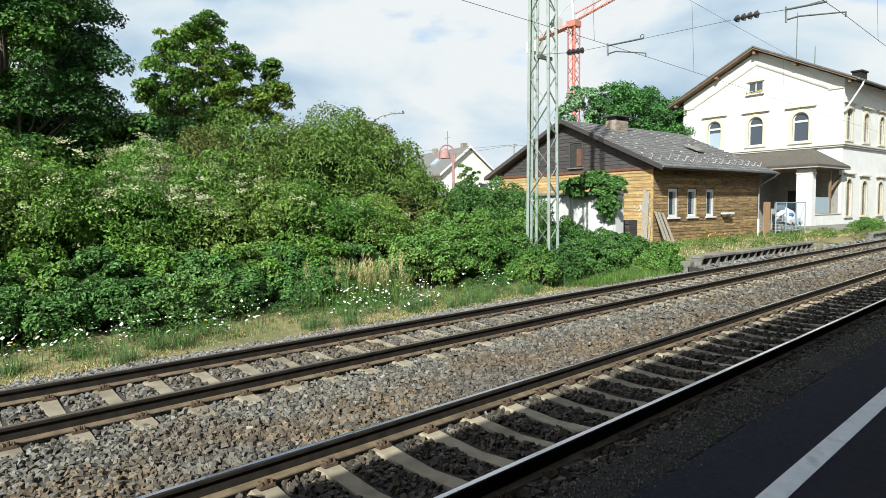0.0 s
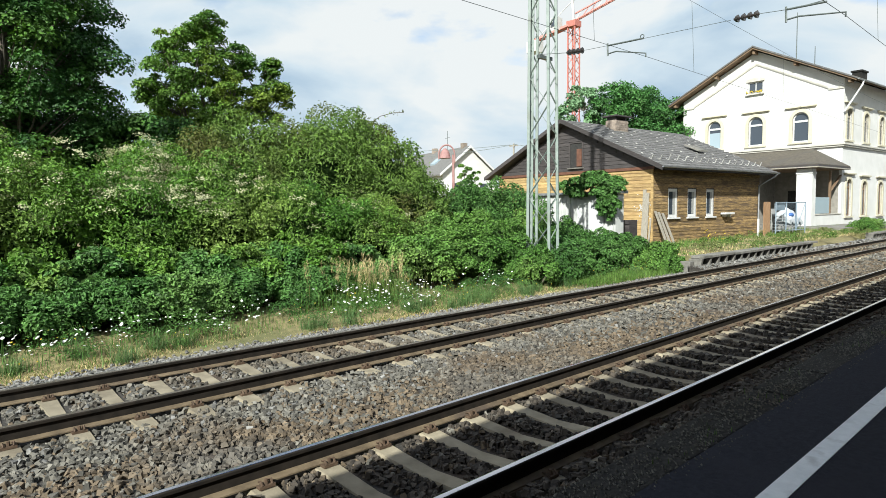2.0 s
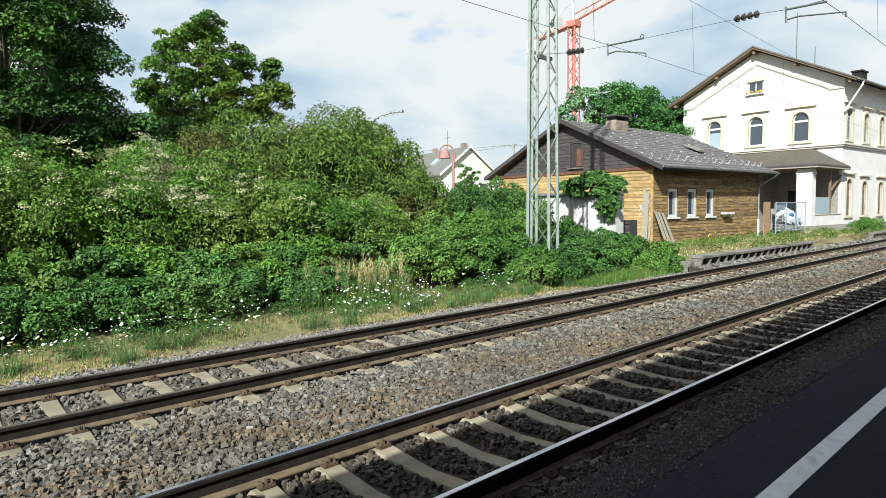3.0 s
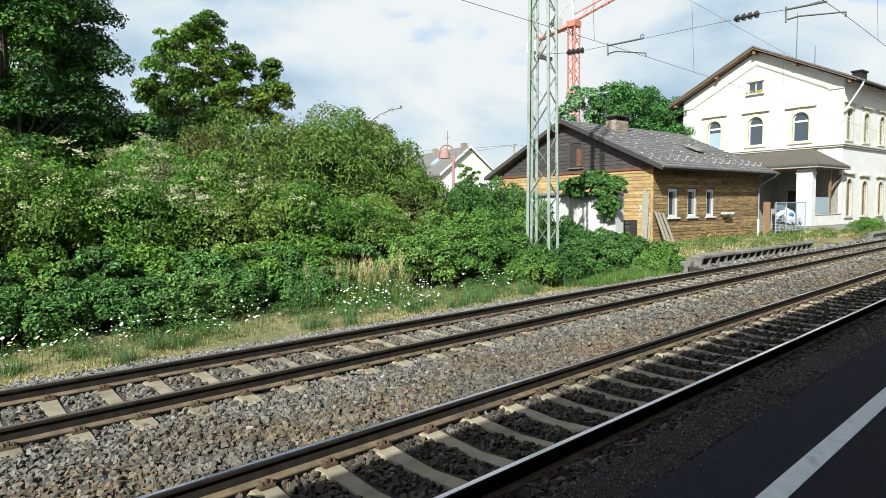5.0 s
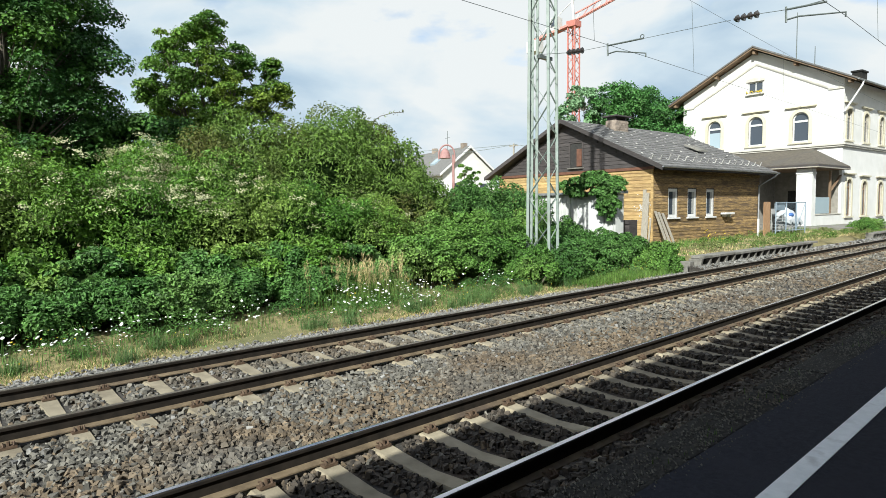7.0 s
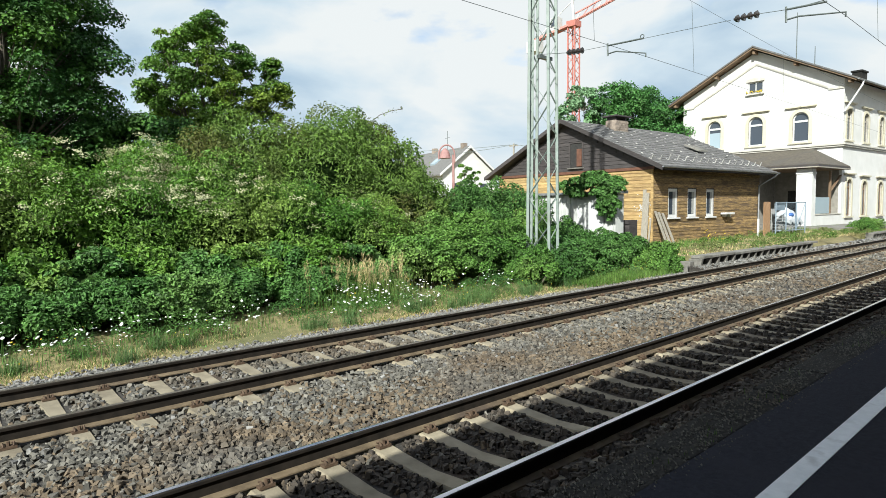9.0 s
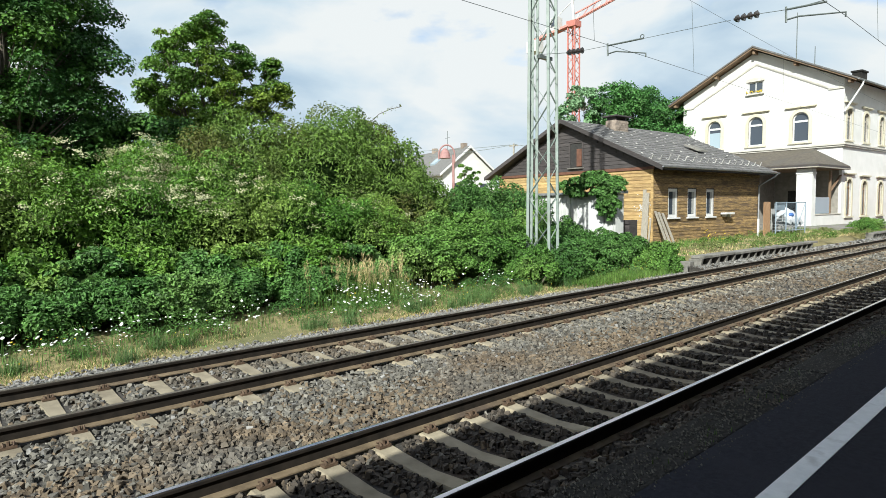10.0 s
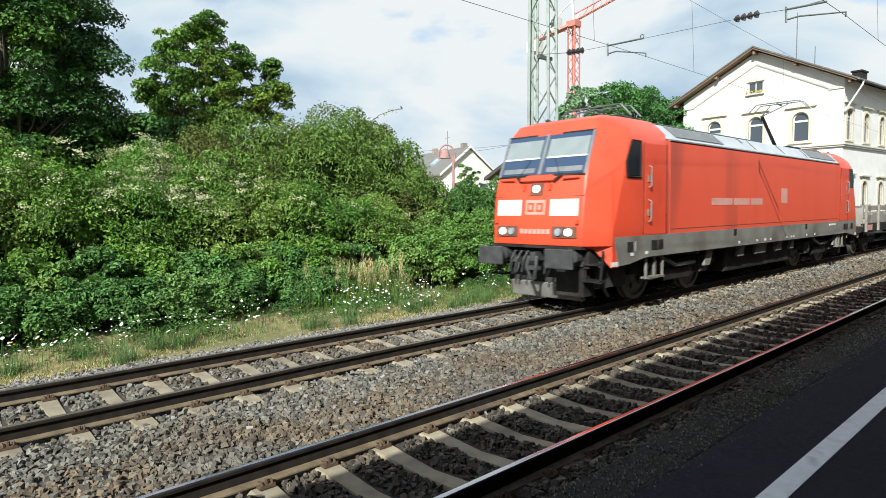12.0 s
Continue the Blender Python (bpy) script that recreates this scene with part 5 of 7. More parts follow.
def build_crane():
    c = thing("tower_crane", "red and white tower crane far behind the rooftops", "crane", m=pose(128.2, 90.0, 0))
    h, r = 46.0, 1.0
    legs = [(-r, -r), (r, -r), (r, r), (-r, r)]
    for x, y in legs:
        part("mast_leg", Geo().box(x - 0.14, x + 0.14, y - 0.14, y + 0.14, 0, h), M_CRANE, c)
    for f in range(4):
        (xa, ya), (xb, yb) = legs[f], legs[(f + 1) % 4]
        for k in range(20):
            z0, z1 = h * k / 20, h * (k + 1) / 20
            p, q = ((xa, ya, z0), (xb, yb, z1)) if k % 2 else ((xb, yb, z0), (xa, ya, z1))
            part("lattice_bar", Geo().bar(p, q, 0.16, 0.1), M_CRANE, c)
    part("slewing_ring", Geo().box(-1.3, 1.3, -1.3, 1.3, h, h + 1.4), M_CRANE, c)
    part("cab", Geo().box(-3.6, -1.6, 2.2, 4.4, h - 0.8, h + 2.4), M_CRANE_WHITE, c, bevel=0.1)
    part("cab_window", Geo().box(-3.65, -3.605, 2.5, 4.1, h + 0.2, h + 2.0), M_GLASS, c)
    part("apex", Geo().bar((0, 0, h + 1.6), (-0.3, 0.2, h + 6.5), 0.5, 0.4), M_CRANE_WHITE, c)
    up = lambda t, a, b: Vector((0.2 + 18 * t, -0.2 - 17 * t, h + 1.5 + 13 * t)) + Vector((0.68 * a, 0.73 * a, b))
    for a, b in ((-0.8, 0), (0.8, 0), (0, 1.7)):
        part("jib_chord", Geo().bar(up(0, a, b), up(1, a, b), 0.3, 0.3), M_CRANE, c)
    for k in range(14):
        t0, t1 = k / 14, (k + 1) / 14
        for p, q in ((up(t0, -0.8, 0), up(t1, 0, 1.7)), (up(t0, 0.8, 0), up(t1, 0, 1.7)), (up(t0, -0.8, 0), up(t1, 0.8, 0))):
            part("jib_bar", Geo().bar(p, q, 0.15, 0.1), M_CRANE if k % 3 else M_CRANE_WHITE, c)
    part("counter_jib", Geo().bar((-0.5, 1.0, h + 0.4), (-7.0, 7.0, h - 3.4), 1.4, 0.6), M_CRANE, c)
    part("ballast_block", Geo().box(-8.2, -5.2, 5.2, 8.2, h - 6.0, h - 3.4), M_CRANE_WHITE, c, "pale counterweight")
    part("tie_rod", Geo().bar((-0.3, 0.2, h + 6.3), (-6.5, 6.5, h - 2.9), 0.15, 0.1), M_CRANE_WHITE, c)
    part("tie_rod", Geo().bar((-0.3, 0.2, h + 6.3), up(0.7, 0, 1.7), 0.15, 0.1), M_CRANE_WHITE, c)


build_crane()

# ---- the train: electric locomotive with a flat wagon, standing on the far track, nose at x = 0 ----
LOCO_L = 18.9
CAB_LEVELS = [  # height, front x, front half width, corner x, side half width
    (1.30, 0.42, 1.12, 0.90, 1.49), (1.75, 0.43, 1.13, 1.00, 1.49), (2.30, 0.49, 1.14, 1.18, 1.49), (2.70, 0.59, 1.12, 1.34, 1.485),
    (3.40, 0.87, 1.09, 1.58, 1.46), (3.62, 0.97, 1.06, 1.70, 1.37), (3.83, 1.14, 1.00, 1.86, 1.16), (3.94, 1.50, 0.88, 2.05, 0.98)]


def cab_geo(mirror):
    f = (lambda x: LOCO_L - x) if mirror else (lambda x: x)
    vs, fs = [], []
    for z, xf, wf, xs, ws in CAB_LEVELS:
        vs += [(f(3.2), -ws, z), (f(xs), -ws, z), (f(xf), -wf, z), (f(xf - 0.03), 0.0, z), (f(xf), wf, z), (f(xs), ws, z), (f(3.2), ws, z)]
    n = 7
    for k in range(len(CAB_LEVELS) - 1):
        fs += [(k * n + i, k * n + (i + 1) % n, (k + 1) * n + (i + 1) % n, (k + 1) * n + i) for i in range(n)]
    fs += [tuple(range(n)), tuple(range((len(CAB_LEVELS) - 1) * n, len(CAB_LEVELS) * n))]
    return Geo().add(vs, fs)


def front_x(z):
    return float(np.interp(z, [q[0] for q in CAB_LEVELS], [q[1] for q in CAB_LEVELS])) - 0.012


def plate(y0, y1, z0, z1, off=0.012, thick=0.02, bow=0.03):
    """A plate that follows the slope of the nose."""
    b = lambda y: -bow * (1 - min(1, abs(y) / 1.15)) + 0.012
    a = [(front_x(z0) + b(y0) - off, y0, z0), (front_x(z0) + b(y1) - off, y1, z0), (front_x(z1) + b(y1) - off, y1, z1), (front_x(z1) + b(y0) - off, y0, z1)]
    return Geo().hexa(a, [(x + thick, y, z) for x, y, z in a])


def build_nose(loco, mirror):
    """Fittings of one cab front; for the rear end they are turned about the loco's middle."""
    turn = Matrix.Translation((LOCO_L, 0, 0)) @ Matrix.Rotation(math.pi, 4, "Z") if mirror else Matrix.Identity(4)
    P = lambda name, geo, mat, label="", parent=loco, **kw: part(name, geo, mat, parent, label, m=turn if parent is loco else None, **kw)
    for s in (-1, 1):
        y0, y1 = sorted((0.04 * s, 1.10 * s))
        pane = P("windscreen", plate(y0, y1, 2.74, 3.56, 0.014), M_LOCO_GLASS, "dark blue tinted windscreen")
        P("sun_blind", plate(*sorted((0.09 * s, 1.04 * s)), 3.10, 3.47, 0.019), M_LOCO_BLIND, "pale half-lowered blind", pane)
        P("blind_hem", plate(*sorted((0.09 * s, 1.04 * s)), 3.07, 3.10, 0.022), M_LOCO_WHITE, "", pane)
        # desk reflection modelled as a grey strip on the pane
        P("desk_reflection", plate(*sorted((0.15 * s, 1.0 * s)), 2.78, 2.88, 0.018), M_LOCO_GRILLE, "grey strip laid on the glass as a desk reflection", pane)
        P("screen_frame", plate(*sorted((1.06 * s, 1.115 * s)), 2.72, 3.58, 0.022), M_LOCO_GRILLE, "", pane)
        P("white_panel", plate(*sorted((0.37 * s, 1.03 * s)), 1.90, 2.23, 0.012), M_LOCO_WHITE, "white warning panel", bevel=0.004)
        hl = P("headlight", plate(*sorted((0.44 * s, 1.02 * s)), 1.46, 1.69, 0.020), M_TRIM_RED, "twin headlight in dark red surround", bevel=0.006)
        for c in (0.60, 0.84):
            lens = Geo().tube((front_x(1.58) - 0.055, c * s, 1.575), (front_x(1.58) + 0.02, c * s, 1.575), 0.072, 0.085, 16)
            P("lens", lens, M_HEADLIGHT if c == 0.84 and not mirror else M_LENS, "", hl)
        P("grab_rail", Geo().path([(front_x(2.64) - 0.05, 0.62 * s, 2.64), (front_x(2.64) - 0.03, 1.0 * s, 2.65)], 0.022, 8), M_LOCO_RED)
        P("step_rail", Geo().box(front_x(1.78) - 0.04, front_x(1.78) + 0.01, *sorted((1.0 * s, 1.06 * s)), 1.74, 1.82), M_LOCO_RED)
        P("red_lamp", Geo().box(front_x(2.48) - 0.06, front_x(2.48) + 0.02, *sorted((0.30 * s, 0.36 * s)), 2.42, 2.54), M_LOCO_RED)
        wiper = P("wiper", Geo().path([(front_x(2.66) - 0.07, 0.42 * s, 2.60), (front_x(2.8) - 0.07, 0.58 * s, 2.72)], 0.03, 6).path([(front_x(2.8) - 0.06, 0.5 * s, 2.74), (front_x(3.4) - 0.05, 0.16 * s, 3.30)], 0.008, 5), M_LOCO_BLACK, "black wiper")
        # buffer with box-shaped head
        bf = P("buffer", Geo().tube((0.06, 0.875 * s, 1.08), (0.38, 0.875 * s, 1.08), 0.10, 0.12, 14).tube((0.38, 0.875 * s, 1.08), (0.72, 0.875 * s, 1.08), 0.17, 0.17, 14).box(0.62, 0.72, 0.70 * s - 0.02, 1.05 * s + 0.02, 0.9, 1.26), M_LOCO_BUFFER, "grey side buffer", bevel=0.008)
        P("buffer_head", Geo().hexa([(0.015, 0.875 * s - 0.33, 0.89), (0.06, 0.875 * s - 0.33, 0.89), (0.06, 0.875 * s + 0.33, 0.89), (0.015, 0.875 * s + 0.33, 0.89)], [(0.015, 0.875 * s - 0.33, 1.27), (0.06, 0.875 * s - 0.33, 1.27), (0.06, 0.875 * s + 0.33, 1.27), (0.015, 0.875 * s + 0.33, 1.27)]), M_LOCO_BUFFER, "broad grey buffer plate", bf, bevel=0.04)
        # corner apron, step frame
        P("corner_apron", Geo().hexa([(0.80, 1.16 * s, 1.22), (0.90, 1.485 * s, 0.88), (1.15, 1.485 * s, 0.88), (1.0, 1.16 * s, 1.22)], [(0.46, 1.12 * s, 1.31), (0.93, 1.49 * s, 1.31), (1.15, 1.49 * s, 1.31), (1.0, 1.16 * s, 1.31)]), M_LOCO_RED, "red corner apron")
        P("white_mark", Geo().box(0.90, 1.16, *sorted((1.488 * s, 1.496 * s)), 0.90, 0.99), M_LOCO_WHITE)
        P("step_frame", Geo().path([(0.72, 1.02 * s, 1.28), (0.72, 1.02 * s, 0.62), (0.72, 1.36 * s, 0.62), (0.78, 1.38 * s, 1.22)], 0.028, 6).box(0.62, 0.88, *sorted((1.02 * s, 1.38 * s)), 0.60, 0.64).box(0.62, 0.88, *sorted((1.02 * s, 1.38 * s)), 0.93, 0.96), M_LOCO_BLACK, "dark shunter's step")
        P("sand_pipe", Geo().path([(1.4, 0.76 * s, 0.8), (1.7, 0.76 * s, 0.45), (1.95, 0.76 * s, 0.15)], 0.035, 6), M_LOCO_GRILLE)
    P("centre_pillar", plate(-0.04, 0.04, 2.74, 3.58, 0.026), M_LOCO_GRILLE, "grey centre pillar")
    P("screen_lower_frame", plate(-1.11, 1.11, 2.695, 2.738, 0.02), M_LOCO_BLACK)
    P("screen_upper_frame", plate(-1.10, 1.10, 3.562, 3.60, 0.02), M_LOCO_BLACK)
    P("long_grab_rail", Geo().path([(front_x(2.64) - 0.065, -0.42, 2.62), (front_x(2.64) - 0.075, 0.42, 2.62)], 0.022, 8), M_LOCO_RED)
    top = P("top_light", plate(-0.16, 0.16, 2.32, 2.56, 0.02), M_TRIM_RED, "upper headlight in dark red square")
    P("lens", Geo().tube((front_x(2.44) - 0.07, 0, 2.44), (front_x(2.44) + 0.02, 0, 2.44), 0.075, 0.09, 16), M_HEADLIGHT if not mirror else M_LENS, "", top)
    logo = P("emblem_plate", plate(-0.25, 0.25, 1.92, 2.22, 0.012), M_LOCO_PINK, "pale square emblem plate")
    for a, b in ((-0.20, -0.03), (0.03, 0.20)):
        P("emblem_shape", plate(a, b, 1.98, 2.16, 0.018), M_LOCO_RED, "", logo)
        P("emblem_shape", plate(a + 0.05, b - 0.05, 2.02, 2.12, 0.022), M_LOCO_PINK, "", logo)
    for k in range(7):
        P("number_bar", plate(-0.38 + 0.112 * k, -0.30 + 0.112 * k, 1.53, 1.63, 0.012), M_LOCO_PINK)
    P("seam", plate(-1.14, 1.14, 2.285, 2.295, 0.006), M_TRIM_RED)
    # buffer beam, coupling, hoses, plough
    P("buffer_beam", Geo().box(0.66, 1.0, -1.14, 1.14, 0.86, 1.295).box(0.40, 0.655, -1.14, 1.14, 1.245, 1.298), M_LOCO_BLACK, "black buffer beam")
    P("coupling", Geo().box(0.35, 0.7, -0.07, 0.07, 0.98, 1.16).path([(0.36, -0.10, 1.08), (0.30, -0.12, 0.85), (0.34, -0.05, 0.62), (0.40, 0.0, 0.58), (0.34, 0.05, 0.62), (0.30, 0.12, 0.85), (0.36, 0.10, 1.08)], 0.035, 8).box(0.30, 0.42, -0.16, 0.16, 0.80, 0.88), M_LOCO_BUFFER, "screw coupling and hook", bevel=0.0)
    for y, d in ((0.38, 0.22), (0.55, 0.12), (-0.36, 0.14), (0.22, 0.16)):
        P("brake_hose", Geo().path([(0.66, y, 1.15), (0.45, y, 1.16), (0.36, y + d * 0.2, 1.0), (0.36, y + d * 0.5, 0.74), (0.46, y + d * 0.8, 0.66), (0.58, y + d, 0.74), (0.64, y + d, 0.9)], 0.019, 7), M_LOCO_BUFFER, "grey brake hose")
    P("plough", Geo().hexa([(0.86, -0.85, 0.17), (1.0, -0.85, 0.17), (1.0, 0.95, 0.17), (0.86, 0.95, 0.17)], [(0.72, -0.80, 0.50), (0.86, -0.80, 0.50), (0.86, 0.95, 0.50), (0.72, 0.95, 0.50)]), M_PLOUGH, "grey rail guard plate", bevel=0.015)
    P("equipment_box", Geo().box(0.68, 1.1, -1.0, -0.33, 0.28, 0.86), M_LOCO_BLACK, "black equipment box", bevel=0.02)
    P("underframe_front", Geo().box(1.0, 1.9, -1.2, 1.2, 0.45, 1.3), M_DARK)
    P("roof_horn", Geo().tube((2.0, 0.7, 3.93), (1.75, 0.7, 3.98), 0.04, 0.07, 8).box(2.0, 2.15, 0.6, 0.8, 3.88, 3.96), M_LOCO_BLACK)


def wheel_geo(r, y0, y1):
    """A monobloc wheel with flange, dished web and holes' bosses, turning about y."""
    n, g = 28, Geo()
    ring = lambda rad, y: [(rad * math.cos(2 * math.pi * k / n), y, rad * math.sin(2 * math.pi * k / n)) for k in range(n)]
    rings = [ring(0.10, y0 - 0.03), ring(0.16, y0 - 0.03), ring(0.22, y0 + 0.03), ring(r - 0.11, y0 + 0.035), ring(r - 0.085, y0), ring(r, y0), ring(r + 0.002, y0 + (y1 - y0) * 0.75), ring(r + 0.028, y0 + (y1 - y0) * 0.85), ring(r + 0.02, y1), ring(r - 0.09, y1), ring(0.2, y1 - 0.03), ring(0.1, y1)]
    vs = [p for q in rings for p in q]
    fs = [(a * n + k, a * n + (k + 1) % n, (a + 1) * n + (k + 1) % n, (a + 1) * n + k) for a in range(len(rings) - 1) for k in range(n)]
    fs += [tuple(range(n)), tuple(range((len(rings) - 1) * n, len(rings) * n))]
    g.add(vs, fs)
    for k in range(6):
        a = 2 * math.pi * k / 6
        g.tube((0.34 * math.cos(a), y0 - 0.005, 0.34 * math.sin(a)), (0.34 * math.cos(a), y0 + 0.05, 0.34 * math.sin(a)), 0.05, 0.05, 8)
    return g


WHEELS = []


def add_wheels(vehicle, xs, r):
    near = wheel_geo(r, -0.82, -0.68).mesh("wheel", M_WHEEL, 0, True)
    far = Geo()
    far.v, far.f = [(x, -y, z) for x, y, z in wheel_geo(r, -0.82, -0.68).v], wheel_geo(r, -0.82, -0.68).f
    far = far.mesh("wheel", M_WHEEL, 0, True)
    for x in xs:
        for me in (near, far):
            w = part("wheel", me, M_WHEEL, vehicle, m=pose(x, 0, r))
            WHEELS.append((w, x, r))
        part("axle", Geo().tube((x, -0.68, r), (x, 0.68, r), 0.09, 0.09, 10), M_LOCO_BLACK, vehicle)


def build_loco():
    L = thing("electric_locomotive", "bright red electric freight locomotive with grey skirt, headlights on", "locomotive")
    for mirror in (False, True):
        part("cab", cab_geo(mirror), M_LOCO_RED, L, "sloping red driver's cab", bevel=0.035, smooth=True)
        build_nose(L, mirror)
    side = [(-1.49, 1.30), (1.49, 1.30), (1.49, 3.44), (1.42, 3.50), (-1.42, 3.50), (-1.49, 3.44)]
    body = part("body_side", Geo().prism(side, "x", 3.205, LOCO_L - 3.205), M_LOCO_SIDE, L, "dusty red body side with soot streaks")
    hood = [(-1.44, 3.505), (1.44, 3.505), (1.40, 3.56), (1.16, 3.84), (0.95, 3.90), (-0.95, 3.90), (-1.16, 3.84), (-1.40, 3.56)]
    roof = part("roof", Geo().prism(hood, "x", 3.15, LOCO_L - 3.15), M_LOCO_SILVER, L, "pale silver roof hood", bevel=0.01)
    for s in (-1, 1):
        # grilles on the sloping roof flank
        for x0, x1 in ((3.45, 6.0), (12.6, 15.35)):
            q = lambda x, t: (x, s * (1.405 - 0.245 * t), 3.565 + 0.275 * t)
            o = Vector((0, s * 0.012, 0.010))
            grille = part("roof_grille", Geo().hexa([q(x0 + 0.2, 0.06), q(x1 + 0.15, 0.06), q(x1 - 0.1, 0.94), q(x0, 0.94)], [Vector(q(x0 + 0.2, 0.06)) + o, Vector(q(x1 + 0.15, 0.06)) + o, Vector(q(x1 - 0.1, 0.94)) + o, Vector(q(x0, 0.94)) + o]), M_LOCO_GRILLE, roof, "dark grey air grille")
        for x in (6.05, 8.2, 10.4, 12.45):
            q = lambda t: (x - 0.1 * t, s * (1.412 - 0.245 * t), 3.57 + 0.275 * t)
            part("roof_seam", Geo().bar(q(0.02), q(0.98), 0.02, 0.012), M_LOCO_GRILLE, roof)
        g0, g1 = sorted((1.445 * s, 1.50 * s))
        part("gutter_strip", Geo().box(3.2, LOCO_L - 3.2, g0, g1, 3.475, 3.505), M_LOCO_GRILLE, L)
        y0, y1 = sorted((1.470 * s, 1.502 * s))
        skirt = part("skirt", Geo().add([(x, y, z) for y in (y0, y1) for x, z in ((0.98, 1.47), (1.14, 0.90), (1.55, 0.92), (2.05, 1.0), (2.3, 1.02), (LOCO_L - 2.3, 1.02), (LOCO_L - 2.05, 1.0), (LOCO_L - 1.14, 0.9), (LOCO_L - 0.98, 1.47))],
                                       [tuple(range(9)), tuple(range(9, 18))[::-1]] + [(i, (i + 1) % 9, 9 + (i + 1) % 9, 9 + i) for i in range(9)]), M_LOCO_GREY, L, "weathered grey lower skirt")
        f0, f1 = sorted((1.503 * s, 1.512 * s))
        box = lambda name, x0, x1, z0, z1, mat, label="", parent=L: part(name, Geo().box(x0, x1, f0, f1, z0, z1), mat, parent, label)
        for x in (1.45, 2.4, 16.3, 17.2):
            box("recess", x, x + (0.28 if x < 2 or x > 17 else 0.5), 1.16, 1.36, M_LOCO_BLACK, "dark step recess", skirt)
            box("recess_plate", x + 0.22, x + 0.31, 1.16, 1.36, M_LOCO_WHITE if x < 2 else M_LOCO_GREY, "", skirt)
        for x in (1.58, 2.15, 6.9, 8.1, 8.7, 9.1, 10.4, 10.8, 11.0, 12.2, 13.0):
            box("stencil_mark", x, x + 0.10, 1.08, 1.14, M_LOCO_WHITE, "", skirt)
        box("stencil_bar", 14.6, 15.3, 1.34, 1.40, M_LOCO_WHITE, "", skirt)
        for x in (6.6, 12.1):
            box("jack_point", x, x + 0.16, 1.30, 1.46, M_LOCO_BLACK, "", skirt)
        w = part("cab_window", Geo().prism([(1.62, 3.36), (1.93, 3.36), (1.93, 2.68), (1.45, 2.68), (1.42, 2.95)], "y", *sorted((1.462 * s, 1.497 * s))), M_CAB_GLASS_DARK, L, "dark cab side window", bevel=0.01)
        part("window_rim", Geo().path([(1.62, 1.495 * s, 3.38), (1.95, 1.495 * s, 3.38), (1.95, 1.50 * s, 2.66), (1.43, 1.50 * s, 2.66), (1.40, 1.50 * s, 2.95), (1.62, 1.495 * s, 3.38)], 0.022, 6), M_LOCO_BLACK, w)
        w2 = part("cab_window", Geo().prism([(LOCO_L - 1.62, 3.36), (LOCO_L - 1.93, 3.36), (LOCO_L - 1.93, 2.68), (LOCO_L - 1.45, 2.68), (LOCO_L - 1.42, 2.95)], "y", *sorted((1.462 * s, 1.497 * s))), M_CAB_GLASS_DARK, L, "dark cab side window")
        for d in (0, 1):
            e = (lambda x: LOCO_L - x) if d else (lambda x: x)
            door = part("cab_door", Geo().box(*sorted((e(2.12), e(3.02))), *sorted((1.485 * s, 1.496 * s)), 1.48, 3.36), M_LOCO_RED, L, "flush red cab door", bevel=0.003)
            part("door_gap", Geo().box(*sorted((e(2.085), e(2.105))), *sorted((1.486 * s, 1.4945 * s)), 1.48, 3.38).box(*sorted((e(3.035), e(3.055))), *sorted((1.486 * s, 1.4945 * s)), 1.48, 3.38), M_LOCO_BLACK, door)
            for zz in (1.75, 2.45):
                part("grab_handle", Geo().path([(e(2.28), 1.50 * s, zz), (e(2.28), 1.56 * s, zz + 0.03), (e(2.28), 1.56 * s, zz + 0.42), (e(2.28), 1.50 * s, zz + 0.45)], 0.016, 6).box(*sorted((e(2.24), e(2.34))), *sorted((1.497 * s, 1.51 * s)), zz + 0.12, zz + 0.26), M_GRAB, door, "pale steel grab handle")
            for x0, w0, z0, z1 in ((2.36, 0.70, 0.56, 1.03),):
                st = part("door_step", Geo().path([(e(x0), 1.40 * s, z1), (e(x0), 1.40 * s, z0), (e(x0 + w0), 1.40 * s, z0), (e(x0 + w0), 1.40 * s, z1)], 0.035, 6).box(*sorted((e(x0), e(x0 + w0))), *sorted((1.28 * s, 1.46 * s)), z0 - 0.02, z0 + 0.02).box(*sorted((e(x0 + 0.34), e(x0 + 0.40))), *sorted((1.37 * s, 1.42 * s)), z0, z1), M_LOCO_GREY, L, "grey cab access step")
        # faint lettering band and label plate
        b0, b1 = sorted((1.491 * s, 1.4945 * s))
        for x0, x1 in ((5.3, 6.5), (6.6, 7.6), (7.7, 8.5)):
            part("faded_lettering", Geo().box(x0, x1, b0, b1, 2.08, 2.25), M_LOCO_PINK, body, "faded lettering reduced to bars")
        part("label_plate", Geo().box(9.95, 10.45, b0, b1, 2.12, 2.55), M_LOCO_PINK, body)
        part("body_line", Geo().box(3.3, LOCO_L - 3.3, b0, b1, 1.56, 1.575), M_TRIM_RED, body)
        # bogies and under-floor gear
        for c in (4.25, 14.65):
            bog = part("bogie_frame", Geo().box(c - 2.1, c + 2.1, *sorted((1.02 * s, 1.14 * s)), 0.62, 0.86).box(c - 0.7, c + 0.7, *sorted((1.0 * s, 1.2 * s)), 0.38, 0.64), M_LOCO_BLACK, L, bevel=0.03)
            for a in (-1.3, 1.3):
                part("axle_box", Geo().box(c + a - 0.22, c + a + 0.22, *sorted((0.98 * s, 1.20 * s)), 0.45, 0.84).tube((c + a, 1.19 * s, 0.62), (c + a, 1.25 * s, 0.62), 0.13, 0.12, 12), M_LOCO_BUFFER, bog, bevel=0.02)
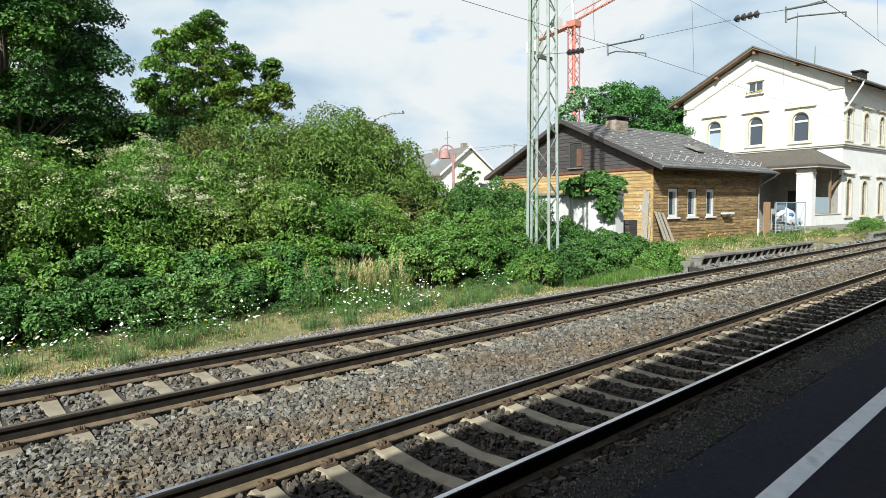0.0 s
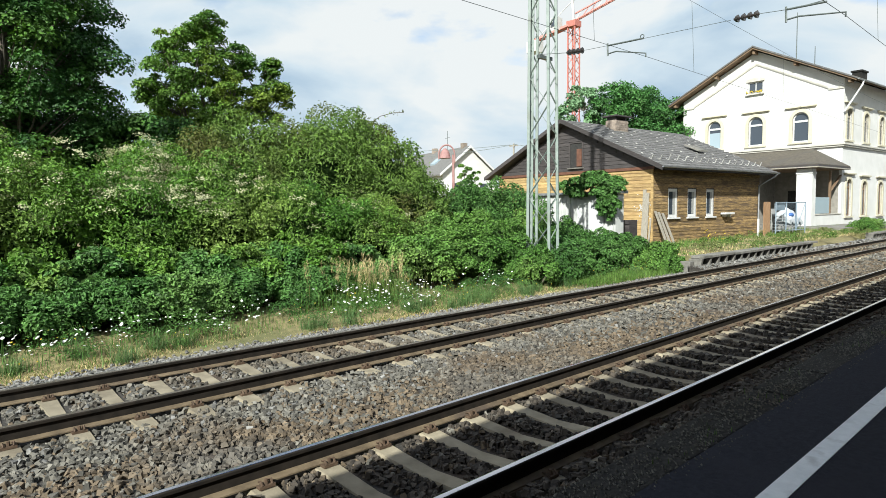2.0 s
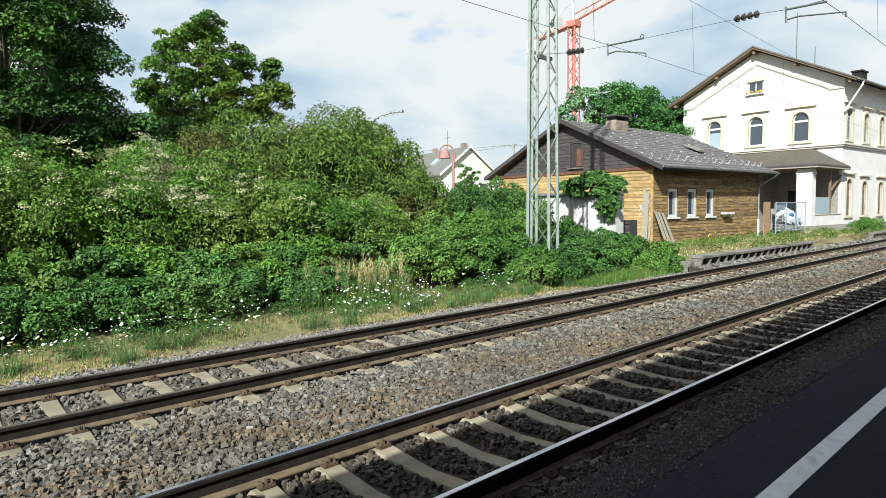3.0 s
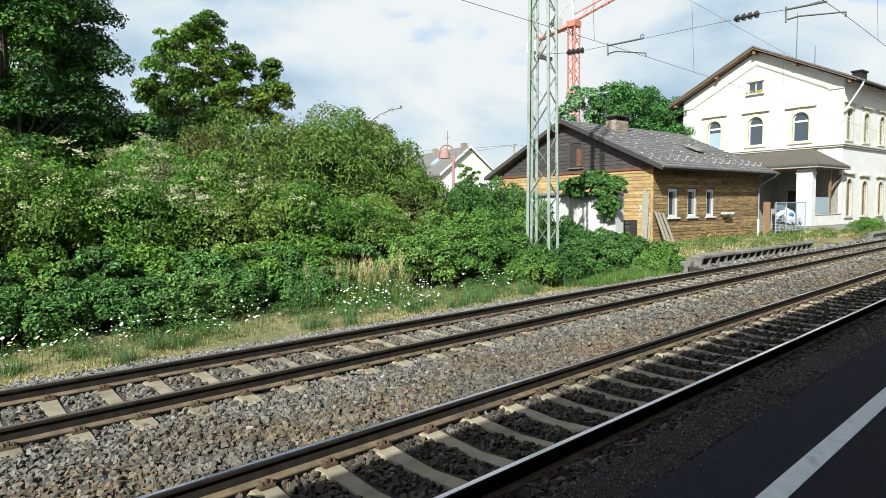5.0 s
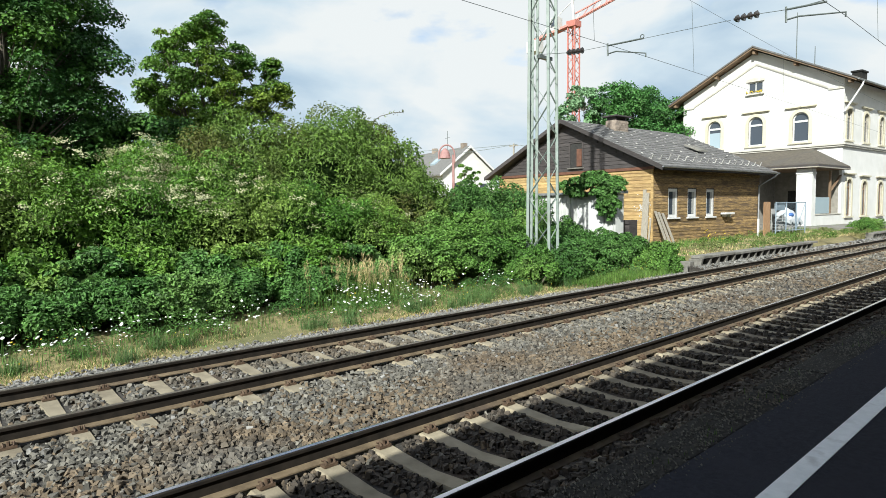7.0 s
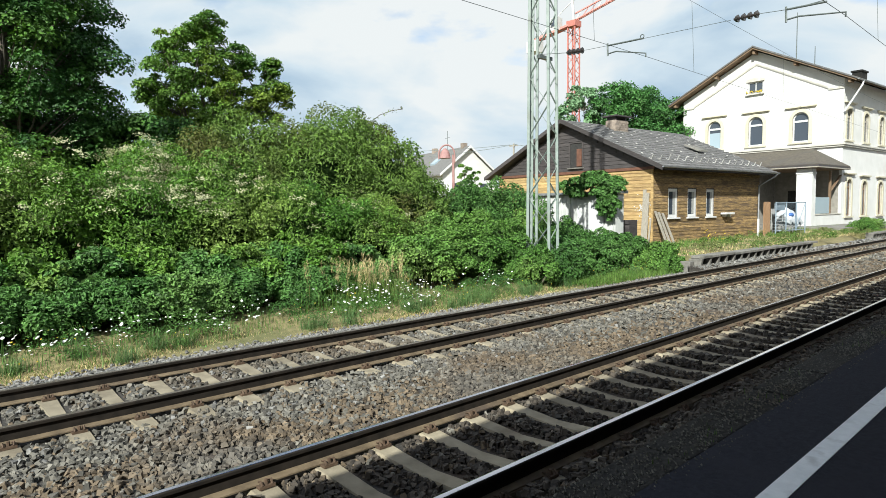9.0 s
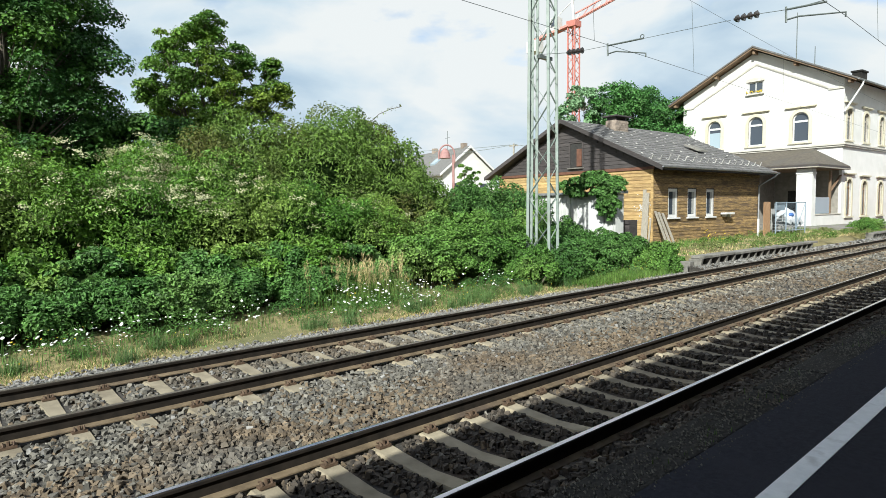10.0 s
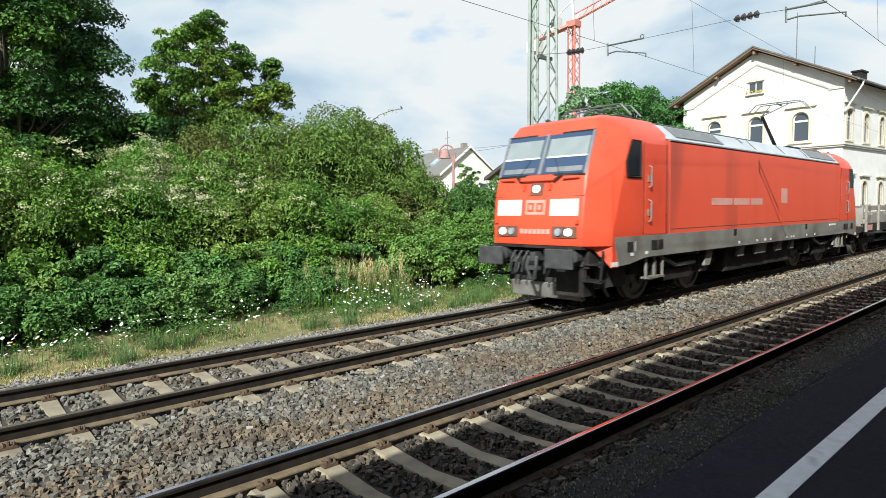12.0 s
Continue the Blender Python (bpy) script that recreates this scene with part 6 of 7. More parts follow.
                for d in (-0.34, 0.34):
                    part("spring", Geo().tube((c + a + d, 1.1 * s, 0.5), (c + a + d, 1.1 * s, 0.66), 0.07, 0.07, 10), M_LOCO_BLACK, bog)
            part("damper", Geo().path([(c - 1.0, 1.26 * s, 0.95), (c - 0.3, 1.28 * s, 0.72), (c + 0.6, 1.28 * s, 0.74)], 0.045, 8), M_LOCO_GREY, bog, "grey damper")
            part("hanger", Geo().hexa([(c + 1.0, 1.3 * s, 0.62), (c + 1.3, 1.3 * s, 0.62), (c + 1.3, 1.36 * s, 0.62), (c + 1.0, 1.36 * s, 0.62)], [(c + 1.15, 1.3 * s, 1.02), (c + 1.5, 1.3 * s, 1.02), (c + 1.5, 1.36 * s, 1.02), (c + 1.15, 1.36 * s, 1.02)]), M_LOCO_GREY, bog)
        for x, d in ((7.3, 0.45), (8.5, 0.9), (10.1, 0.5), (11.3, 0.35)):
            part("underfloor_bracket", Geo().hexa([(x, 1.25 * s, 0.72), (x + d * 0.8, 1.25 * s, 0.72), (x + d * 0.8, 1.34 * s, 0.72), (x, 1.34 * s, 0.72)], [(x + 0.12, 1.25 * s, 1.02), (x + d, 1.25 * s, 1.02), (x + d, 1.34 * s, 1.02), (x + 0.12, 1.34 * s, 1.02)]), M_LOCO_GREY, L)
    part("transformer_tank", Geo().box(6.9, 12.0, -1.15, 1.15, 0.32, 1.28), M_LOCO_BLACK, L, bevel=0.05)
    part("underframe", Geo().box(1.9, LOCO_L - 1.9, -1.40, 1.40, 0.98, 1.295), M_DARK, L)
    add_wheels(L, (2.95, 5.55, 13.35, 15.95), 0.625)
    # roof gear
    for x in (4.2, 5.0, 7.0, 8.6, 10.2, 11.6, 12.4):
        ins = Geo().tube((x, 0.3, 3.9), (x, 0.3, 4.22), 0.05, 0.05, 8)
        for k in range(3):
            ins.tube((x, 0.3, 3.97 + 0.08 * k), (x, 0.3, 4.0 + 0.08 * k), 0.10, 0.08, 10)
        part("roof_insulator", ins, M_INSULATOR, L)
    part("roof_busbar", Geo().path([(4.2, 0.3, 4.24), (8.6, 0.3, 4.24), (12.4, 0.3, 4.24)], 0.025, 6), M_WIRE, L)
    for base, raised, d in ((3.3, False, 1), (LOCO_L - 4.9, True, -1)):
        pan = part("pantograph", Geo().box(base - 0.55, base + 0.75, -0.5, -0.44, 4.02, 4.08).box(base - 0.55, base + 0.75, 0.44, 0.5, 4.02, 4.08).box(base - 0.5, base - 0.42, -0.45, 0.45, 4.03, 4.07).box(base + 0.6, base + 0.68, -0.45, 0.45, 4.03, 4.07)
                   .tube((base - 0.5, -0.47, 3.88), (base - 0.5, -0.47, 4.03), 0.06, 0.06, 8).tube((base + 0.6, 0.47, 3.88), (base + 0.6, 0.47, 4.03), 0.06, 0.06, 8).tube((base - 0.5, 0.47, 3.88), (base - 0.5, 0.47, 4.03), 0.06, 0.06, 8).tube((base + 0.6, -0.47, 3.88), (base + 0.6, -0.47, 4.03), 0.06, 0.06, 8), M_LOCO_BLACK, L, "single-arm pantograph")
        if raised:
            knee, head = (base - 1.55, 0, 5.02), (base + 0.05, 0, 5.58)
        else:
            knee, head = (base + 1.2, 0, 4.14), (base - 0.6, 0, 4.24)
        part("lower_arm", Geo().tube((base - 0.2 if raised else base - 0.3, 0, 4.08), knee, 0.06, 0.05, 8), M_LOCO_BLACK, pan)
        part("upper_arm", Geo().tube(knee, (head[0], -0.3, head[2]), 0.022, 0.018, 6).tube(knee, (head[0], 0.3, head[2]), 0.022, 0.018, 6), M_WIRE, pan)
        part("pan_head", Geo().path([(head[0] - 0.2, -0.95, head[2] - 0.22), (head[0] - 0.2, -0.7, head[2] + 0.05), (head[0] - 0.2, 0.7, head[2] + 0.05), (head[0] - 0.2, 0.95, head[2] - 0.22)], 0.022, 6).path([(head[0] + 0.2, -0.95, head[2] - 0.22), (head[0] + 0.2, -0.7, head[2] + 0.05), (head[0] + 0.2, 0.7, head[2] + 0.05), (head[0] + 0.2, 0.95, head[2] - 0.22)], 0.022, 6).tube((head[0] - 0.2, 0.0, head[2]), (head[0] + 0.2, 0.0, head[2]), 0.03, 0.03, 6), M_WIRE, pan, "contact strips")
    part("roof_hatch", Geo().box(2.3, 3.4, -0.8, 0.8, 3.88, 3.96), M_LOCO_GRILLE, L, bevel=0.02)
    return L


def build_wagon():
    w = thing("flat_wagon", "weathered grey flat wagon with stakes and low boards", "wagon")
    n = 19.0
    part("underframe", Geo().box(0.6, n, -0.45, 0.45, 0.75, 1.15).box(0.6, 0.8, -1.3, 1.3, 0.9, 1.2).box(n - 0.2, n, -1.3, 1.3, 0.9, 1.2), M_LOCO_BLACK, w)
    part("deck", Geo().box(0.6, n, -1.38, 1.38, 1.16, 1.24), M_GREYWOOD, w, "grey plank deck")
    for s in (-1, 1):
        part("solebar", Geo().box(0.6, n, *sorted((1.30 * s, 1.40 * s)), 0.95, 1.28), M_LOCO_BLACK, w)
        for k in range(10):
            x = 0.75 + 1.95 * k
            part("stake", Geo().box(x, x + 0.14, *sorted((1.40 * s, 1.48 * s)), 0.95, 2.05), M_WAGON, w, bevel=0.01)
            if k < 9:
                part("side_board", Geo().box(x + 0.16, x + 1.93, *sorted((1.36 * s, 1.40 * s)), 1.30, 1.62), M_WAGON, w)
                part("side_rail", Geo().box(x + 0.16, x + 1.93, *sorted((1.37 * s, 1.42 * s)), 1.80, 1.98), M_WAGON, w)
        part("buffer", Geo().tube((0.05, 0.875 * s, 1.06), (0.1, 0.875 * s, 1.06), 0.22, 0.22, 14).tube((0.1, 0.875 * s, 1.06), (0.62, 0.875 * s, 1.06), 0.1, 0.12, 12), M_LOCO_BUFFER, w)
        for c in (2.6, n - 2.0):
            part("bogie_frame", Geo().box(c - 1.3, c + 1.3, *sorted((0.95 * s, 1.07 * s)), 0.42, 0.68), M_LOCO_BLACK, w, bevel=0.02)
    part("end_board", Geo().box(0.6, 0.66, -1.36, 1.36, 1.25, 1.9), M_WAGON, w)
    part("load_plate", Geo().box(0.9, 1.9, -1.42, -1.405, 1.0, 1.22), M_LOCO_PINK, w, "pale stencil plate")
    add_wheels(w, (1.7, 3.5, n - 2.9, n - 1.1), 0.46)
    return w


LOCO, WAGON = build_loco(), build_wagon()

# ---- vegetation ----
def leaf_arrays(c, nrm, size, rng, aspect=0.6, fold=0.12, droop=0.1):
    """Folded diamond leaves at the points c with normals nrm."""
    k = len(c)
    a = rng.normal(size=(k, 3))
    a[:, 2] -= 0.5
    a -= nrm * np.sum(a * nrm, axis=1, keepdims=True)
    a /= np.linalg.norm(a, axis=1, keepdims=True) + 1e-9
    b = np.cross(nrm, a)
    s = size[:, None]
    v = np.empty((k, 4, 3))
    v[:, 0] = c - a * s * 0.5
    v[:, 1] = c + b * s * aspect * 0.5 + nrm * s * fold
    v[:, 2] = c + a * s * 0.5 - nrm * s * droop
    v[:, 3] = c - b * s * aspect * 0.5 + nrm * s * fold
    i = np.arange(k)[:, None] * 4
    f = np.concatenate([i + np.array([[0, 1, 2]]), i + np.array([[0, 2, 3]])], axis=0)
    return v.reshape(-1, 3), f


def crown_points(blobs, n, rng, depth=0.35, up=0.35, jitter=0.55):
    """Leaf places near the shells of ellipsoid blobs (centre, radii), with outward and upward normals."""
    c = np.array([b[0] for b in blobs], dtype=float)
    r = np.array([b[1] for b in blobs], dtype=float)
    area = (r[:, 0] * r[:, 1] * r[:, 2]) ** (2 / 3)
    pick = rng.choice(len(blobs), n, p=area / area.sum())
    d = rng.normal(size=(n, 3))
    d /= np.linalg.norm(d, axis=1, keepdims=True)
    d[:, 2] = np.where(d[:, 2] < -0.35, -d[:, 2], d[:, 2])
    k = 1 - depth * rng.random(n) ** 1.6 + 0.10 * np.abs(rng.normal(size=n)) * (rng.random(n) < 0.3)
    p = c[pick] + d * r[pick] * k[:, None]
    nn = d / r[pick]
    nn /= np.linalg.norm(nn, axis=1, keepdims=True)
    nn = nn + rng.normal(size=(n, 3)) * jitter + np.array([0, 0, up])
    nn /= np.linalg.norm(nn, axis=1, keepdims=True)
    return p, nn


def lumpy(centre, radii, count, rng, small=(0.17, 0.32), low=-0.2, reach=(0.62, 0.94)):
    """Blobs over an ellipsoid's upper shell: an uneven outline with hollows."""
    out = []
    for k in range(count):
        z = low + (1 - low) * (k + 0.5) / count
        a = 2.39996 * k + rng.uniform(-0.4, 0.4)
        q = math.sqrt(max(0, 1 - z * z))
        s = rng.uniform(*small)
        f = rng.uniform(*reach)
        out.append(((centre[0] + radii[0] * f * q * math.cos(a), centre[1] + radii[1] * f * q * math.sin(a), centre[2] + radii[2] * f * z),
                    (radii[0] * s, radii[1] * s, max(radii[2] * s, 0.18))))
    return out


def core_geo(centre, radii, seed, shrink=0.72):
    """A rough dark filler inside a shrub, its inner shade as colour, so that no light shows through its heart."""
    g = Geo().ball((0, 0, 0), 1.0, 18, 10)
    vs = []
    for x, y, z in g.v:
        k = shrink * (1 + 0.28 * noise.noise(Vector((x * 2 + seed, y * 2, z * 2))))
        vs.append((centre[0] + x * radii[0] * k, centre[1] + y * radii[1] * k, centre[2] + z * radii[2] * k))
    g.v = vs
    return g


def shrub(name, label, centre, radii, leaves, size, mat, seed, count=26, aspect=0.55, category="shrub", group="", up=0.35, low=-0.3, core=True, shrink=0.47, reach=(0.58, 0.98)):
    """A shrub: a dark core for inner shade, a few stems and a crown of separate leaves. centre: middle of the crown."""
    rng = np.random.default_rng(seed)
    s = thing(name, label, category, group)
    blobs = lumpy(centre, radii, int(count * 1.6), rng, small=(0.13, 0.33), low=low, reach=reach)
    p, nn = crown_points(blobs, leaves, rng, up=up)
    foot = ground_z(centre[1]) - 0.02
    keep = p[:, 2] > foot + 0.03
    p, nn = p[keep], nn[keep]
    v, f = leaf_arrays(p, nn, size * rng.uniform(0.6, 1.35, len(p)), rng, aspect)
    part("crown", fast_mesh("crown", v, f, [mat]), mat, s)
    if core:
        part("twig_mass", core_geo(centre, radii, seed, shrink), M_SHADE_CORE, s)
    g = Geo()
    for k in range(5):
        b = blobs[(k * 5) % len(blobs)][0]
        x0, y0 = centre[0] + rng.uniform(-0.25, 0.25) * radii[0], centre[1] + rng.uniform(-0.25, 0.25) * radii[1]
        g.tube((x0, y0, foot - 0.05), (x0 * 0.4 + b[0] * 0.6, y0 * 0.4 + b[1] * 0.6, max(foot + 0.2, b[2] * 0.7)), 0.05, 0.02, 6)
    if core:
        part("stem", g, M_BARK, s)
    return s


def tree(name, label, foot, trunk_h, crown, leaves, size, mat, seed, count=40, trunk_r=0.22, small=(0.22, 0.36), aspect=0.75, low=-0.75, extra=(), leaders=()):
    """A tree: tapered trunk, further upright leaders, limbs that slant up to every clump, and a crown of leaf clumps with gaps."""
    rng = np.random.default_rng(seed)
    t = thing(name, label, "tree")
    centre, radii = crown
    outer = lumpy(centre, radii, count, rng, small=small, low=low)
    inner = lumpy(centre, [r * 0.62 for r in radii], count // 4, rng, small=(0.25, 0.4), low=low)
    blobs = [(c, (r[0], r[1], min(r[2], r[0]) * 0.72)) for c, r in outer + inner] + list(extra)
    p, nn = crown_points(blobs, leaves, rng, depth=0.6, up=0.7, jitter=0.6)
    v, f = leaf_arrays(p, nn, size * rng.uniform(0.6, 1.35, len(p)), rng, aspect)
    part("crown", fast_mesh("crown", v, f, [mat]), mat, t)
    foot = Vector(foot)
    head = Vector((centre[0], centre[1], centre[2] + 0.8 * radii[2]))
    fork = foot.lerp(head, 0.3)
    stems = []
    for k, tip in enumerate([head, *[Vector(q) for q in leaders]]):
        start = foot if k == 0 else fork
        thick = trunk_r if k == 0 else trunk_r * 0.5
        pts = [start.lerp(tip, q / 6) + Vector((rng.normal(0, 0.08), rng.normal(0, 0.08), 0)) * (1 if 0 < q < 6 else 0) for q in range(7)]
        g = Geo()
        for q in range(6):
            g.tube(pts[q], pts[q + 1], thick * (1 - 0.15 * q), thick * (1 - 0.15 * (q + 1)), 9)
        part("trunk" if k == 0 else "leader", g, M_BARK, t)
        stems.append(pts)
    g = Geo()
    for b, r in blobs:
        b = Vector(b)
        joints = [p for pts in stems for p in pts[2:]]
        start = min(joints, key=lambda p: (Vector((p.x, p.y, 0)) - Vector((b.x, b.y, 0))).length * 0.6 + abs(b.z - 0.9 * (p - b).xy.length - p.z))
        mid = start.lerp(b, 0.55) + Vector((rng.normal(0, 0.12), rng.normal(0, 0.12), -0.10 * (b - start).length))
        g.tube(start, mid, trunk_r * 0.15, trunk_r * 0.10, 5).tube(mid, b, trunk_r * 0.10, trunk_r * 0.03, 4)
    tagged(part("branch", g, M_BARK, t), kind="stuff")
    return t


def maple_sprays():
    """Flat leaf sprays in the maple's open outer lobes."""
    rng = np.random.default_rng(33)
    out = []
    for centre, radii, n in (((12.3, 29.4, 10.4), (1.0, 0.9, 1.1), 16), ((13.9, 29.0, 9.2), (0.75, 0.8, 1.15), 15), ((15.2, 28.7, 9.1), (0.5, 0.6, 0.9), 10),
                             ((15.6, 28.6, 7.9), (0.65, 0.6, 0.75), 11), ((13.8, 29.0, 6.6), (1.0, 0.8, 0.7), 10), ((15.2, 28.7, 6.6), (0.7, 0.7, 0.5), 7),
                             ((14.6, 28.8, 7.5), (0.85, 0.7, 1.1), 15), ((9.7, 30.0, 7.4), (0.9, 0.9, 1.3), 12), ((10.6, 29.8, 9.6), (0.9, 0.8, 0.9), 10)):
        for (x, y, z), _ in lumpy(centre, radii, n, rng, low=-0.9, reach=(0.3, 1.0)):
            r = rng.uniform(0.28, 0.50)
            out.append(((x, y, z), (r, r, r * 0.65)))
    return out


def build_vegetation():
    # nettle and bramble belt along the verge
    rng = random.Random(21)
    for k in range(15):
        x = -2.5 + k * 0.85 + rng.uniform(-0.15, 0.15)
        y = 11.85 + 0.045 * x + rng.uniform(-0.15, 0.15)
        hgt = rng.uniform(0.50, 0.62) * (1.0 if x < 6 else 0.8)
        shrub("nettle_clump", "dense dark green nettles at the edge of the verge", (x, y, 0.25), (0.85, 0.8, hgt), 7600, 0.078, M_LEAF_NETTLE, 100 + k, 20, 0.55, "nettles", "nettles along the verge", up=0.7)
    for k in range(12):
        x = -2.0 + k * 1.0
        shrub("bramble_clump", "low leafy bramble behind the nettles", (x, 13.0 + rng.uniform(-0.2, 0.2), 0.55), (1.05, 0.9, rng.uniform(0.65, 0.95)), 5600, 0.095, M_LEAF_NETTLE if k % 2 else M_LEAF_ELDER, 140 + k, 16, 0.6, "bramble", "brambles behind the nettles", up=0.6)
    # elder and dogwood thicket
    for k, (x, y, z, rx, ry, rz, mat) in enumerate((
            (0.3, 14.9, 1.6, 1.7, 1.4, 2.0, M_LEAF_ELDER), (2.6, 15.2, 1.5, 1.6, 1.4, 1.9, M_LEAF_ELDER), (4.7, 15.0, 1.35, 1.6, 1.3, 1.7, M_LEAF_ELDER),
            (6.6, 15.0, 1.5, 1.5, 1.3, 1.75, M_LEAF_ELDER), (5.6, 16.8, 1.9, 1.6, 1.5, 1.9, M_LEAF_ELDER), (8.3, 14.3, 1.2, 1.5, 1.2, 1.5, M_LEAF_ELDER), (10.2, 14.0, 1.1, 1.6, 1.2, 1.4, M_LEAF_ELDER),
            (1.5, 17.3, 2.1, 2.0, 1.6, 2.1, M_LEAF_ELDER), (-1.6, 15.6, 1.8, 1.8, 1.6, 2.0, M_LEAF_ELDER))):
        bush = shrub("elder_bush", "tangled light green elder with creamy flower heads", (x, y, z), (rx, ry, rz), 18000, 0.082, mat, 170 + k, 44, 0.5, group="elder thicket")
        rg = np.random.default_rng(900 + k)
        blobs = lumpy((x, y, z), (rx, ry, rz), 30, rg, low=0.45 if k in (2, 4) else 0.0)
        p, nn = crown_points(blobs, 210 if k in (2, 4) else 80 if k in (1, 3) else 28, rg, depth=0.02, up=0.5, jitter=0.2)
        pts = np.repeat(p, 26, axis=0) + rg.normal(0, 0.085, (len(p) * 26, 3)) * np.array([1, 1, 0.4])
        v, f = leaf_arrays(pts, np.repeat(nn, 26, axis=0) * 0.9 + rg.normal(0, 0.1, (len(pts), 3)), rg.uniform(0.03, 0.06, len(pts)), rg, 0.9)
        part("blossom", fast_mesh("blossom", v, f, [M_BLOSSOM]), M_BLOSSOM, bush, "creamy elder blossom")
    # the great rounded willow mound
    for k, (x, y, z, rx, ry, rz) in enumerate(((10.2, 16.7, 2.0, 2.6, 2.2, 2.75), (12.2, 16.3, 1.9, 1.65, 1.8, 2.95), (8.1, 17.3, 1.9, 2.0, 1.9, 2.6), (13.1, 15.5, 1.4, 1.2, 1.4, 1.8))):
        shrub("willow_shrub", "large rounded grey-green willow shrub with fine leaves", (x, y, z), (rx, ry, rz), 42000 if k == 0 else 25000, 0.110, M_LEAF_WILLOW, 200 + k, 60, 0.42, group="willow mound", up=0.3, shrink=0.72, reach=(0.72, 0.97))
    # bright hazel and hedges towards the shed
    for k, (x, y, z, rx, ry, rz, mat, n) in enumerate((
            (10.9, 12.2, 0.50, 1.25, 1.0, 0.95, M_LEAF_BRIGHT, 9000), (12.7, 12.1, 0.55, 1.3, 1.0, 0.95, M_LEAF_BRIGHT, 9000), (12.3, 13.2, 0.9, 1.2, 1.0, 1.1, M_LEAF_BRIGHT, 8000),
            (14.3, 12.9, 0.8, 1.3, 1.1, 1.1, M_LEAF_BRIGHT, 8000), (15.2, 15.0, 1.3, 1.5, 1.2, 1.65, M_LEAF_IVY, 9000), (17.4, 15.2, 1.35, 1.5, 1.2, 1.7, M_LEAF_IVY, 9000), (19.3, 15.8, 1.2, 1.4, 1.2, 1.5, M_LEAF_IVY, 7000),
            (16.4, 13.3, 0.7, 1.2, 1.0, 1.15, M_LEAF_BRIGHT, 7000), (15.9, 11.7, 0.3, 1.1, 0.9, 0.75, M_LEAF_IVY, 7000), (17.6, 12.2, 0.45, 1.3, 1.0, 0.95, M_LEAF_IVY, 8000),
            (19.4, 12.1, 0.35, 1.2, 0.9, 0.9, M_LEAF_IVY, 8000), (20.9, 11.9, 0.25, 1.0, 0.8, 0.75, M_LEAF_IVY, 6000), (14.2, 11.6, 0.2, 1.0, 0.7, 0.6, M_LEAF_BRIGHT, 6000), (22.0, 12.2, 0.15, 0.9, 0.7, 0.55, M_LEAF_IVY, 4000), (14.0, 10.95, 0.15, 0.9, 0.55, 0.72, M_LEAF_BRIGHT, 6000), (15.5, 10.8, 0.15, 0.95, 0.5, 0.80, M_LEAF_IVY, 6500), (17.0, 11.1, 0.15, 0.95, 0.55, 0.85, M_LEAF_IVY, 6000), (18.6, 11.2, 0.1, 0.9, 0.5, 0.75, M_LEAF_IVY, 5000), (17.6, 13.7, 0.85, 1.2, 0.9, 1.15, M_LEAF_IVY, 7000), (19.4, 13.6, 0.6, 1.0, 0.8, 0.95, M_LEAF_IVY, 5500), (20.0, 10.7, -0.1, 0.9, 0.5, 0.42, M_LEAF_BRIGHT, 3500), (21.4, 11.2, 0.2, 0.8, 0.5, 0.36, M_LEAF_BRIGHT, 3000), (21.3, 10.9, 0.22, 0.75, 0.6, 0.45, M_LEAF_BRIGHT, 3500), (20.8, 10.25, -0.1, 0.6, 0.4, 0.36, M_LEAF_BRIGHT, 2500), (49.5, 11.0, 0.4, 1.6, 0.8, 0.55, M_LEAF_BRIGHT, 3500), (52.5, 11.2, 0.45, 1.6, 0.8, 0.6, M_LEAF_BRIGHT, 3500))):
        shrub("hazel_bush", "dense bright green leafy bush" if mat is M_LEAF_BRIGHT else "dark green leafy bush near the shed", (x, y, z), (rx, ry, rz), int(n * 1.25), 0.086, mat, 240 + k, 26, 0.6, group="bushes by the shed", up=0.5)
    shrub("ivy_mass", "ivy cascading over the shed roof", (20.98, 13.65, 2.86), (0.6, 1.35, 0.48), 9000, 0.10, M_LEAF_IVY, 290, 20, 0.8, "ivy", core=False, low=-0.9)
    shrub("ivy_mass", "ivy hanging down the shed corner", (20.90, 12.95, 2.15), (0.32, 0.5, 0.72), 4500, 0.10, M_LEAF_IVY, 291, 16, 0.8, "ivy", core=False, low=-0.9)
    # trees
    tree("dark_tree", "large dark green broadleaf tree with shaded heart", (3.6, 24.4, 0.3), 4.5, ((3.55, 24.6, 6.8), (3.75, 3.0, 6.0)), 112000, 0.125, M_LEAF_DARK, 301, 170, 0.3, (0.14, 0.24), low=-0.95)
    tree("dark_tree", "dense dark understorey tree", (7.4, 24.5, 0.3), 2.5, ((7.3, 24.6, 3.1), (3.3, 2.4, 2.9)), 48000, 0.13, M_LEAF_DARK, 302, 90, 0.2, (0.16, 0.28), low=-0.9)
    tree("maple_tree", "maple with bright yellow-green leaf clusters", (12.5, 29.3, 0.35), 6.5, ((11.8, 29.5, 7.2), (2.5, 2.2, 4.1)), 62000, 0.125, M_LEAF_MAPLE, 303, 120, 0.2, (0.11, 0.22), low=-0.9,
         extra=maple_sprays(), leaders=((13.9, 29.0, 9.6), (14.9, 28.8, 9.0), (13.4, 29.1, 8.8), (10.4, 29.8, 9.4)))
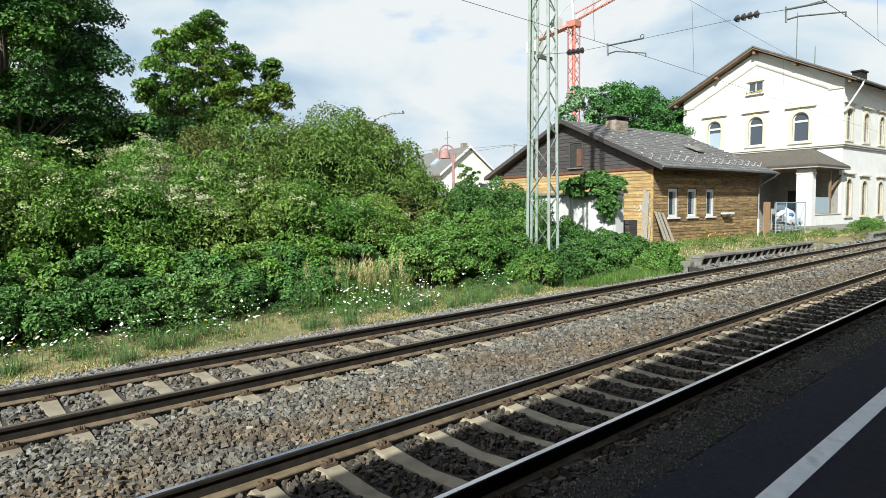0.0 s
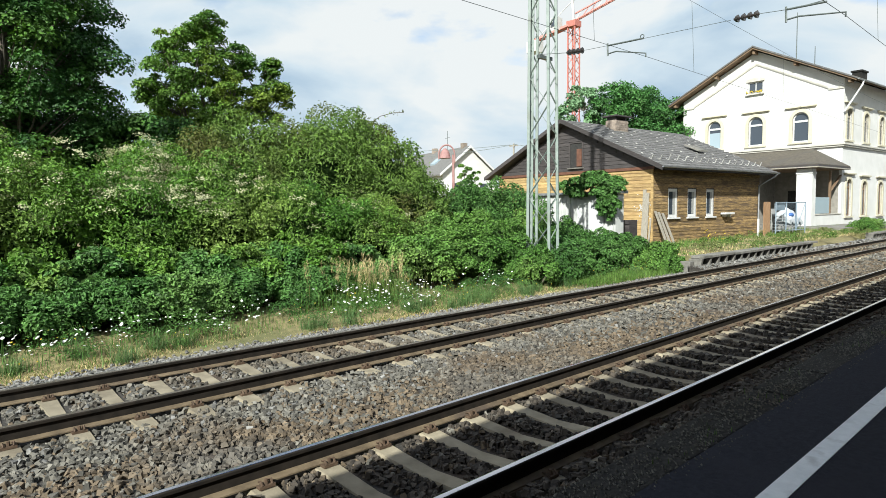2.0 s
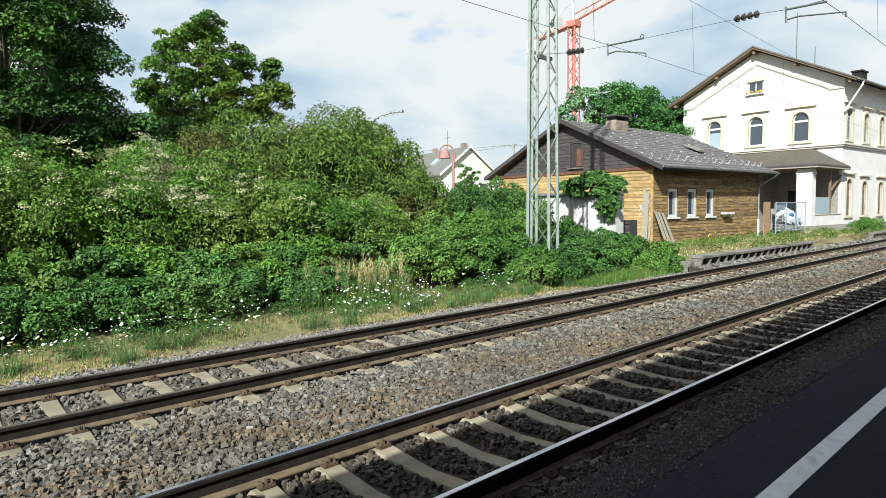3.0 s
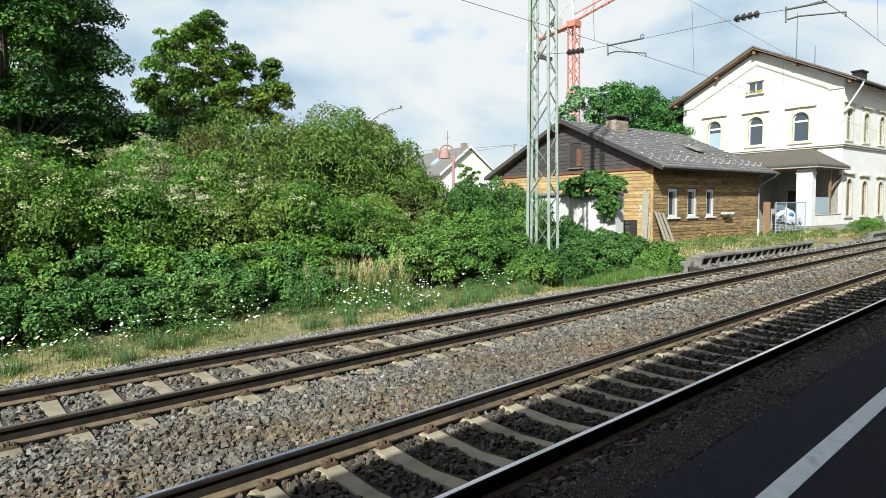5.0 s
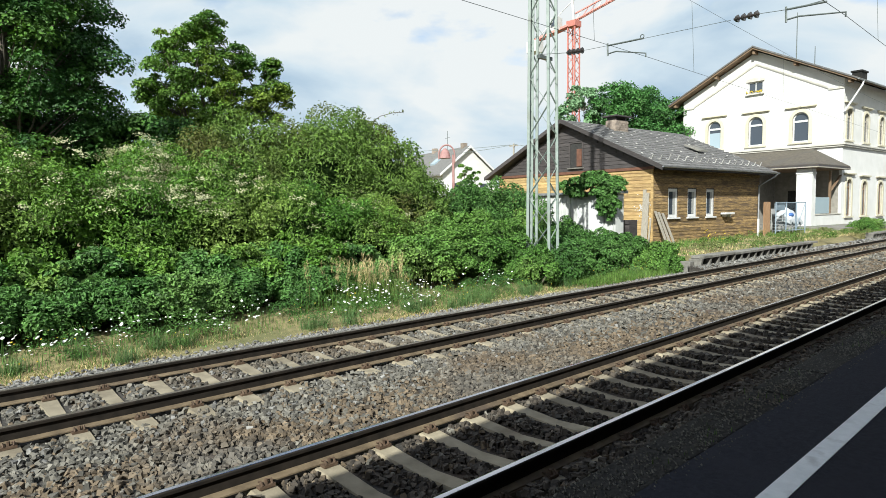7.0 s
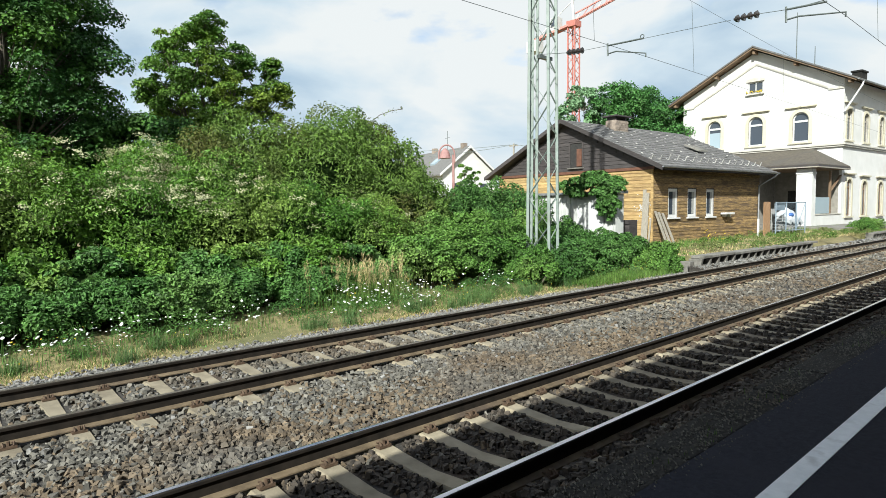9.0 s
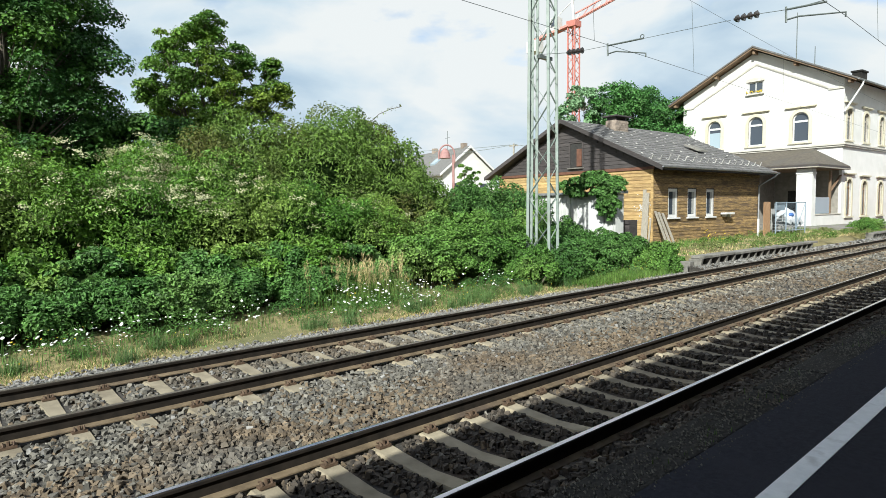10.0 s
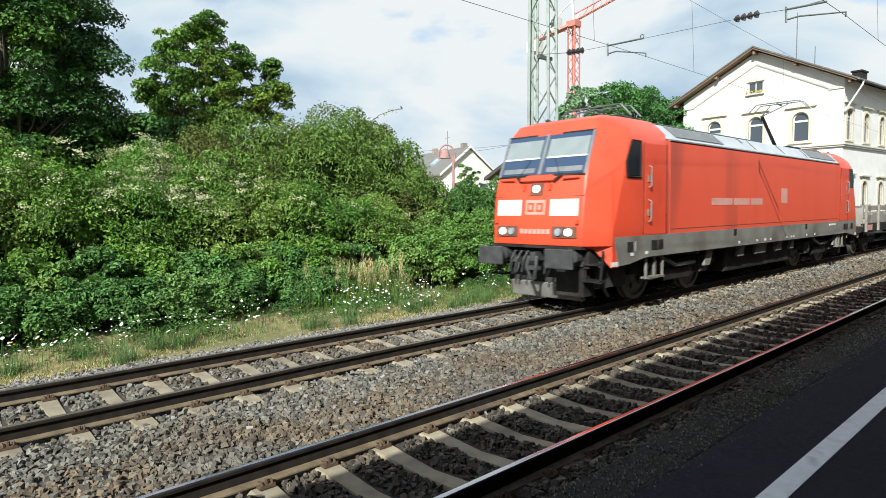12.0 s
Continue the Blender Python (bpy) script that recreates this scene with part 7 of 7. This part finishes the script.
    tree("far_tree", "full dark green tree behind the outbuilding", (55.2, 31.0, 0.36), 6.0, ((54.6, 31.6, 9.5), (4.8, 3.9, 4.7)), 40000, 0.21, M_LEAF_FAR, 304, 110, 0.25, (0.18, 0.3), low=-0.9)
    tree("far_tree", "broad dark green tree behind the station gable", (58.5, 28.2, 0.36), 5.0, ((58.2, 28.9, 8.2), (3.9, 2.8, 4.1)), 28000, 0.21, M_LEAF_FAR, 305, 90, 0.25, (0.18, 0.3), low=-0.9)
    tree("pale_tree", "thin pale silver-leaved tree", (51.3, 34.3, 0.36), 6.5, ((51.2, 34.6, 10.0), (3.4, 2.8, 4.5)), 11000, 0.26, M_LEAF_PALE, 306, 50, 0.18, (0.12, 0.22), low=-0.8)
    tree("garden_tree", "small bushy tree before the white house", (44.7, 44.3, 0.36), 3.0, ((44.7, 44.4, 4.7), (0.85, 0.85, 2.2)), 3500, 0.24, M_LEAF_BRIGHT, 307, 16, 0.14, low=-0.8)
    tree("garden_tree", "small round garden tree before the white house", (45.9, 44.1, 0.36), 3.0, ((45.9, 44.2, 4.5), (0.7, 0.7, 1.7)), 2400, 0.24, M_LEAF_BRIGHT, 308, 12, 0.12, low=-0.8)
    for k, (x, y) in enumerate(((26, 34), (31, 37), (36, 36), (40, 38), (21, 33))):
        tree("hedge_tree", "dense green hedge tree in the gardens behind", (x, y, 0.36), 1.2, ((x, y, 1.7), (2.9, 2.0, 1.9)), 4500, 0.26, M_LEAF_IVY, 320 + k, 22, 0.12, low=-0.8)
    # distant belt of woods that closes the horizon
    rg = np.random.default_rng(77)
    blobs = []
    for k in range(150):
        a = radians(-40 + 200 * k / 150)
        d = rg.uniform(150, 190)
        blobs.append(((d * math.cos(a), d * math.sin(a), rg.uniform(0, 3)), (rg.uniform(6, 10), rg.uniform(6, 10), rg.uniform(4, 7))))
    p, nn = crown_points(blobs, 11000, rg)
    v, f = leaf_arrays(p, nn, rg.uniform(0.8, 1.8, len(p)), rg, 0.8)
    tagged(new("far_woods", fast_mesh("far_woods", v, f, [M_LEAF_FAR])), "distant belt of green woods", "woods", kind="stuff")


def build_grass():
    """Verge grass, dry stalks, wild flowers and platform weeds, each as one mass."""
    rng = np.random.default_rng(50)

    def blades(name, label, x, y, h, width, mat, base=None, lean=0.35):
        n = len(x)
        z = np.array([ground_z(q) for q in y]) if base is None else base
        a = rng.uniform(0, 2 * np.pi, n)
        dx, dy = np.cos(a), np.sin(a)
        bend = rng.uniform(0.05, lean, n) * h
        v = np.empty((n, 5, 3))
        w = width * rng.uniform(0.6, 1.3, n)
        c = np.stack([x, y, z - 0.02], 1)
        side = np.stack([-dy, dx, np.zeros(n)], 1) * w[:, None] * 0.5
        mid = c + np.stack([dx * bend * 0.35, dy * bend * 0.35, h * 0.55], 1)
        tip = c + np.stack([dx * bend, dy * bend, h], 1)
        v[:, 0], v[:, 1], v[:, 2], v[:, 3], v[:, 4] = c - side, c + side, mid + side * 0.7, mid - side * 0.7, tip
        i = np.arange(n)[:, None] * 5
        f = np.concatenate([i + np.array([[0, 1, 2]]), i + np.array([[0, 2, 3]]), i + np.array([[3, 2, 4]])], 0)
        tagged(new(name, fast_mesh(name, v.reshape(-1, 3), f, [mat])), label, "grass", kind="stuff")

    n = 17000
    x = rng.uniform(-1, 24, n)
    y = 9.95 + np.abs(rng.normal(0, 0.75, n))
    blades("verge_grass", "short sun-dried green grass along the verge", x, y, rng.uniform(0.03, 0.20, n) * np.clip((y - 9.8) * 0.9, 0.2, 1.2), 0.012, M_GRASS, lean=0.9)
    n = 17000
    x = rng.uniform(-1, 20, n)
    y = 9.9 + np.abs(rng.normal(0, 0.6, n))
    blades("dry_grass", "straw-coloured dry grass at the ballast edge", x, y, rng.uniform(0.02, 0.075, n), 0.010, M_GRASS_DRY, lean=1.6)
    cx = rng.uniform(0, 22, 30)
    cy = 10.2 + rng.uniform(0, 0.5, 30)
    k = rng.integers(0, 30, 6000)
    blades("grass_tufts", "tall upright tufts of green weeds", cx[k] + rng.normal(0, 0.10, 6000), cy[k] + rng.normal(0, 0.08, 6000), rng.uniform(0.06, 0.36, 6000), 0.008, M_TUFT, lean=1.3)
    # plumed dry grass: thin stalks with feathery heads
    hx, hy, hh = rng.normal(8.5, 0.75, 70), rng.normal(11.45, 0.2, 70), rng.uniform(0.55, 1.1, 70)
    feet = np.array([ground_z(q) for q in hy])
    blades("tall_dry_grass", "tall dry grass stalks among the nettles", hx, hy, hh, 0.008, M_GRASS_DRY, lean=0.2)
    k = np.repeat(np.arange(70), 34)
    m = len(k)
    blades("grass_plumes", "feathery straw-coloured plumes of tall grass", hx[k] + rng.normal(0, 0.022, m), hy[k] + rng.normal(0, 0.022, m), rng.uniform(0.04, 0.10, m), 0.007, M_GRASS_DRY, base=feet[k] + hh[k] * rng.uniform(0.68, 1.0, m), lean=1.2)
    k = rng.integers(0, 70, 1500)
    blades("plume_grass_leaves", "pale green blades at the foot of the tall grass", hx[k] + rng.normal(0, 0.15, 1500), hy[k] + rng.normal(0, 0.12, 1500), rng.uniform(0.25, 0.8, 1500), 0.011, M_GRASS, lean=0.5)
    n = 26000
    x, y = rng.uniform(21.4, 56, n), 9.75 + rng.random(n) ** 0.8 * 4.3
    keep = (noise_mask(x, y) > -0.10)
    x, y = x[keep], y[keep]
    blades("platform_weeds", "patchy weeds on the disused platform", x, y, rng.uniform(0.04, 0.26, len(x)) * np.interp(y, [9.9, 12, 13.9], [0.4, 0.8, 1.4]), 0.022, M_GRASS, base=np.full(len(x), 0.29))
    n = 9000
    x, y = rng.uniform(21.4, 46, n), 9.7 + rng.random(n) * 4.3
    blades("dry_platform_grass", "dry straw-coloured grass on the disused platform", x, y, rng.uniform(0.03, 0.14, n), 0.018, M_GRASS_DRY, base=np.full(n, 0.28), lean=1.3)
    clumps = [((rng.uniform(22, 46), 9.6 + rng.random() ** 1.4 * 3.6, 0.36), (rng.uniform(0.15, 0.4), rng.uniform(0.12, 0.3), rng.uniform(0.1, 0.3))) for _ in range(70)]
    p, nn = crown_points(clumps, 8000, rng, up=0.6)
    v, f = leaf_arrays(p, nn, rng.uniform(0.05, 0.10, len(p)), rng, 0.5)
    tagged(new("platform_herbs", fast_mesh("platform_herbs", v, f, [M_GRASS])), "leafy herbs breaking over the old platform edge", "weeds", kind="stuff")
    n = 9000
    x = rng.uniform(15, 23, n)
    y = 9.85 + rng.random(n) * 1.6
    blades("bank_grass", "tall green grass at the end of the old platform", x, y, rng.uniform(0.04, 0.24, n), 0.013, M_GRASS, base=np.full(n, -0.25) + np.interp(y, [9.85, 10.6], [0, 0.1]))
    n = 500
    x = rng.uniform(2, 16, n)
    y = 1.66 + np.abs(rng.normal(0, 0.12, n))
    keep = (noise_mask(x * 3, y * 3) > 0.12)
    blades("kerb_weeds", "small weeds in the platform kerb joint", x[keep], y[keep], rng.uniform(0.02, 0.08, keep.sum()), 0.008, M_GRASS, base=np.full(keep.sum(), 0.38))

    clumps = []
    for k in range(170):
        y = 10.2 + rng.random() ** 0.6 * 1.15
        r = rng.uniform(0.08, 0.17) * (0.8 + 0.75 * (y - 10.2))
        clumps.append(((rng.uniform(0.3, 21), y, ground_z(y) + r * 0.6), (r * 1.3, r, r * rng.uniform(0.8, 1.6))))
    p, nn = crown_points(clumps, 26000, rng, up=0.6)
    v, f = leaf_arrays(p, nn, rng.uniform(0.025, 0.055, len(p)), rng, 0.4)
    tagged(new("verge_weeds", fast_mesh("verge_weeds", v, f, [M_LEAF_NETTLE])), "low leafy green weeds scattered along the verge", "weeds", kind="stuff")

    def blooms(name, label, centres, size, mat, heads, low=0.12, high=0.5):
        g_v, g_f, g_m = [], [], []
        for cx, cy in centres:
            for _ in range(heads):
                x, y = cx + rng.normal(0, 0.26), cy + rng.normal(0, 0.16)
                foot = ground_z(y)
                z = foot + rng.uniform(low, high)
                r = size * rng.uniform(0.5, 1.3)
                k = len(g_v)
                tilt = rng.normal(0, 0.3, 2) + np.array([0.12, 0.22])
                ring = [(x + r * math.cos(q), y + r * math.sin(q), z + r * (tilt[0] * math.cos(q) + tilt[1] * math.sin(q))) for q in np.linspace(0, 2 * math.pi, 8)[:-1]]
                g_v += ring + [(x, y, z + r * 0.35), (x - 0.004, y, foot), (x + 0.004, y, foot), (x, y, z)]
                g_f += [(k + i, k + (i + 1) % 7, k + 7) for i in range(7)] + [(k + 8, k + 9, k + 10)]
                g_m += [0] * 7 + [1]
        tagged(new(name, fast_mesh(name, np.array(g_v), np.array(g_f), [mat, M_LEAF_NETTLE], g_m)), label, "wild flowers", kind="stuff")

    blooms("white_wildflowers", "white flat-topped wild flowers on the verge", [(rng.uniform(0.9, 4.9), rng.uniform(10.55, 11.0)) for _ in range(16)] + [(rng.uniform(7.6, 9.8), rng.uniform(10.5, 11.1)) for _ in range(16)] + [(rng.uniform(5, 13), rng.uniform(10.5, 11.0)) for _ in range(14)], 0.024, M_PETAL_WHITE, 7, 0.16, 0.58)
    blooms("yellow_wildflowers", "yellow ragwort flowers on the verge", [(rng.uniform(1, 14), rng.uniform(10.4, 11.0)) for _ in range(16)] + [(rng.uniform(15, 21), rng.uniform(10.2, 11.0)) for _ in range(8)], 0.013, M_PETAL_YELLOW, 6)
    blooms("yellow_platform_flowers", "yellow ragwort on the disused platform", [(rng.uniform(30, 38), rng.uniform(12.2, 13.6)) for _ in range(14)], 0.03, M_PETAL_YELLOW, 8, 0.15, 0.7)


def noise_mask(x, y):
    return np.array([noise.noise(Vector((a * 0.6, b * 0.9, 3.1))) for a, b in zip(x, y)])


build_vegetation()
build_grass()


def build_shoot():
    """A long arching shoot that sways above the willow mound; its foot is the pivot."""
    t = thing("bramble_shoot", "thin arching leafy shoot above the willow shrub", "shoot")
    tip = [Vector(q) for q in ((0, 0, -0.6), (0, 0, 0), (0.33, -0.30, 0.28), (0.64, -0.62, 0.37), (0.88, -0.85, 0.37))]
    part("stem", Geo().path(tip, 0.011, 5), M_BARK, t)
    rng = np.random.default_rng(61)
    k = rng.random(46)
    pts = np.array([tip[1 + min(int(q * 3), 2)].lerp(tip[2 + min(int(q * 3), 2)], (q * 3) % 1) for q in k]) + rng.normal(0, 0.035, (46, 3))
    nn = rng.normal(size=(46, 3)) + np.array([0, 0, 0.8])
    nn /= np.linalg.norm(nn, axis=1, keepdims=True)
    v, f = leaf_arrays(pts, nn, rng.uniform(0.05, 0.10, 46), rng, 0.45)
    part("leaves", fast_mesh("leaves", v, f, [M_LEAF_WILLOW]), M_LEAF_WILLOW, t)
    return t


SHOOT = build_shoot()


# ---- ballast stones ----
def build_ballast():
    """Broken stone laid over the bed, denser and finer near the platform."""
    rng = np.random.default_rng(9)
    parts_v, mat_i = [], []

    def field(n, xa, xb, ya, yb, s0, s1, power=1.0):
        x = xa + (xb - xa) * rng.random(n) ** power
        y = rng.uniform(ya, yb, n)
        return x, y, rng.uniform(s0, s1, n)

    sets = [field(4500, 1.0, 14, 1.98, 2.9, 0.03, 0.06), field(30000, -0.5, 9, 2.1, 6.6, 0.03, 0.068), field(26000, 0.0, 12, 6.4, 9.95, 0.03, 0.066), field(22000, 9, 26, 2.4, 9.95, 0.045, 0.075, 1.4), field(6000, 24, 48, 5.0, 9.6, 0.07, 0.11), field(3500, -9, -0.4, 2.1, 9.95, 0.05, 0.085), field(9000, -0.5, 24, 9.0, 10.1, 0.03, 0.052)]
    x = np.concatenate([s[0] for s in sets])
    y = np.concatenate([s[1] for s in sets])
    s = np.concatenate([q[2] for q in sets])
    # keep sleepers and rails clear
    keep = np.ones(len(x), bool)
    for centre, first in ((FAR_Y, 1.52), (NEAR_Y, 2.92)):
        off = np.abs((x - first + 0.3) % 0.6 - 0.3)
        inside = np.abs(y - centre) < np.where(rng.random(len(x)) < 0.35, 1.0, 1.28)
        keep &= ~(inside & (off < 0.135) & (y > NEAR_Y - 1.0))
        keep &= ~(np.abs(np.abs(y - centre) - 0.7525) < 0.10)
    x, y, s = x[keep], y[keep], s[keep]
    z = np.array([ground_z(q) for q in y]) + rng.uniform(-0.022, 0.034, len(x))
    z += np.where(x > 20.9, np.interp(y, [8.8, 9.3, 9.66], [0.0, 0.17, 0.20]), 0.0)
    for centre in (FAR_Y, NEAR_Y):
        z += np.where(np.abs(y - centre) < 1.3, 0.012, 0.0)
    z += np.interp(y, [2.0, 2.75, 2.85, 2.88], [0.10, 0.075, 0.06, 0.0])
    base = np.array([(-1, -1, -1), (1, -1, -1), (1, 1, -1), (-1, 1, -1), (-1, -1, 1), (1, -1, 1), (1, 1, 1), (-1, 1, 1)], float)
    n = len(x)
    v = base[None] * rng.uniform(0.55, 1.15, (n, 8, 3)) * np.stack([s * rng.uniform(0.7, 1.2, n), s * rng.uniform(0.5, 0.9, n), s * rng.uniform(0.5, 0.9, n)], 1)[:, None] * 0.64
    v[:, 4:, :2] *= rng.uniform(0.5, 0.85, (n, 1, 1))
    a, b = rng.uniform(0, 6.283, n), rng.normal(0, 0.75, n)
    ca, sa, cb, sb = np.cos(a)[:, None], np.sin(a)[:, None], np.cos(b)[:, None], np.sin(b)[:, None]
    vx, vy, vz = v[..., 0], v[..., 1] * cb - v[..., 2] * sb, v[..., 1] * sb + v[..., 2] * cb
    v = np.stack([vx * ca - vy * sa + x[:, None], vx * sa + vy * ca + y[:, None], vz + z[:, None]], -1)
    quad = np.array([(4, 5, 6, 7), (0, 1, 5, 4), (1, 2, 6, 5), (2, 3, 7, 6), (3, 0, 4, 7)])
    f = (np.arange(n)[:, None, None] * 8 + quad[None]).reshape(-1, 4)
    rusty = (rng.random(n) < np.interp(y, [2, 3.5, 4.6, 5.6, 6.2, 10], [0.5, 0.75, 0.92, 0.75, 0.12, 0.06])).astype(int)
    # shade put into stone colour, strongest next to the platform
    rusty = np.where(rng.random(n) < np.interp(y, [2, 3.0, 4.2, 4.9, 5.3], [1.0, 0.9, 0.75, 0.25, 0.0]), 2, rusty)
    rusty = np.where(rng.random(n) < np.interp(y, [5.5, 6.4, 8.7, 9.2], [0.0, 0.08, 0.12, 0.85]), 3, rusty)
    ob = new("ballast", fast_mesh("ballast", v.reshape(-1, 3), f, [M_STONE, M_STONE_RUSTY, M_STONE_SHADE, M_STONE_PALE], np.repeat(rusty, 5)))
    tagged(ob, "grey and rusty brown crushed-stone track ballast", "ballast", kind="stuff")


build_ballast()


def build_kerb_grit():
    """Loose grit and crumbled asphalt on the platform kerb."""
    rng = np.random.default_rng(19)
    n = 5000
    x, y = rng.uniform(2.5, 17, n), np.clip(rng.normal(1.80, 0.12, n), 1.55, 2.0)
    s = rng.uniform(0.004, 0.013, n)
    base = np.array([(-1, -1, -0.5), (1, -1, -0.6), (0.2, 1.1, -0.5), (0, 0, 0.9)])
    v = base[None] * rng.uniform(0.6, 1.2, (n, 4, 3)) * s[:, None, None] + np.stack([x, y, np.full(n, 0.38)], 1)[:, None]
    f = (np.arange(n)[:, None, None] * 4 + np.array([(0, 2, 1), (0, 1, 3), (1, 2, 3), (2, 0, 3)])[None]).reshape(-1, 3)
    tagged(new("kerb_grit", fast_mesh("kerb_grit", v.reshape(-1, 3), f, [M_STONE])), "loose grit on the platform kerb", "grit", kind="stuff")


build_kerb_grit()


# ---- what moves: the train runs in from the far end, braking slightly ----
def train_x(t):
    s = 12.0 - t
    return 9.58 + 20.9 * s + 0.35 * s * s


def motions():
    ticks = [k / 10 for k in range(121)]
    walk(LOCO, [(t, pose(train_x(t), FAR_Y, 0)) for t in ticks])
    walk(WAGON, [(t, pose(train_x(t) + LOCO_L, FAR_Y, 0)) for t in ticks])
    sway = [(0, 0), (0.8, 2), (1.5, 2), (2.5, 1), (4, 5), (5.5, 9), (6.5, 1), (8, 5), (9.5, 8), (10.5, 12), (11.3, 8), (12, 7)]
    walk(SHOOT, [(t, Matrix.Translation((12.14, 16.41, 4.82)) @ Matrix.Rotation(radians(-a), 4, Vector((0.68, 0.73, 0.0)))) for t, a in sway])
    fine = [k / 30 for k in range(361)]
    for wheel, x, r in WHEELS:
        walk(wheel, [(t, Matrix.Translation((x, 0, r)) @ Matrix.Rotation((train_x(t) - train_x(0)) / r, 4, "Y")) for t in fine])


motions()
